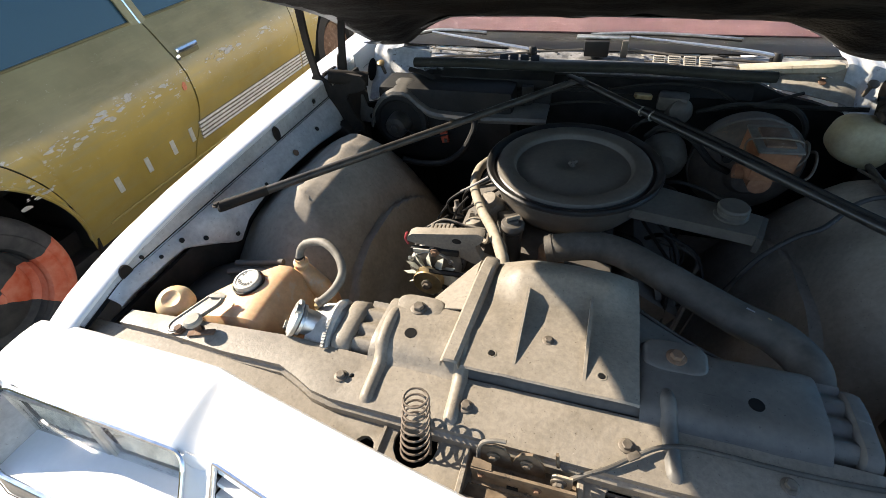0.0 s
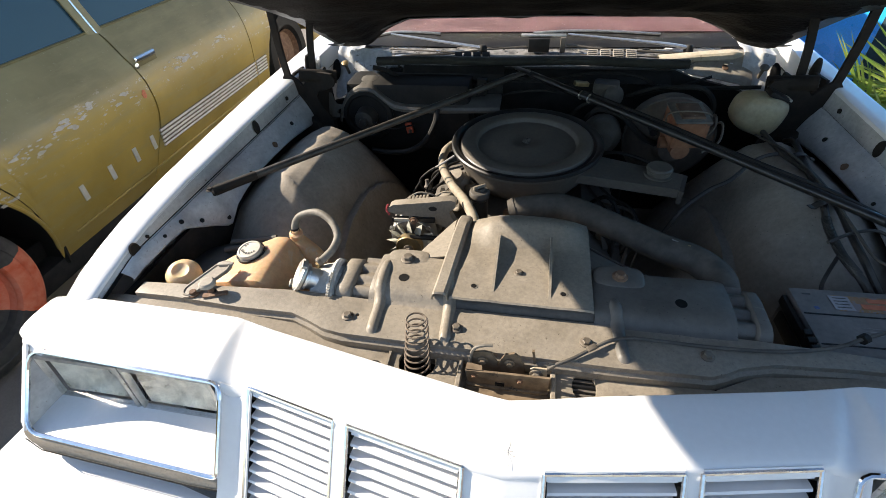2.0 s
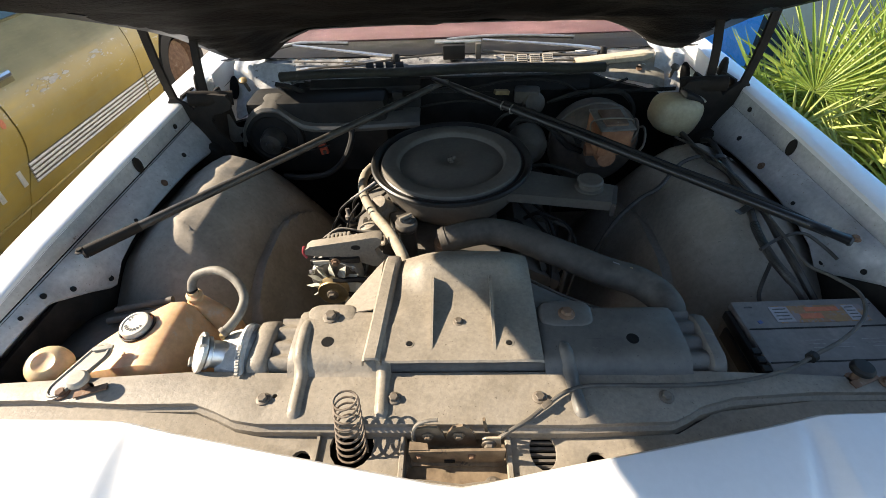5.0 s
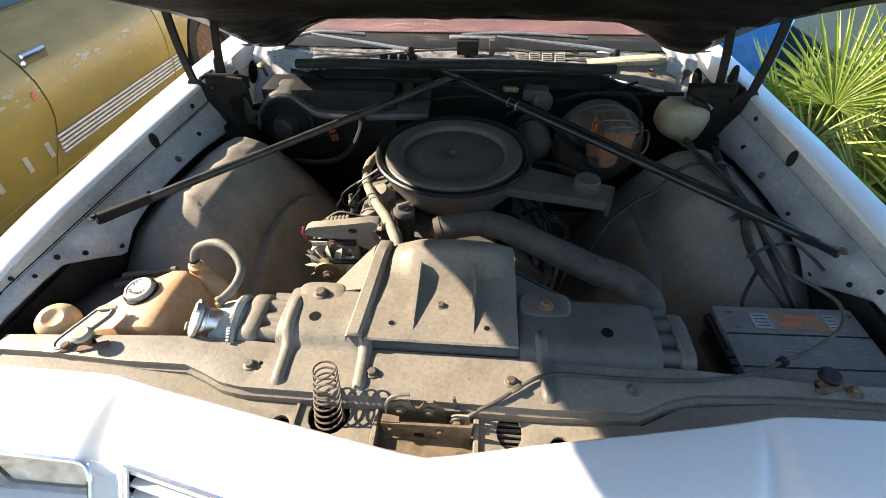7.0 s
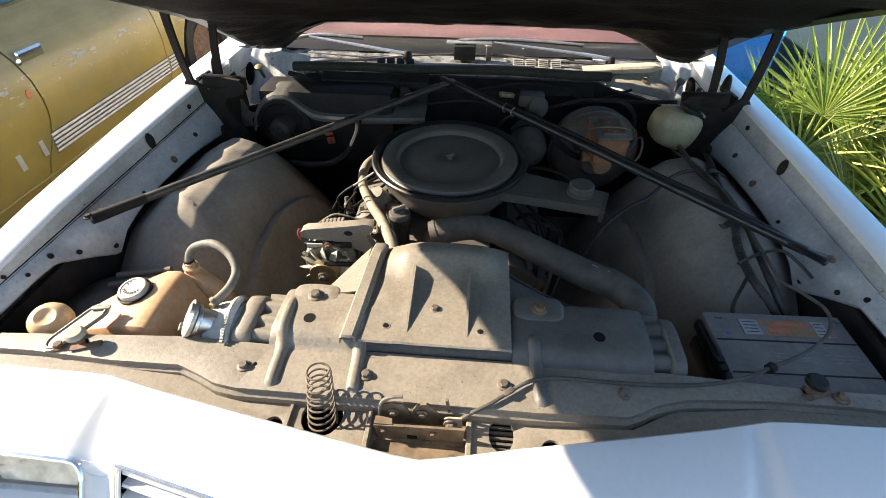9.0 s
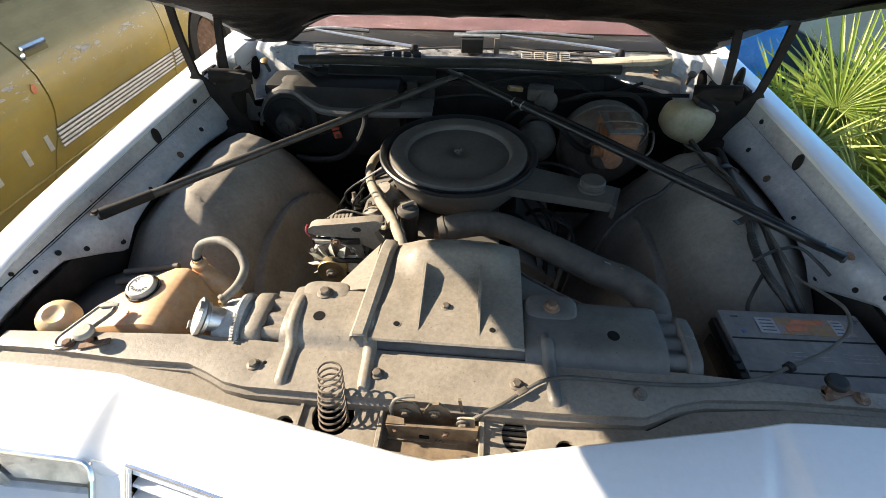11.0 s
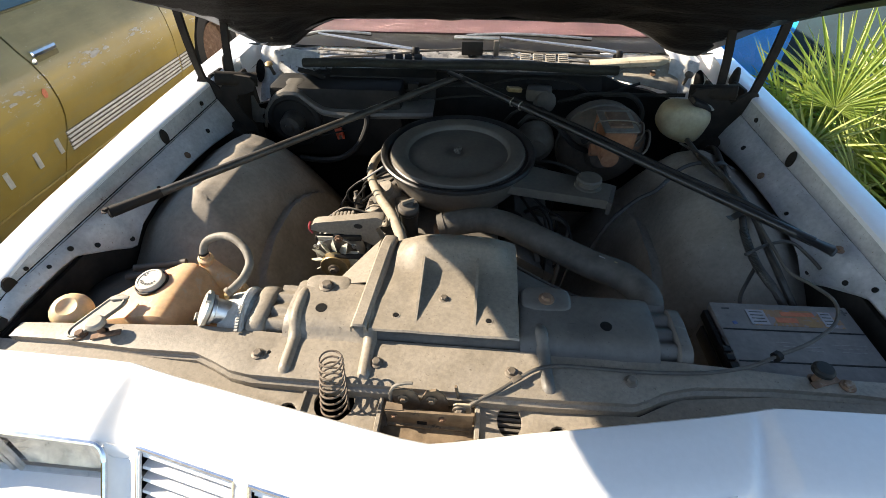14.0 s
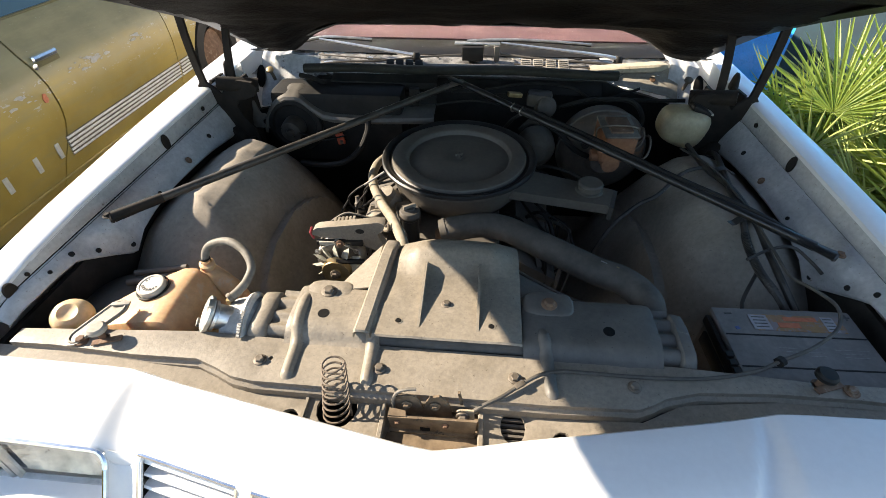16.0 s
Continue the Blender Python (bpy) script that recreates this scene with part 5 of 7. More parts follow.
# ---- rubber hood stops ----
for s, x in ((-1, -0.622), (1, 0.622)):
    st = thing("hood_stop", "dusty rubber hood bump stop on a threaded stem", "bump stop", (x, 0.456 if s < 0 else 0.465, 0.861), group="hood stops")
    part("cap", lathe([(0, 0.034), (0.013, 0.033), (0.0165, 0.029), (0.0165, 0.023), (0.013, 0.020), (0.006, 0.018)], 24), "cap_dusty" if s < 0 else "black", st)
    part("stem", lathe([(0.006, 0.02), (0.006, 0.0), (0.011, 0.0), (0.011, -0.004)], 12), "rust", st)
    part("clip", box(0.05, 0.012, 0.003, (0.012, -0.006, 0.003), (0, 0, 20)), "rust", st, bevel=0.001)
    bolt((-0.035 if s < 0 else 0.045, -0.010, 0.001), 0.008, st, "rust")

# ---- hood spring and latch ----
spring = thing("coil_spring", "dusty coiled steel hood spring", "spring", (-0.168, 0.368, 0.812))
pts = []
turns = 9.0
for i in range(int(turns * 18) + 1):
    t = i / (turns * 18)
    a = 2 * math.pi * turns * t
    r = lerp(0.0235, 0.0180, t)
    pts.append((r * math.cos(a), r * math.sin(a) + 0.034 * t, 0.006 + 0.102 * t))
part("coil", tube(pts, 0.0018, 7), "spring_steel", spring)
part("recess_floor", box(0.168, 0.12, 0.004, (-0.009, 0.345, 0.8135)), "dust", bar, "ochre dusty floor of the latch recess")
latch = thing("hood_latch", "dirty brown steel hood latch with a release lever", "latch")
part("base_plate", slab([(-0.075, 0.345), (0.062, 0.345), (0.066, 0.352), (0.066, 0.392), (-0.078, 0.392), (-0.078, 0.352)], 0.818, 0.823), "latchmetal", latch, bevel=0.001)
upright = Matrix(((1, 0, 0, 0), (0, 0, 1, 0), (0, 1, 0, 0), (0, 0, 0, 1)))
part("front_plate", slab([(-0.077, 0.857), (0.0, 0.860), (0.064, 0.862), (0.062, 0.826), (0.052, 0.819), (-0.03, 0.812), (-0.066, 0.816), (-0.074, 0.828)], 0.350, 0.354, upright), "latchmetal", latch, bevel=0.0012)
part("top_flange", slab([(-0.077, 0.352), (-0.048, 0.352), (-0.050, 0.362), (-0.076, 0.366)], 0.857, 0.8595), "latchmetal", latch, bevel=0.0008)
part("rear_plate", slab([(-0.072, 0.822), (-0.072, 0.866), (-0.064, 0.875), (-0.048, 0.880), (-0.035, 0.878), (-0.028, 0.862), (-0.0235, 0.843), (-0.019, 0.862), (-0.012, 0.878), (0.003, 0.883), (0.013, 0.874), (0.021, 0.852), (0.024, 0.822)], 0.376, 0.380, upright), "latchmetal", latch, bevel=0.001)
for x, z, r in ((-0.050, 0.857, 0.006), (-0.004, 0.859, 0.006)):
    bolt((x, 0.3745, z), r, latch, "latchmetal", (90, 0, 0), "rivet")
for x, z, r in ((-0.062, 0.845, 0.0035), (0.015, 0.846, 0.0042)):
    bolt((x, 0.349, z), r, latch, "rust", (90, 0, 0), "rivet")
part("slot", box(0.016, 0.002, 0.009, (-0.018, 0.3495, 0.829)), "void", latch, bevel=0.0008)
part("lever", cord([(-0.072, 0.374, 0.838), (-0.071, 0.376, 0.866), (-0.064, 0.378, 0.884), (-0.050, 0.380, 0.891), (-0.034, 0.381, 0.893)], 0.0030, 6), "tan_dark", latch)
part("side_tab", slab([(0.031, 0.832), (0.031, 0.858), (0.036, 0.862), (0.058, 0.862), (0.060, 0.838), (0.056, 0.824), (0.044, 0.826)], 0.368, 0.371, upright), "tab_tan", latch, bevel=0.0008)
part("post", box(0.004, 0.005, 0.034, (0.036, 0.386, 0.868), (0, -8, 0)), "latchmetal", latch)
bolt((0.041, 0.366, 0.849), 0.0075, latch, "zinc", (90, 0, 0))
part("shelf", slab([(-0.09, 0.30), (0.08, 0.30), (0.07, 0.345), (-0.08, 0.345)], 0.8165, 0.8185), "latchmetal", latch)
bolt((0.045, 0.318, 0.818), 0.009, latch)

# ---- cables along the tie bar ----
cab = thing("hood_release_cable", "thin black hood release cable over the support panel", "cable")
part("cable", cord([(0.056, 0.374, 0.850), (0.074, 0.380, 0.863), (0.100, 0.394, 0.866), (0.131, 0.417, 0.868), (0.165, 0.440, 0.868), (0.20, 0.450, 0.868), (0.24, 0.453, 0.865), (0.34, 0.452, 0.865), (0.44, 0.458, 0.866), (0.52, 0.475, 0.870), (0.569, 0.496, 0.876), (0.64, 0.53, 0.878), (0.70, 0.575, 0.882), (0.722, 0.625, 0.884), (0.705, 0.672, 0.880), (0.690, 0.720, 0.868), (0.688, 0.80, 0.872), (0.690, 0.90, 0.874), (0.69, 1.02, 0.872), (0.672, 1.14, 0.872), (0.64, 1.28, 0.85)], 0.0033, 7), "hose", cab)
part("cable_tie", tube([(0.565, 0.493, 0.8755), (0.573, 0.498, 0.8765)], 0.009, 8), "black", cab)
part("cable_clamp", box(0.018, 0.010, 0.006, (0.131, 0.417, 0.871), (0, 0, 36)), "zinc", cab, bevel=0.002)
for pts, r in (([(0.705, 0.672, 0.79), (0.668, 0.69, 0.835), (0.648, 0.746, 0.852), (0.654, 0.834, 0.858), (0.680, 0.938, 0.862), (0.700, 1.08, 0.860), (0.735, 1.25, 0.845), (0.75, 1.33, 0.81)], 0.0078),
               ([(0.715, 0.675, 0.80), (0.682, 0.72, 0.850), (0.690, 0.814, 0.856), (0.700, 0.912, 0.862), (0.700, 1.05, 0.860), (0.665, 1.15, 0.862), (0.666, 1.30, 0.85)], 0.0075),
               ([(0.36, 0.97, 0.66), (0.41, 1.00, 0.76), (0.47, 1.03, 0.810), (0.519, 1.046, 0.835), (0.599, 1.133, 0.848), (0.66, 1.155, 0.858), (0.72, 1.15, 0.850)], 0.0055),
               ([(0.612, 0.675, 0.79), (0.617, 0.705, 0.805), (0.652, 0.757, 0.845)], 0.004),
               ([(0.628, 0.771, 0.862), (0.686, 0.802, 0.868), (0.735, 0.81, 0.870), (0.757, 0.774, 0.864), (0.768, 0.742, 0.858)], 0.0035)):
    w = thing("wiring_cable", "dusty black wiring run over the wheel house", "cable", group="wiring")
    part("cable", cord(pts, r, 7), "rod_dusty", w)
    if r > 0.0077:
        line = spline(pts, 10)[12:34]
        for i in range(0, len(line) - 1):
            for k in (0.0, 0.5):
                q, d = lerp(line[i], line[i + 1], k), (line[i + 1] - line[i]).normalized()
                part("loom_ring", tube([q, q + d * 0.003], 0.0092, 10), "rod_dusty", w)
for x, y, z, turn in ((0.670, 0.905, 0.868, 20), (0.700, 1.13, 0.866, 10)):
    strap = loft([[(dx, dy, 0.013 * max(0.0, 1 - (dx / 0.024) ** 2) ** 0.6) for dx in np.linspace(-0.038, 0.038, 15)] for dy in (-0.008, 0.008)], 0.002)
    bmesh.ops.transform(strap, matrix=pose(x, y, z - 0.004, 0, 6, turn), verts=strap.verts)
    part("harness_clip", strap, "rod_dusty", cab)

# ---- engine ----
eng = thing("engine", "dusty V8 engine block deep in the bay", "engine")
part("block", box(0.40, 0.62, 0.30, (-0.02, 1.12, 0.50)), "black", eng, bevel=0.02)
part("intake", box(0.26, 0.50, 0.10, (-0.02, 1.12, 0.69)), "dust_dark", eng, bevel=0.02)
for s in (-1, 1):
    part("valve_cover", box(0.13, 0.52, 0.09, (-0.02 + s * 0.21, 1.13, 0.66), (0, s * 30, 0)), "dust_dark", eng, bevel=0.02)
    for i in range(4):
        part("plug_wire", cord([(-0.02 + s * 0.30, 0.96 + 0.12 * i, 0.58), (-0.02 + s * 0.30, 0.95 + 0.12 * i, 0.70), (-0.02 + s * 0.24, 0.98 + 0.1 * i, 0.755), (-0.02 + s * 0.12, 1.3, 0.75)], 0.004, 6), "black", eng)
part("water_pump", lathe([(0.09, 0), (0.09, 0.08), (0.05, 0.12), (0, 0.12)], 24, pose(-0.02, 0.86, 0.60, 90, 0, 0)), "dust_dark", eng)
part("thermostat", lathe([(0.03, 0), (0.03, 0.05), (0, 0.055)], 18, pose(-0.03, 0.90, 0.74)), "rust", eng, "rusty thermostat housing")
part("oil_tube", lathe([(0.022, 0), (0.022, 0.12), (0.026, 0.125), (0.026, 0.14)], 20, pose(-0.124, 0.912, 0.700)), "black_gloss", eng)
part("oil_cap", lathe([(0.027, 0.0), (0.027, 0.010), (0.024, 0.014), (0.014, 0.016), (0.012, 0.022), (0, 0.022)], 20, pose(-0.124, 0.912, 0.832)), "dust_dark", eng, "dusty round oil filler cap")
part("cap_grip", box(0.034, 0.006, 0.012, (-0.124, 0.912, 0.856), (0, 0, 35)), "dust", eng, bevel=0.002)
part("choke_box", box(0.06, 0.06, 0.045, (-0.145, 1.00, 0.77), (0, 0, 20)), "dust_dark", eng, bevel=0.008)
part("breather_hose", tube(spline([(-0.252, 1.225, 0.808), (-0.266, 1.18, 0.810), (-0.263, 1.11, 0.815), (-0.246, 1.05, 0.815), (-0.208, 0.97, 0.819), (-0.171, 0.90, 0.832), (-0.146, 0.84, 0.848), (-0.124, 0.79, 0.850), (-0.108, 0.755, 0.835)], 8), 0.0128, 14), "tan_hose", eng, "dusty tan breather hose")
part("casting", lathe([(0.030, 0), (0.032, 0.03), (0.028, 0.05), (0.022, 0.056), (0.020, 0.075), (0, 0.078)], 22, pose(-0.192, 1.055, 0.752, 20, -14, 0)), "dust", eng, "dusty tan cast fitting")
part("casting", lathe([(0.034, 0), (0.030, 0.022), (0.024, 0.034), (0.010, 0.040), (0, 0.041)], 22, pose(-0.222, 0.975, 0.752, -8, -18, 0)), "dust", eng, "dusty tan cast fitting")
part("casting_web", slab([(-0.26, 0.735), (-0.244, 0.80), (-0.236, 0.80), (-0.225, 0.735)], 0.985, 0.991, wall_plane), "dust", eng, bevel=0.002)
part("choke_arm", tube(spline([(-0.205, 0.90, 0.800), (-0.185, 0.885, 0.80), (-0.172, 0.872, 0.815), (-0.168, 0.865, 0.84)], 5), 0.006, 8), "dust", eng)
for pts, r, mat in (([(-0.266, 1.0, 0.771), (-0.302, 1.0, 0.784), (-0.307, 1.0, 0.812), (-0.283, 1.0, 0.839), (-0.261, 1.0, 0.855)], 0.0032, "black"), ([(-0.246, 0.98, 0.853), (-0.278, 0.98, 0.807), (-0.293, 0.98, 0.750)], 0.0026, "black"), ([(-0.30, 0.98, 0.822), (-0.33, 0.98, 0.770), (-0.34, 0.98, 0.71)], 0.003, "black"), ([(-0.287, 1.05, 0.814), (-0.26, 1.05, 0.833), (-0.215, 1.06, 0.862)], 0.0030, "print_pale"),
                    ([(0.20, 0.95, 0.62), (0.24, 0.93, 0.72), (0.23, 0.99, 0.77)], 0.0035, "black"), ([(0.22, 0.90, 0.64), (0.30, 0.92, 0.70), (0.29, 1.0, 0.75), (0.22, 1.05, 0.76)], 0.0035, "black"), ([(-0.36, 0.95, 0.60), (-0.38, 1.0, 0.70), (-0.33, 1.06, 0.72)], 0.0035, "black")):
    part("wire", cord(pts, r, 6), mat, eng)
for i in range(4):
    part("spade_clip", box(0.014, 0.05, 0.004, (0.21 + 0.018 * i, 0.90 + 0.012 * i, 0.72), (50, 10 * i, 20)), "dust_dark", eng)
part("fan_hub", lathe([(0.05, 0), (0.05, 0.05), (0, 0.05)], 18, pose(-0.0, 0.80, 0.62, 90, 0, 0)), "alu", eng)

random.seed(8)
for k in range(10):
    x, y = random.uniform(0.16, 0.34), random.uniform(0.86, 1.02)
    pts = [(x, y, 0.60), (x + random.uniform(-0.03, 0.03), y + 0.02, random.uniform(0.68, 0.74)), (x + random.uniform(-0.08, 0.04), y + 0.07, random.uniform(0.70, 0.76)), (x - 0.08, y + 0.12, 0.68)]
    part("wire", cord(pts, random.choice((0.003, 0.004, 0.006)), 6, 6), random.choice(("black", "dust_dark", "hinge_black")), eng)
for x, y, z, turn in ((0.20, 0.93, 0.70, 20), (0.25, 0.90, 0.66, -30), (-0.25, 1.00, 0.74, 35), (-0.30, 1.06, 0.72, -15)):
    part("sensor", lathe([(0.012, 0), (0.012, 0.03), (0.008, 0.034), (0.006, 0.05), (0, 0.05)], 12, pose(x, y, z, turn, turn * 0.6, 0)), "dust_dark", eng)

# ---- alternator ----
alt = thing("alternator", "bare aluminium alternator with a brass-coloured pulley", "alternator", (-0.290, 0.772, 0.752))
ax = pose(0, 0, 0, 90, 0, 0)
part("front_case", lathe([(0.020, -0.030), (0.045, -0.033), (0.058, -0.038), (0.061, -0.046), (0.061, -0.070), (0.058, -0.078), (0.054, -0.075)], 36, ax), "alu", alt)
part("front_face", lathe([(0.018, -0.0285), (0.044, -0.0315), (0.056, -0.0365)], 36, ax), "dust_dark", alt, "dark slotted face behind the fan")
part("rear_case", lathe([(0.064, -0.084), (0.067, -0.088), (0.067, -0.125), (0.055, -0.150), (0, -0.152)], 36, ax), "alu", alt)
for i in range(12):
    a = 2 * math.pi * i / 12
    fin = bmesh.new()
    vs = [fin.verts.new(v) for v in ((0.026, 0.016, -0.007), (0.050, 0.008, -0.0085), (0.069, 0.022, 0.0), (0.050, 0.024, 0.0085), (0.026, 0.022, 0.007), (0.048, 0.030, 0.0))]
    for f in ((0, 1, 3, 4), (1, 2, 3), (0, 5, 1), (1, 5, 2), (2, 5, 3), (3, 5, 4), (4, 5, 0)):
        fin.faces.new([vs[q] for q in f])
    bmesh.ops.transform(fin, matrix=Matrix.Rotation(a, 4, "Y"), verts=fin.verts)
    part("fan_blade", fin, "fan_pale", alt, smooth=False)
part("fan_disc", lathe([(0.0, -0.020), (0.030, -0.020), (0.034, -0.023), (0.030, -0.024), (0, -0.024)], 30, ax), "dust_dark", alt)
part("pulley", lathe([(0.0, 0.010), (0.010, 0.010), (0.012, 0.004), (0.028, 0.003), (0.034, 0.006), (0.035, 0.003), (0.026, -0.004), (0.035, -0.012), (0.034, -0.016), (0.0, -0.016)], 30, ax), "brass", alt, "worn yellow-brown belt pulley")
bolt((0, -0.009, 0), 0.009, alt, "zinc", (90, 0, 0), "shaft_nut")
for a in (40, 150, 265):
    bolt((0.060 * math.cos(radians(a)), 0.036, 0.060 * math.sin(radians(a))), 0.005, alt, "alu", (90, 0, 0))
brk = thing("alternator_bracket", "dusty cast alternator bracket", "bracket")
prof = [(-0.352, 0.824), (-0.348, 0.838), (-0.336, 0.846), (-0.290, 0.853), (-0.235, 0.862), (-0.185, 0.871), (-0.172, 0.866), (-0.174, 0.850), (-0.182, 0.842), (-0.190, 0.836), (-0.186, 0.822), (-0.176, 0.800), (-0.150, 0.792), (-0.155, 0.775), (-0.200, 0.784), (-0.236, 0.802), (-0.275, 0.816), (-0.330, 0.817)]
m_front = Matrix(((1, 0, 0, 0), (0, 0, 1, 0), (0, 1, 0, 0), (0, 0, 0, 1)))
part("arm", slab(prof, 0.822, 0.846, m_front), "dust", brk, bevel=0.006)
part("arm_hole", lathe([(0, 0.0), (0.007, 0.0), (0.0085, -0.002), (0.0085, -0.006), (0, -0.006)], 14, pose(-0.232, 0.8215, 0.842, 90, 0, 0) @ Matrix.Diagonal((1.5, 1, 1, 1))), "rim_black", brk)
part("slot", box(0.040, 0.004, 0.010, (-0.315, 0.812, 0.808), (0, -3, 0)), "cap", brk, bevel=0.002)
part("groove", box(0.115, 0.012, 0.014, (-0.285, 0.820, 0.806), (0, -3, 0)), "rim_black", brk, bevel=0.002)
for i in range(6):
    part("rib", box(0.006, 0.020, 0.012, (-0.300 + 0.0095 * i, 0.856, 0.842 + 0.0014 * i), (6, 0, 0)), "dust", brk, bevel=0.001)
bolt((-0.282, 0.812, 0.808), 0.0075, brk, "rust", (90, 0, 0))
part("red_boot", tube(spline([(-0.350, 0.824, 0.812), (-0.357, 0.826, 0.826), (-0.352, 0.830, 0.842)], 4), 0.0028, 8), "red", brk, "faded red terminal boot")
for dz, mat in ((0.0, "hinge_black"), (0.005, "tan_dark")):
    part("lead_wire", cord([(-0.350, 0.870, 0.806), (-0.325, 0.89, 0.815), (-0.289, 0.90, 0.830 + dz), (-0.256, 0.90, 0.828 + dz), (-0.233, 0.90, 0.821 + dz), (-0.185, 0.90, 0.824)], 0.0026, 6), mat, brk)
belt = thing("drive_belt", "black rubber fan belt", "belt")
part("belt", tube([(-0.262, 0.781, 0.735), (-0.20, 0.79, 0.70), (-0.05, 0.80, 0.66)], 0.006, 6), "black", belt)
part("belt", tube([(-0.288, 0.781, 0.779), (-0.18, 0.79, 0.775), (-0.05, 0.80, 0.74)], 0.006, 6), "black", belt)

# ---- brake booster and master cylinder ----
bo = thing("brake_booster", "dirty rust-tinged black brake booster drum", "brake booster", (0.440, 1.40, 0.768))
part("drum", lathe([(0.0, 0.078), (0.040, 0.078), (0.050, 0.070), (0.058, 0.056), (0.085, 0.050), (0.092, 0.044), (0.112, 0.038), (0.128, 0.026), (0.136, 0.010), (0.140, 0.004), (0.140, -0.006), (0.136, -0.010), (0.132, -0.06), (0.09, -0.10), (0, -0.10)], 56, ax), "booster", bo)
part("clamp_band", lathe([(0.138, 0.006), (0.144, 0.004), (0.144, -0.008), (0.138, -0.010)], 56, ax), "dust_dark", bo)
part("hose_nipple", lathe([(0.012, 0.05), (0.012, 0.085), (0, 0.085)], 14, pose(-0.07, 0, 0.06, 90, 0, 0)), "black", bo)
mc = thing("master_cylinder", "rusty cast-iron brake master cylinder with a steel lid", "master cylinder", (-0.020, 0, 0.006))
part("reservoir", box(0.092, 0.12, 0.080, (0.457, 1.265, 0.872), (4, 0, 4)), "rust_orange", mc, bevel=0.008)
part("bore", tube([(0.44, 1.34, 0.815), (0.45, 1.215, 0.815)], 0.026, 18), "rust_orange", mc)
part("bore_end", tube([(0.40, 1.27, 0.815), (0.44, 1.27, 0.815)], 0.018, 14), "rust_orange", mc)
part("lid", box(0.098, 0.122, 0.006, (0.458, 1.263, 0.914), (4, 0, 4)), "tan_dark", mc, "dull zinc reservoir lid", bevel=0.003)
part("lid_dome", box(0.064, 0.085, 0.008, (0.460, 1.262, 0.919), (4, 0, 4)), "rust", mc, bevel=0.004)
part("bail_wire", cord([(0.40, 1.25, 0.88), (0.402, 1.25, 0.916), (0.46, 1.245, 0.926), (0.512, 1.25, 0.916), (0.514, 1.25, 0.88)], 0.0025, 5), "zinc", mc)
for k, pts in enumerate(([(0.51, 1.27, 0.82), (0.545, 1.28, 0.86), (0.55, 1.33, 0.88), (0.54, 1.40, 0.80)], [(0.51, 1.22, 0.81), (0.555, 1.24, 0.84), (0.565, 1.30, 0.87), (0.555, 1.40, 0.78)])):
    part("brake_line", cord(pts, 0.0035, 6), "zinc", mc)
cyl = thing("vacuum_canister", "dirty black round cruise control diaphragm", "canister", (0.225, 1.375, 0.785))
part("body", lathe([(0, 0.05), (0.03, 0.05), (0.055, 0.03), (0.062, 0.01), (0.062, -0.03), (0, -0.03)], 28, ax), "cleaner", cyl)
part("hose", cord([(-0.055, 0.02, 0.05), (-0.02, 0.0, 0.09), (0.05, -0.03, 0.08), (0.11, -0.06, 0.03), (0.16, -0.05, 0.0)], 0.009, 7), "black", cyl)
wm = thing("wiper_motor", "dirty wiper motor on the firewall", "motor")
part("housing", box(0.085, 0.06, 0.045, (0.235, 1.53, 0.885), (0, 0, -8)), "dust_dark", wm, bevel=0.014)
part("cap", lathe([(0.035, 0), (0.035, 0.03), (0.02, 0.04), (0, 0.04)], 20, pose(0.25, 1.52, 0.86, 70, 0, 20)), "dust_dark", wm)
part("terminal", box(0.05, 0.02, 0.014, (0.15, 1.52, 0.90), (0, 10, 20)), "brass", wm, bevel=0.002)

# ---- washer fluid tank ----
tk = thing("washer_reservoir", "milky yellowed plastic washer fluid reservoir", "reservoir", (0.660, 1.375, 0.878))
tk.rotation_euler = (0, radians(14), 0)
bm = bmesh.new()
bmesh.ops.create_uvsphere(bm, u_segments=28, v_segments=18, radius=1)
for v in bm.verts:
    c = v.co
    k = 1 / max(abs(c.x) ** 3 + abs(c.y) ** 3 + abs(c.z) ** 3, 1e-6) ** (1 / 3)
    v.co = Vector((c.x * k * 0.073 * (1 + 0.06 * c.z), c.y * k * 0.056, c.z * k * 0.058 * (1.0 + 0.16 * c.x)))
part("tank", bm, "milky", tk)
part("cap", box(0.06, 0.05, 0.016, (0.024, 0.0, 0.061), (0, 10, 0)), "black", tk, bevel=0.005)
part("cap_tab", box(0.02, 0.03, 0.006, (0.056, 0.0, 0.060), (0, 10, 0)), "cap", tk, bevel=0.001)

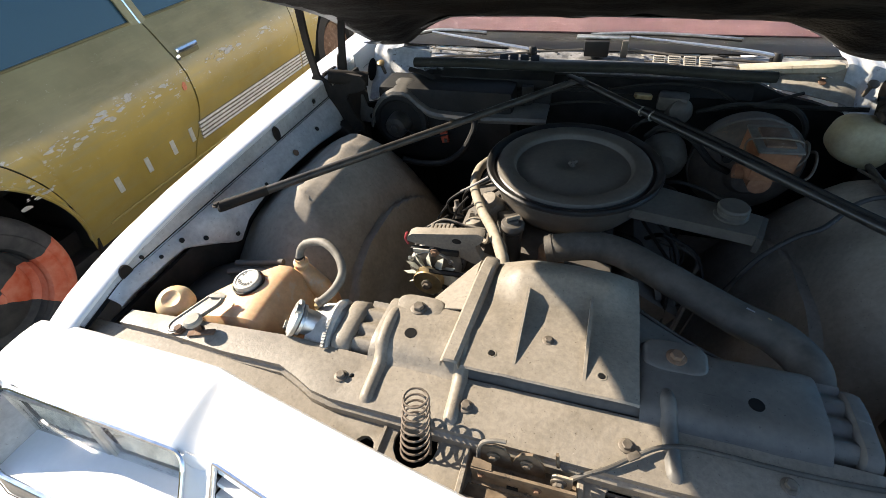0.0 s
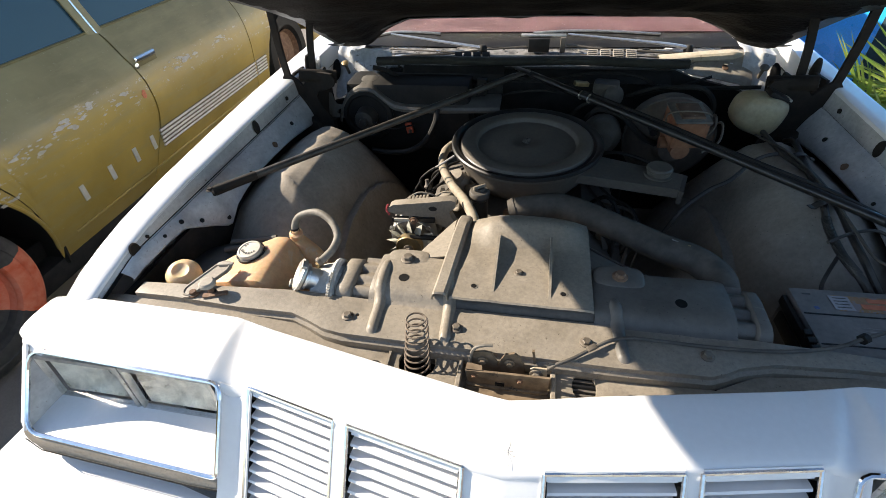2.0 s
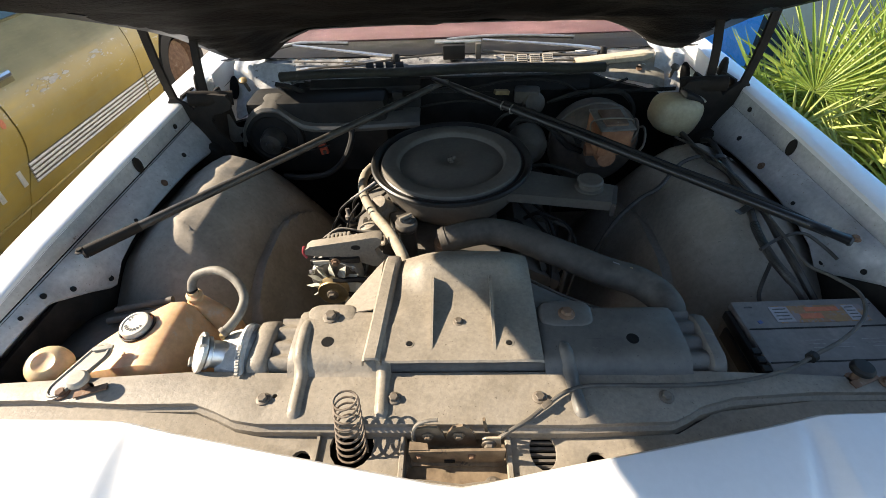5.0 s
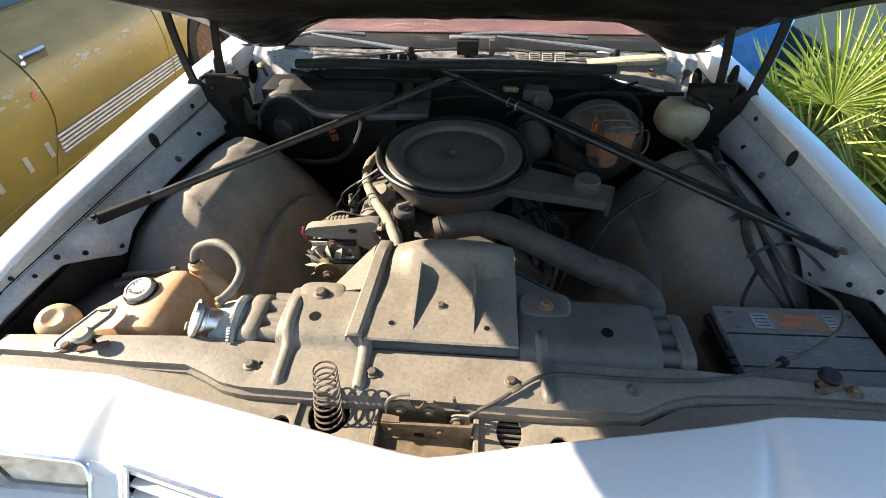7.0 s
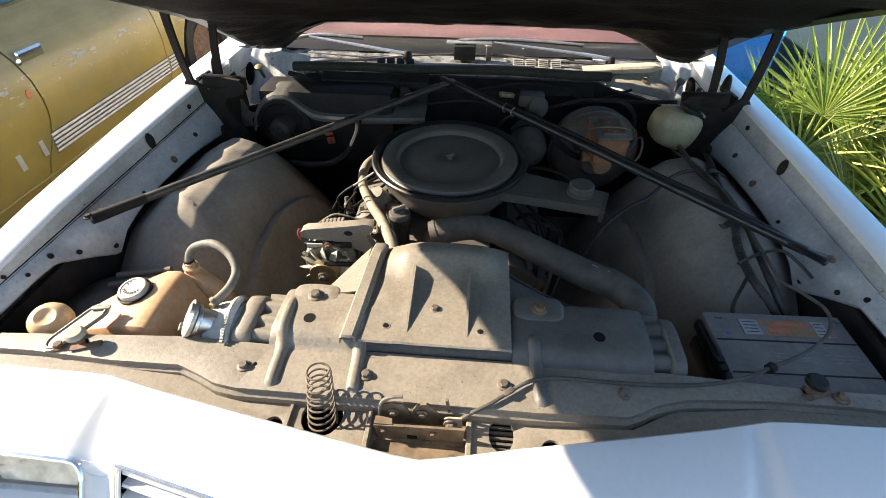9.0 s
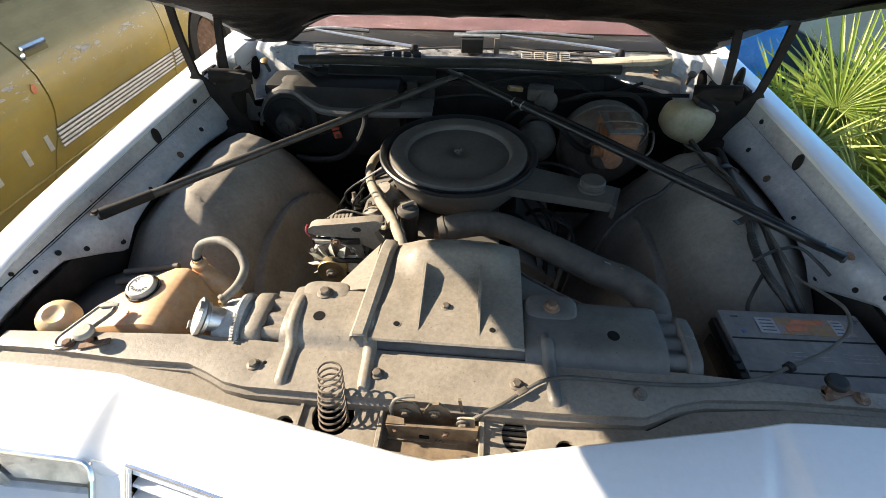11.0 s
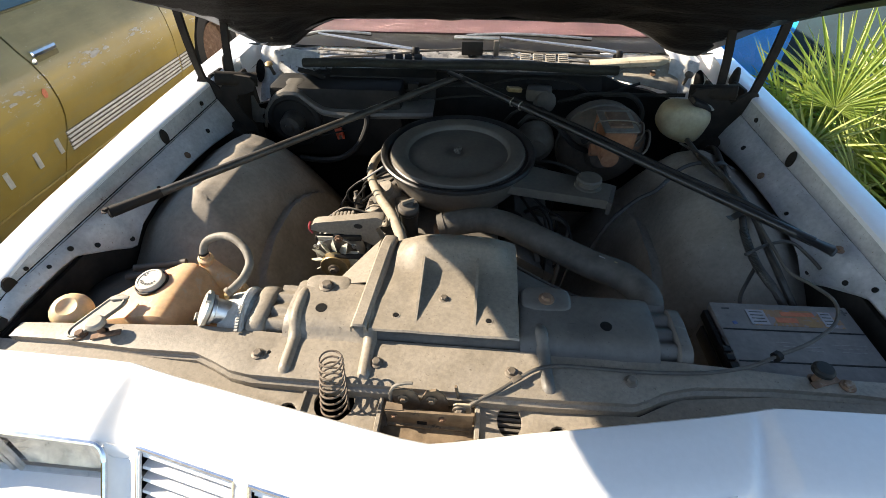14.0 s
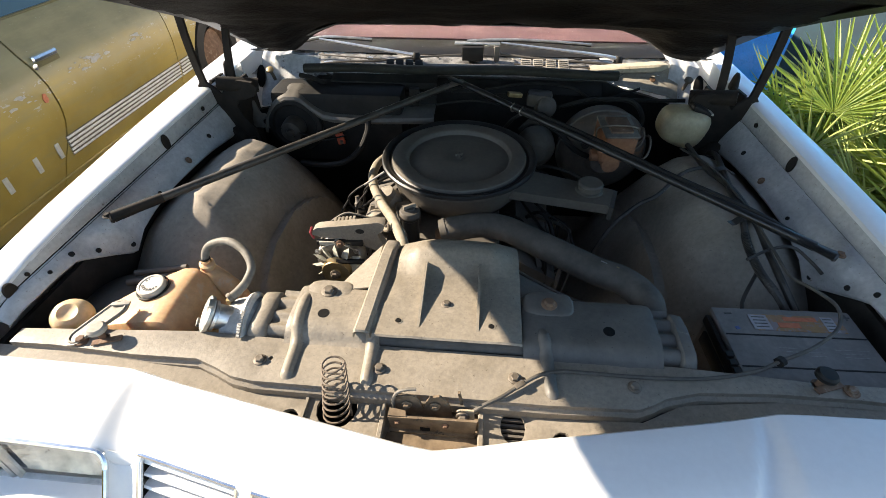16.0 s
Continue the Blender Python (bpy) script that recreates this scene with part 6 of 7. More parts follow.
# ---- heater box and blower ----
hb = thing("heater_case", "dusty black heater case on the firewall", "heater case")
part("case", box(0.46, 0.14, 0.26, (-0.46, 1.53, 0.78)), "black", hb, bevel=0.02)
SHELF_X = (-0.722, -0.710, -0.692, -0.664, -0.628, -0.592, -0.574, -0.540, -0.507, -0.47, -0.40, -0.317, -0.22, -0.10)
SHELF_Z = (0.78, 0.822, 0.852, 0.882, 0.898, 0.899, 0.892, 0.860, 0.838, 0.831, 0.829, 0.830, 0.834, 0.838)
rows, wall = [], []
for x in np.linspace(-0.722, -0.12, 70):
    z = table(SHELF_X, SHELF_Z, x)
    rows.append([(x, 1.447, z - 0.016), (x, 1.443, z - 0.006), (x, 1.446, z), (x, 1.47, z + 0.006), (x, 1.505, z + 0.012), (x, 1.53, z + 0.012)])
    if x > -0.50:
        wall.append([(x, 1.525, z - 0.01), (x, 1.545, lerp(z, 0.915, 0.4)), (x, 1.565, lerp(z, 0.92, 0.9)), (x, 1.60, 0.926)])
part("case_shelf", loft(rows, 0.004), "dust_mid", hb, "dusty shelf swept over the blower")
part("case_wall", loft(wall, 0.004), "grime_shade", hb)
rows = [[(x, 1.548, z - 0.004), (x, 1.540, z + 0.003), (x, 1.550, z + 0.008)] for x in np.linspace(-0.60, -0.20, 30) for z in (table((-0.60, -0.55, -0.50, -0.45, -0.20), (0.935, 0.925, 0.895, 0.880, 0.884), x),)]
part("case_lip", loft(rows, 0.003), "grime_shade", hb)
part("lip_screw", lathe([(0.006, 0), (0.006, 0.003), (0, 0.004)], 10, pose(-0.546, 1.535, 0.900, 60, 0, 0)), "zinc", hb)
bl = thing("blower_motor", "black heater blower motor on a round plate", "motor", (-0.612, 1.445, 0.795))
part("plate", lathe([(0.094, -0.02), (0.098, -0.005), (0.094, 0.004), (0.080, 0.006), (0.074, 0.0), (0, 0.0)], 36, ax), "black", bl)
part("motor", lathe([(0.040, 0.0), (0.038, 0.040), (0.034, 0.050), (0.016, 0.052), (0.012, 0.062), (0, 0.062)], 28, ax), "rod_dusty", bl)
part("wire", cord([(0.03, -0.05, 0.0), (0.10, -0.04, -0.03), (0.18, 0.0, -0.03)], 0.003, 5), "black", bl)
rt = thing("resistor_plug", "red plastic connector on the heater case", "connector")
part("body", box(0.026, 0.012, 0.040, (-0.456, 1.445, 0.752), (0, -10, 0)), "red_plug", rt, bevel=0.002)
part("contact", box(0.010, 0.006, 0.012, (-0.452, 1.437, 0.742)), "zinc", rt)
hh = thing("heater_hose", "dusty black heater hose", "hose")
part("hose", cord([(-0.34, 1.42, 0.84), (-0.345, 1.40, 0.80), (-0.37, 1.36, 0.755), (-0.42, 1.33, 0.725), (-0.50, 1.34, 0.705), (-0.58, 1.36, 0.70)], 0.010, 7), "black", hh)
seal = thing("cowl_seal", "black rubber cowl seal along the firewall top", "seal")
part("strip", tube(spline([(x, 1.612 + 0.01 * math.cos(4 * x), 0.941 + 0.003 * math.sin(11 * x)) for x in np.linspace(-0.60, 0.50, 16)], 3), 0.021, 12, squash=0.75), "seal_rubber", seal)
part("upper_flange", loft([[(x, 1.575, 0.880), (x, 1.590, 0.905), (x, 1.605, 0.915)] for x in np.linspace(-0.54, 0.45, 12)], 0.003), "black", seal)
for pts, r in (([(-0.52, 1.60, 0.925), (-0.40, 1.56, 0.895), (-0.25, 1.54, 0.885), (-0.10, 1.55, 0.90), (0.02, 1.56, 0.905)], 0.004), ([(0.05, 1.56, 0.90), (0.2, 1.585, 0.915), (0.34, 1.585, 0.905), (0.42, 1.56, 0.87)], 0.005),
               ([(0.58, 1.60, 0.90), (0.50, 1.58, 0.88), (0.40, 1.56, 0.86), (0.25, 1.55, 0.84)], 0.005), ([(0.30, 1.50, 0.87), (0.40, 1.50, 0.90), (0.50, 1.50, 0.90), (0.60, 1.48, 0.91), (0.68, 1.45, 0.925)], 0.006),
               ([(-0.16, 1.55, 0.82), (-0.10, 1.52, 0.86), (0.02, 1.53, 0.87), (0.10, 1.55, 0.85)], 0.004), ([(-0.20, 1.58, 0.79), (-0.28, 1.52, 0.80), (-0.25, 1.50, 0.84), (-0.18, 1.52, 0.85)], 0.0035),
               ([(0.44, 1.50, 0.90), (0.52, 1.47, 0.91), (0.56, 1.44, 0.87), (0.55, 1.42, 0.80)], 0.008), ([(0.12, 1.47, 0.80), (0.16, 1.44, 0.86), (0.24, 1.44, 0.87), (0.28, 1.45, 0.82)], 0.006)):
    w = thing("firewall_wire", "dusty black wiring and vacuum hose on the firewall", "cable", group="firewall wiring")
    part("wire", cord(pts, r, 6), "grime_shade", w)
rl = thing("relay", "small grey relay on the firewall", "relay")
part("body", box(0.035, 0.02, 0.055, (-0.193, 1.520, 0.885)), "grime_shade", rl, bevel=0.003)
part("tab", box(0.024, 0.012, 0.02, (-0.193, 1.52, 0.848)), "grime_shade", rl)

# ---- wipers and cowl clutter ----
for s, arm, blade in ((-1, [(-0.222, 1.785, 0.934), (-0.31, 1.79, 0.945), (-0.45, 1.80, 0.962), (-0.60, 1.81, 0.980)], [(-0.75, 1.805, 0.958), (-0.67, 1.81, 0.972), (-0.585, 1.815, 0.986), (-0.49, 1.825, 0.982), (-0.40, 1.835, 0.974)]),
                      (1, [(0.535, 1.785, 0.937), (0.46, 1.79, 0.948), (0.30, 1.80, 0.962), (0.10, 1.81, 0.978)], [(-0.03, 1.82, 0.980), (0.11, 1.825, 0.986), (0.28, 1.835, 0.980), (0.44, 1.845, 0.968)])):
    wp = thing("wiper", "sun-bleached windscreen wiper arm and blade", "wiper", group="wipers")
    part("arm", tube(spline(arm, 5), [lerp(0.0125, 0.006, k / 15) for k in range(16)], 8, squash=0.6), "alu_bright", wp, "bare bright wiper arm")
    part("blade", tube(spline(blade, 4), 0.0045, 6), "alu", wp)
    part("rubber", tube(spline([(p[0], p[1] + 0.006, p[2] - 0.008) for p in blade], 4), 0.003, 5), "black", wp)
    part("pivot", lathe([(0.018, -0.02), (0.016, 0.004), (0.010, 0.012), (0, 0.013)], 14, pose(*arm[0])), "black", wp)
for pts, r in (([(-0.62, 1.70, 0.915), (-0.50, 1.72, 0.925), (-0.36, 1.74, 0.925), (-0.20, 1.78, 0.93), (-0.05, 1.80, 0.935)], 0.004), ([(0.10, 1.79, 0.945), (0.25, 1.77, 0.935), (0.42, 1.76, 0.93), (0.55, 1.75, 0.925)], 0.005), ([(-0.60, 1.78, 0.93), (-0.45, 1.76, 0.93), (-0.3, 1.75, 0.925)], 0.003), ([(0.15, 1.74, 0.925), (0.3, 1.735, 0.925), (0.5, 1.72, 0.92), (0.62, 1.70, 0.92)], 0.003)):
    ln = thing("wiper_linkage", "dirty grey wiper linkage rod", "rod", group="wiper linkage")
    part("rod", cord(pts, r, 5, 6), "dust_dark", ln)
cl = thing("cowl_grille", "weathered slotted air intake grille", "vent")
for x0 in (-0.30, -0.265, -0.23, -0.195):
    part("slot_frame", box(0.028, 0.030, 0.006, (x0, 1.668, 0.944), (28, 0, 8)), "black", cl, bevel=0.001)
for x0 in (0.19, 0.235, 0.28, 0.325):
    part("slot_frame", box(0.036, 0.07, 0.006, (x0, 1.70, 0.936), (14, 0, -4)), "cap_dusty", cl, bevel=0.001)
    for i in range(5):
        part("slot", box(0.030, 0.004, 0.003, (x0, 1.678 + 0.011 * i, 0.9345 + 0.0027 * i), (14, 0, -4)), "print_grey", cl)
part("mesh", box(0.40, 0.016, 0.006, (0.02, 1.672, 0.938), (20, 0, 0)), "print_pale", cl, bevel=0.001)
bxx = thing("cowl_box", "black plastic wiper linkage box on the cowl", "box")
part("box", box(0.08, 0.05, 0.05, (-0.005, 1.80, 0.945)), "black", bxx, bevel=0.004)
part("lid", box(0.17, 0.03, 0.006, (0.01, 1.81, 0.975)), "alu", bxx, bevel=0.002)
part("post", box(0.02, 0.04, 0.055, (0.085, 1.80, 0.945)), "dust_dark", bxx, bevel=0.004)
random.seed(4)
for i in range(46):
    x = random.uniform(-0.66, 0.66)
    db = thing("leaf_litter", "dry crumpled leaf and paint flake on the cowl", "debris", group="cowl litter")
    bm = bmesh.new()
    bmesh.ops.create_icosphere(bm, subdivisions=1, radius=random.uniform(0.006, 0.014))
    for v in bm.verts:
        v.co = Vector((v.co.x * random.uniform(0.6, 2.0), v.co.y * random.uniform(0.4, 1.2), v.co.z * 0.22)) + Vector((0, 0, 0.002))
    bmesh.ops.transform(bm, matrix=pose(x, random.uniform(1.66, 1.84), 0.914, 0, 0, random.uniform(0, 180)), verts=bm.verts)
    part("flake", bm, random.choice(("cap_dusty", "cap_dusty", "dust", "black", "alu_bright")), db, smooth=False)
for s in (-1, 1):
    cr = thing("cowl_corner", "dusty white sheet metal corner beside the cowl", "car panel")
    rows = []
    for i in range(17):
        x = lerp(0.695, 0.800, i / 16)
        rows.append([(s * x, table((0, 0.25, 0.6, 1), (1.60, 1.655, 1.705, 1.86), v) + 0.008 * math.sin(9 * x), table((0, 0.25, 0.6, 1), (0.80, 0.855, 0.945, 0.955), v) + 0.020 * noise.noise((x * 22, v * 6, s * 2)) + 0.005 * noise.noise((x * 50, v * 18, s))) for v in np.linspace(0, 1, 13)])
    part("sheet", loft(rows, 0.003), "corner_white", cr)
    part("side_wall", loft([[(s * (0.838 - 0.05 * max(0, 1.69 - y)), y, z + 0.002 * noise.noise((y * 20, z * 20, s))) for z in (0.80, 0.86, 0.92, 0.958)] for y in np.linspace(1.60, 1.92, 12)], 0.003), "white", cr)
    part("bolt_stem", tube([(s * 0.752, 1.672, 0.870), (s * 0.752, 1.648, 0.915)], 0.006, 10), "zinc", cr)
    part("bolt_head", lathe([(0.014, 0), (0.014, 0.006), (0.008, 0.009), (0, 0.009)], 14, pose(s * 0.752, 1.648, 0.914, 24, 0, 0)), "brass" if s < 0 else "zinc", cr)
    part("cavity", lathe([(0, 0.002), (0.020, 0.002), (0.022, 0), (0, -0.002)], 14, pose(s * 0.800, 1.664, 0.885, 58, 0, 0) @ Matrix.Diagonal((0.8, 1.9, 1, 1))), "void", cr)
    fb = thing("fender_bumper", "small black rubber bumper on the fender flange", "bumper", group="fender bumpers")
    part("block", lathe([(0.016, 0), (0.017, 0.010), (0.012, 0.040), (0.007, 0.052), (0, 0.054)], 14, pose(s * 0.842, 1.52, fender_top(1.52) - 0.012, 10, -s * 6, 0) @ Matrix.Diagonal((0.8, 1.2, 1, 1))), "hinge_black", fb)
    tab = thing("mount_tab", "grey steel tab with a round hole beside the hinge", "bracket", group="mount tabs")
    part("tab", plate([(s * 0.765, -0.030), (s * 0.700, -0.034), (s * 0.690, -0.010), (s * 0.700, 0.012), (s * 0.740, 0.020), (s * 0.762, 0.060), (s * 0.775, 0.058)], [(s * 0.722, -0.010, 0.010, 1)], -0.003, 0.003, pose(0, 1.46, 0.812, 62, 0, 0)), "dust_dark", tab)

for x0, x1, y0, y1, z0, z1 in ((-0.722, -0.57, 1.648, 1.705, 0.872, 0.952),):
    cm = thing("crumpled_sheet", "crumpled pale sheet metal at the cowl corner", "car panel")
    part("sheet", loft([[(lerp(x0, x1, i / 16), lerp(y0, y1, j / 10), lerp(z0, z1, j / 10) + 0.010 * noise.noise((i * 0.18 + x0 * 9, j * 0.25, 4)) + 0.004 * noise.noise((i * 0.5, j * 0.5, 9 * x0))) for j in range(11)] for i in range(17)], 0.002), "corner_white", cm)

tri = thing("cowl_gusset", "pale dusty triangular plate beside the cowl", "car panel")
part("plate", loft([[(x, lerp(1.635, 1.715, v), lerp(table((0.50, 0.60, 0.70, 0.73), (0.897, 0.880, 0.858, 0.842), x), table((0.50, 0.73), (0.912, 0.936), x), v) + 0.003 * noise.noise((x * 30, v * 6, 2))) for v in np.linspace(0, 1, 7)] for x in np.linspace(0.50, 0.73, 17)], 0.003), "cap_dusty", tri)
part("hole", lathe([(0, 0.002), (0.010, 0.002), (0.011, 0), (0, -0.001)], 12, pose(0.64, 1.675, 0.905, 30, 8, 0)), "rust", tri)
duct = thing("cowl_duct", "beige dusty plastic duct along the cowl", "duct")
rows = []
for u in np.linspace(0, 1, 15):
    x, g = lerp(0.42, 0.688, u), min(1.0, math.sqrt(max(0.0, 1.02 - u) / 0.12))
    zc, hh2 = lerp(0.922, 0.941, u), lerp(0.009, 0.014, u) * g
    rows.append([(x, 1.705 + 0.02 * a * g, zc + hh2 * b + 0.0012 * noise.noise((x * 40, b, 3))) for a, b in ((1, -1), (-0.7, -1), (-1.0, -0.6), (-1.0, 0.5), (-0.7, 1.0), (0.8, 1.15), (1, 0.8))])
bmd = loft(rows, closed=True)
part("body", bmd, "duct_beige", duct)

# ---- headlamp back and loose bits in the left corner ----
hl = thing("headlamp_bucket", "dark round headlamp bucket seen from behind", "headlamp bucket")
part("bucket", lathe([(0.088, -0.05), (0.088, 0), (0.080, 0.008), (0.05, 0.016), (0.03, 0.018), (0, 0.018)], 28, pose(-0.765, 0.665, 0.755, -14, -8, 0)), "dust_dark", hl)
for i in range(2):
    part("adjuster", tube([(-0.74, 0.66 + 0.03 * i, 0.79), (-0.62, 0.68 + 0.03 * i, 0.80)], 0.008, 10), "dust_dark", hl)

# ---- the green car ----
gc = thing("green_car", "weathered olive sedan with peeling paint and missing trim", "car", (-2.0, 0, 0))


def flank(y, z):
    """How far the green car's side stands out at y, z."""
    return table((0.18, 0.30, 0.45, 0.60, 0.72, 0.80, 0.92, 0.97), (-0.07, -0.02, 0.005, 0.022, 0.015, -0.005, -0.075, -0.115), z) - 0.05 * max(0, (y - 3.4)) ** 2 - 0.03 * max(0, 0.9 - y) ** 2


WH = (0.66, 0.33)


def door_gap(z):
    """How the gap between the doors bends with height."""
    return table((0.2, 0.39, 0.435, 0.54, 0.62, 0.72, 0.83, 0.97), (-0.17, -0.075, -0.036, 0.012, 0.026, 0.026, 0.008, 0.008), z)


def flank_panel(y0, y1, z0, z1, low=None, n=40, k=18, bend0=0.0, bend1=0.0):
    """A piece of the side; low(y) gives its lower edge where a wheel opening cuts it."""
    rows = []
    for i in range(n + 1):
        y = lerp(y0, y1, i / n)
        za = max(z0, low(y)) if low else z0
        row = []
        for j in range(k + 1):
            z = lerp(za, z1, j / k)
            yy = y + door_gap(z) * lerp(bend0, bend1, i / n) ** 3
            row.append((flank(yy, z), yy, z))
        rows.append(row)
    return loft(rows, -0.010)


def arch(cy, cz, ry, rz):
    return lambda y: cz + rz * math.sqrt(max(0, 1 - ((y - cy) / ry) ** 2)) if abs(y - cy) < ry else 0.0


door_cut = arch(0.60, 0.33, 0.505, 0.62)
part("rear_door", flank_panel(0.66, 1.896, 0.20, 0.97, door_cut, 60, bend1=1.0), "olive", gc, "olive rear door with flaking clear coat")
part("front_door", flank_panel(1.906, 2.93, 0.20, 0.97, bend0=1.0), "olive", gc, "olive front door")
part("front_fender", flank_panel(2.938, 4.3, 0.22, 0.95, arch(3.55, 0.33, 0.42, 0.42)), "olive", gc, "olive front fender")
quarter = []
for i in range(81):
    y = lerp(-0.9, 1.082, i / 80)
    za = max(0.25, arch(WH[0], WH[1], 0.44, 0.44)(y))
    zb = min(0.97, door_cut(y) - 0.010) if y > 0.66 else 0.97
    if zb > za:
        quarter.append([(flank(y, lerp(za, zb, j / 10)) - 0.002, y, lerp(za, zb, j / 10)) for j in range(11)])
part("quarter_panel", loft(quarter, -0.010), "olive", gc, "olive rear quarter panel")
part("arch_lip", tube([(flank(WH[0] + 0.44 * math.cos(a), 0.33 + 0.44 * math.sin(a)) - 0.004, WH[0] + 0.44 * math.cos(a), 0.33 + 0.44 * math.sin(a)) for a in np.linspace(-0.1, math.pi + 0.1, 30)], 0.009, 8), "olive", gc, "rolled wheel arch lip")
part("sill", box(0.10, 2.2, 0.10, (-0.105, 2.0, 0.17)), "black", gc, bevel=0.02)
part("under", box(1.6, 4.9, 0.10, (-0.95, 1.5, 0.25)), "black", gc)
part("far_side", box(0.05, 5.0, 0.70, (-1.80, 1.6, 0.60)), "olive", gc, bevel=0.02)
part("wheel_well", loft([[(x, WH[0] + 0.46 * math.cos(a), 0.33 + 0.46 * math.sin(a)) for a in np.linspace(-0.3, math.pi + 0.3, 18)] for x in (-0.03, -0.45)], 0.01), "black", gc)
part("well_back", box(0.02, 1.1, 0.9, (-0.45, WH[0], 0.55)), "black", gc)
part("hood_top", loft([[(x, y, 0.95 + 0.03 * math.cos(1.8 * (x + 0.95))) for x in np.linspace(-1.8, -0.09, 9)] for y in (2.95, 3.4, 4.0, 4.5)], 0.01), "olive", gc)
part("front_closure", box(1.7, 0.05, 0.6, (-0.95, 4.4, 0.6)), "olive", gc)
part("tail", loft([[(x, y, z) for x in (-1.8, -0.9, -0.1)] for y, z in ((0.6, 0.99), (0.0, 0.97), (-1.0, 0.95))], 0.01), "olive", gc)
part("tail_panel", loft([[(x, -0.9 - 0.05 * k, z) for x in np.linspace(-1.80, -0.05, 7)] for z, k in ((0.25, 0), (0.5, 1), (0.8, 1), (0.97, 0))], 0.02), "olive", gc, "olive rear panel")
# greenhouse
def pane(y0, y1, z0, z1, lean=0.30):
    return loft([[(-0.125 - lean * (z - 0.97), y, z) for y in np.linspace(lerp(y0, y0 + 0.06, (z - 0.97) / 0.4), y1, 5)] for z in np.linspace(z0, z1, 4)], 0.004)


part("rear_side_window", pane(0.95, 1.86, 0.955, 1.36), "tint", gc, "dark blue-tinted dusty rear side window")
part("front_side_window", pane(1.93, 2.95, 0.955, 1.36), "tint", gc, "dark tinted front side window")
part("b_pillar", loft([[(-0.112 - 0.30 * (z - 0.97), 1.855 - 0.10 * (z - 0.97), z), (-0.108 - 0.30 * (z - 0.97), 1.90 - 0.10 * (z - 0.97), z), (-0.112 - 0.30 * (z - 0.97), 1.945 - 0.1 * (z - 0.97), z)] for z in np.linspace(0.955, 1.37, 5)], 0.01), "olive", gc)
part("pillar_trim", tube([(-0.108, 1.90, 0.96), (-0.225, 1.86, 1.36)], 0.007, 6), "chrome", gc)
part("belt_trim", tube([(flank(y, 0.97) - 0.004, y, 0.972) for y in np.linspace(0.95, 2.95, 12)], 0.007, 6), "olive_dark", gc)
part("roof", loft([[(x, y, z + 0.05 * math.sin(math.pi * (x + 1.65) / 1.4)) for x in np.linspace(-1.65, -0.25, 9)] for y, z in ((0.7, 1.33), (1.2, 1.38), (2.2, 1.38), (2.6, 1.34))], 0.02), "olive", gc)
part("windscreen", loft([[(x, 2.6 + 0.45 * t, 1.35 - 0.38 * t) for x in np.linspace(-1.65, -0.25, 7)] for t in np.linspace(0, 1, 4)], 0.004), "tint", gc)
part("interior", box(1.3, 2.0, 0.5, (-0.95, 1.7, 0.75)), "black", gc, bevel=0.05)
# handles, lock, mouldings, badges
for y, z, w in ((0.98, 0.850, 0.15), (2.02, 0.818, 0.15)):
    hnd = new("door_handle")
    hnd.parent = gc
    hnd["label"] = "chrome flap door handle"
    part("flap", loft([[(flank(y, z) + d * k, y + w * u, z + e) for d, e in ((0.000, 0.014), (0.012, 0.012), (0.018, 0.002), (0.016, -0.009), (0.006, -0.013))] for u, k in ((-0.5, 0.5), (-0.46, 0.9), (-0.3, 1), (0.3, 1), (0.46, 0.9), (0.5, 0.5))], 0.002), "chrome", hnd)
    part("cup", box(0.006, w * 0.9, 0.022, (flank(y, z - 0.02) + 0.001, y, z - 0.024)), "olive_dark", hnd, bevel=0.002)
part("door_lock", lathe([(0.014, 0), (0.014, 0.004), (0.008, 0.006), (0, 0.006)], 16, pose(flank(1.925, 0.79), 1.935, 0.793, 0, 90, 0)), "chrome", gc, "chrome lock barrel")
random.seed(21)
for cy, cz, n, sy in ((1.45, 0.722, 22, 0.06), (1.56, 0.735, 12, 0.05), (1.20, 0.70, 16, 0.07), (2.22, 0.722, 34, 0.08), (2.66, 0.72, 14, 0.04), (1.02, 0.60, 14, 0.05), (1.72, 0.70, 10, 0.06)):
    for i in range(n):
        y, z, r = cy + random.gauss(0, sy), cz + random.gauss(0, 0.013), random.choice((0.003, 0.004, 0.005, 0.007, 0.013))
        flake = [(y + r * random.uniform(0.6, 1.5) * math.cos(a) * 1.7, z + r * random.uniform(0.3, 0.8) * math.sin(a)) for a in np.linspace(0, 2 * math.pi, 9)[:-1]]
        bmf = slab(flake, 0, 0.0012, Matrix(((0, 0, 1, 0), (1, 0, 0, 0), (0, 1, 0, 0), (0, 0, 0, 1))))
        for v in bmf.verts:
            v.co.x += flank(v.co.y, v.co.z) + 0.0006
        part("paint_flake", bmf, "peeled", gc, "bare peeled patch in the paint", smooth=False)
part("rust_chip", slab([(1.862, 0.655), (1.878, 0.650), (1.889, 0.664), (1.886, 0.690), (1.872, 0.694), (1.860, 0.676)], 0.021, 0.0225, Matrix(((0, 0, 1, 0), (1, 0, 0, 0), (0, 1, 0, 0), (0, 0, 0, 1)))), "chip", gc, "orange-red primer chip")
part("crease_strip", tube([(flank(y, 0.30) + 0.002, y, 0.30) for y in np.linspace(1.2, 2.9, 8)], 0.005, 6), "olive", gc)
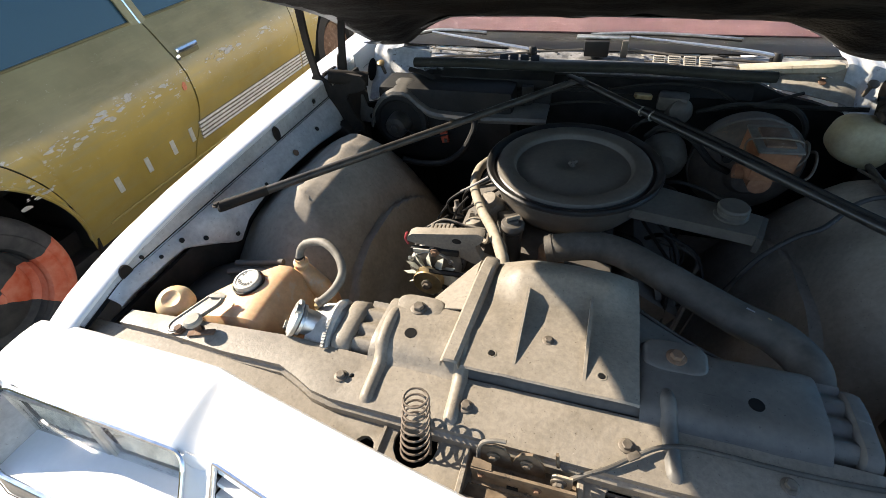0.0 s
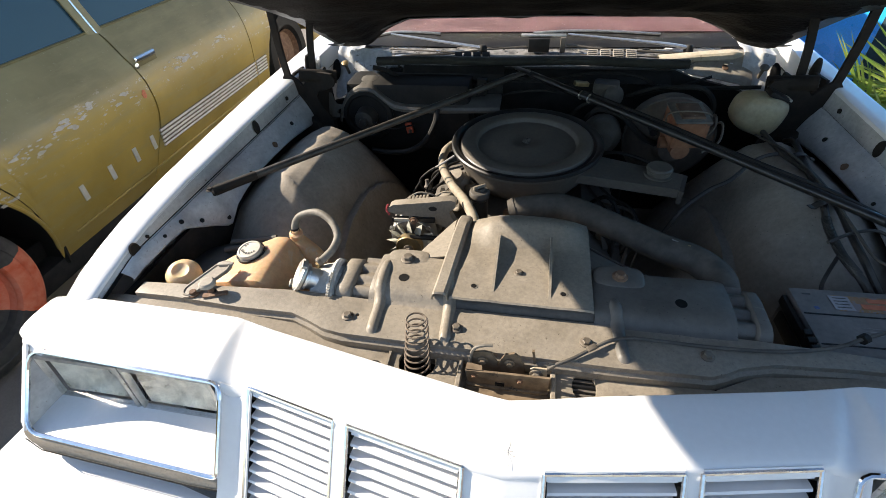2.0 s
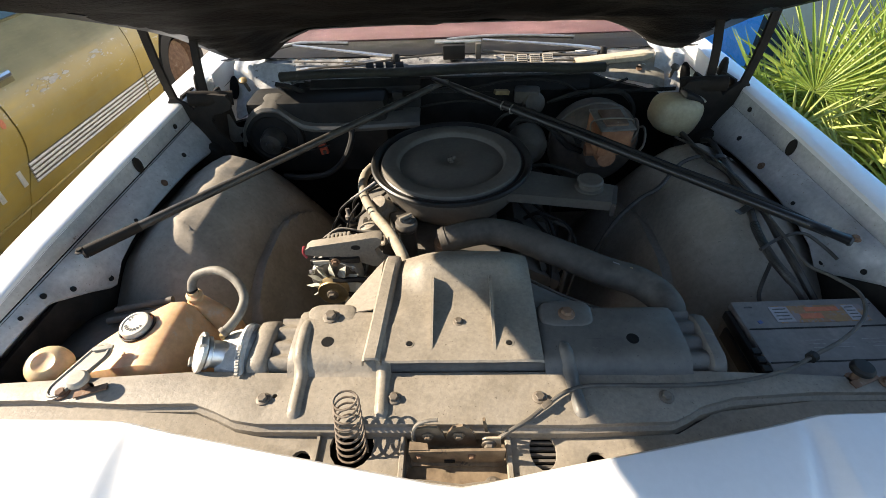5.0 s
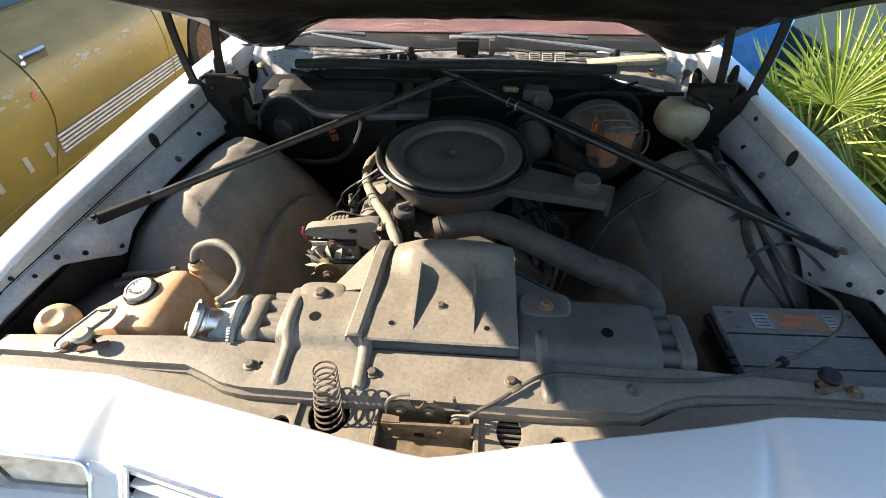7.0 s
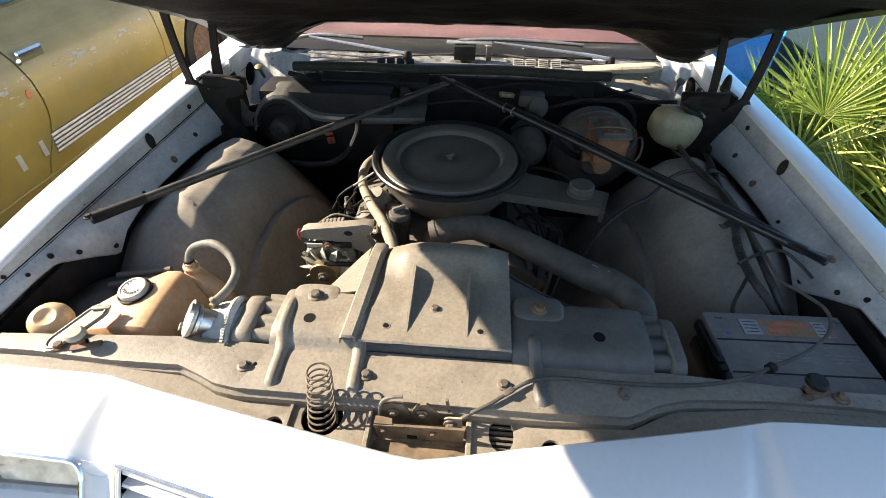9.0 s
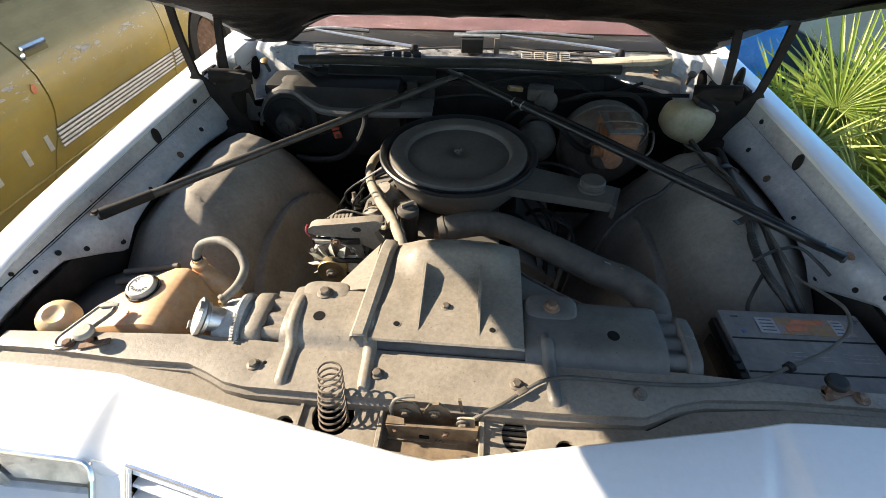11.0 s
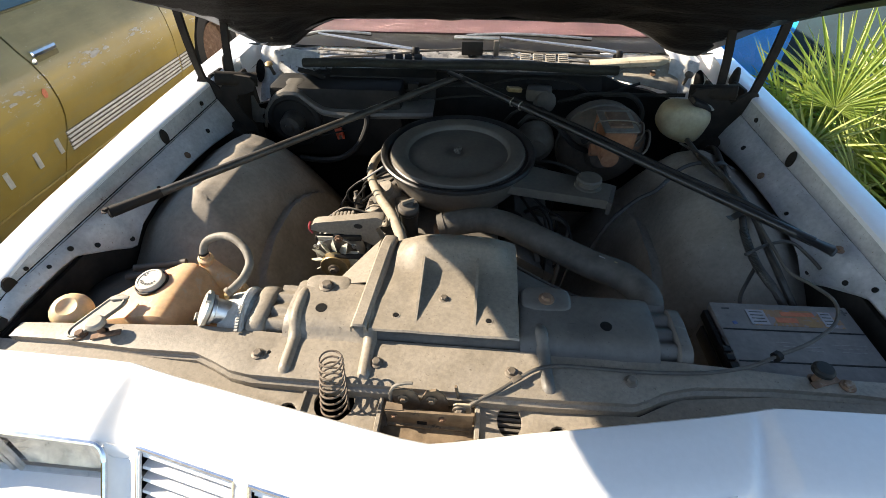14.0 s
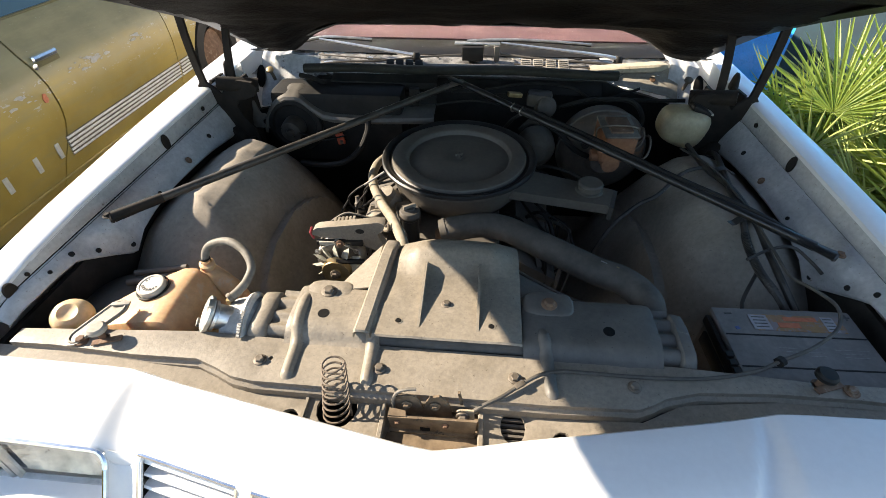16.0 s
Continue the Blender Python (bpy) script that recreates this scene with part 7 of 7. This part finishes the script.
for y0, y1 in ((1.872, 2.925), (2.945, 3.09)):
    for i in range(5):
        z = 0.385 + i * 0.021
        part("moulding_strip", tube([(flank(y, z) + 0.004, y, z + 0.0) for y in np.linspace(y0, y1, 8)], 0.0065, 6), "trim_pale", gc, "pale ribbed side moulding")
    part("moulding_back", loft([[(flank(y, z) + 0.002, y, z) for z in (0.375, 0.42, 0.48)] for y in np.linspace(y0, y1, 8)], 0.002), "trim_dark", gc)
for y in (1.318, 1.496, 1.667, 1.804):
    z = 0.437
    part("clip_plate", box(0.004, 0.026, 0.075, (flank(y, z) + 0.003, y, z), (0, 4, 0)), "trim_pale", gc, "pale trim clip plate", bevel=0.001)
# rear wheel with orange paint
wheel = new("rear_wheel")
wheel.parent = gc
tagged(wheel, "dusty black tyre on an orange-sprayed steel rim")
part("tyre", lathe([(0.20, -0.02), (0.215, 0.012), (0.25, 0.022), (0.265, 0.018), (0.27, 0.022), (0.30, 0.016), (0.325, -0.01), (0.332, -0.05), (0.332, -0.15), (0.31, -0.19), (0.20, -0.18)], 56, pose(-0.025, WH[0], 0.33, 0, 90, 0)), "tyre_orange", wheel)
part("rim", lathe([(0.20, 0.0), (0.195, -0.03), (0.17, -0.045), (0.15, -0.03), (0.10, -0.02), (0.06, -0.01), (0.05, 0.01), (0, 0.012)], 40, pose(-0.025, WH[0], 0.33, 0, 90, 0)), "tyre_orange", wheel)
fw = new("front_wheel")
fw.parent = gc
part("tyre", lathe([(0.19, -0.02), (0.22, 0.018), (0.30, 0.016), (0.332, -0.05), (0.332, -0.15), (0.20, -0.18)], 40, pose(-0.06, 3.55, 0.33, 0, 90, 0)), "black", fw)
part("rim", lathe([(0.19, 0.0), (0.17, -0.04), (0.12, -0.03), (0.05, 0.0), (0, 0.0)], 30, pose(-0.06, 3.55, 0.33, 0, 90, 0)), "rust", fw)

# ---- fan palms ----
random.seed(11)


def fan_leaf(parent, hub, axis, normal, length, blades, spread, dry=False):
    """One palmate leaf: narrow folded blades that radiate from the hub."""
    d, up = Vector(axis).normalized(), Vector(normal).normalized()
    side = d.cross(up).normalized()
    up = side.cross(d).normalized()
    bm = bmesh.new()
    for b in range(blades):
        a = lerp(-spread, spread, (b + 0.5) / blades) + random.uniform(-0.03, 0.03)
        w, fold = d * math.cos(a) + side * math.sin(a), side * math.cos(a) - d * math.sin(a)
        l = length * (0.70 + 0.30 * math.cos(a * 0.8)) * random.uniform(0.86, 1.10)
        hw = length * random.uniform(0.013, 0.017)
        droop = random.uniform(0.01, 0.09) * l * (2.2 if dry else 1.0)
        tilt = random.uniform(-0.05, 0.08)
        prev = None
        for t, k in ((0.02, 0.30), (0.30, 0.95), (0.55, 1.0), (0.8, 0.6), (1.0, 0.06)):
            c = hub + w * l * t + up * (tilt * l * t) - Vector((0, 0, 1)) * droop * t * t
            cur = [bm.verts.new(c + fold * hw * k + up * 0.6 * hw * k), bm.verts.new(c - up * 0.4 * hw * k), bm.verts.new(c - fold * hw * k + up * 0.6 * hw * k)]
            if prev:
                bm.faces.new((prev[0], prev[1], cur[1], cur[0]))
                bm.faces.new((prev[1], prev[2], cur[2], cur[1]))
            prev = cur
    part("leaf", bm, "palm_dry" if dry else random.choice(("palm", "palm", "palm_pale")), parent)


def palm(at, n, height, seedling, faced=()):
    """A clump palm: fronds all round the short trunk, and those of faced (hub, axis, length)."""
    random.seed(seedling)
    p = thing("fan_palm", "bright green fan palm with splayed pointed leaves", "palm", at, group="fan palms")
    part("trunk", lathe([(0.07, 0), (0.09, 0.05), (0.08, 0.15), (0.03, 0.22), (0, 0.23)], 12), "palm_dry", p, "short fibrous brown trunk")
    plan = [(Vector(hub) - Vector(at), Vector(axis), length, False) for hub, axis, length in faced]
    for f in range(n):
        az, el = f * 2.399 + random.uniform(-0.3, 0.3), radians(lerp(78, 4, (f + 0.5) / n) + random.uniform(-8, 8))
        d = Vector((math.cos(az) * math.cos(el), math.sin(az) * math.cos(el), math.sin(el)))
        plan.append((Vector((0, 0, 0.14)) + d * height * random.uniform(0.75, 1.1), d + Vector((0, 0, -0.15)), random.uniform(0.30, 0.44), random.random() < 0.30 * (f / n) ** 2))
    for hub, d, length, dry in plan:
        frond = new("frond")
        frond.parent = p
        part("stalk", tube(spline([(0, 0, 0.12), hub * 0.5 + Vector((0, 0, 0.08)), hub], 4), 0.006, 5), "palm_dry" if dry else "palm", frond)
        face_out = Vector((-0.5, -0.75, 0.45)) if len(faced) and (hub, d, length, dry) in plan[:len(faced)] else Vector((0, 0, 1)) + d * 0.25
        fan_leaf(frond, hub, d, face_out, length, 28, 1.9, dry)
    return p


palm((1.62, 2.08, 0.0), 22, 0.46, 1, (((1.55, 2.01, 0.655), (0.15, 0.1, 1.0), 0.46), ((1.72, 1.93, 0.70), (0.5, -0.1, 0.9), 0.44)))
palm((1.72, 1.55, 0.0), 30, 0.34, 2)
palm((2.15, 2.05, 0.0), 26, 0.62, 3)
palm((2.10, 1.50, 0.0), 26, 0.44, 5)
palm((2.55, 1.62, 0.0), 22, 0.60, 6)

# ---- blue van beyond the palms ----
bt = thing("blue_van", "bright blue parked van with a dark window beside the palms", "van", (1.58, 4.0, 0))
bt.rotation_euler = (0, 0, radians(-56))
rows = []
for x, roof in ((-0.03, 1.86), (0.02, 1.93), (0.10, 1.96), (1.2, 1.98), (2.6, 1.97), (3.1, 1.92), (3.65, 1.30), (3.75, 1.18), (4.25, 1.05), (4.32, 0.95)):
    tuck = 0.03 if x in (-0.03, 4.32) else 0.0
    rows.append([(x, 0.03 + tuck, 0.22), (x, tuck, 0.32), (x, tuck, 0.95), (x, 0.05 + tuck, roof - 0.16), (x, 0.13, roof - 0.04), (x, 0.35, roof), (x, 1.45, roof), (x, 1.67, roof - 0.04), (x, 1.75 - tuck, roof - 0.16), (x, 1.80 - tuck, 0.95), (x, 1.80 - tuck, 0.32), (x, 1.77 - tuck, 0.22)])
body = loft(rows, closed=True)
bmesh.ops.holes_fill(body, edges=body.edges)
part("body", body, "blue", bt, "bright blue painted body")
part("skirt", box(4.1, 1.6, 0.14, (2.15, 0.90, 0.20)), "black", bt, bevel=0.02)
for x in (0.75, 2.05):
    part("side_window", box(1.05, 0.02, 0.42, (x, 0.020, 1.44), (-3, 0, 0)), "navy", bt, "dark side window", bevel=0.005)
part("rear_panel", box(1.54, 0.03, 0.68, (1.57, -0.008, 0.52)), "navy", bt, "dark teal panel", bevel=0.012)
for x, y, turn in ((0.75, 1.74, -90), (3.55, 1.74, -90), (3.55, 0.06, 90)):
    part("wheel", lathe([(0.0, 0.02), (0.18, 0.02), (0.22, 0.03), (0.31, 0.02), (0.33, -0.02), (0.33, -0.18), (0, -0.18)], 30, pose(x, y, 0.33, turn, 0, 0)), "black", bt)
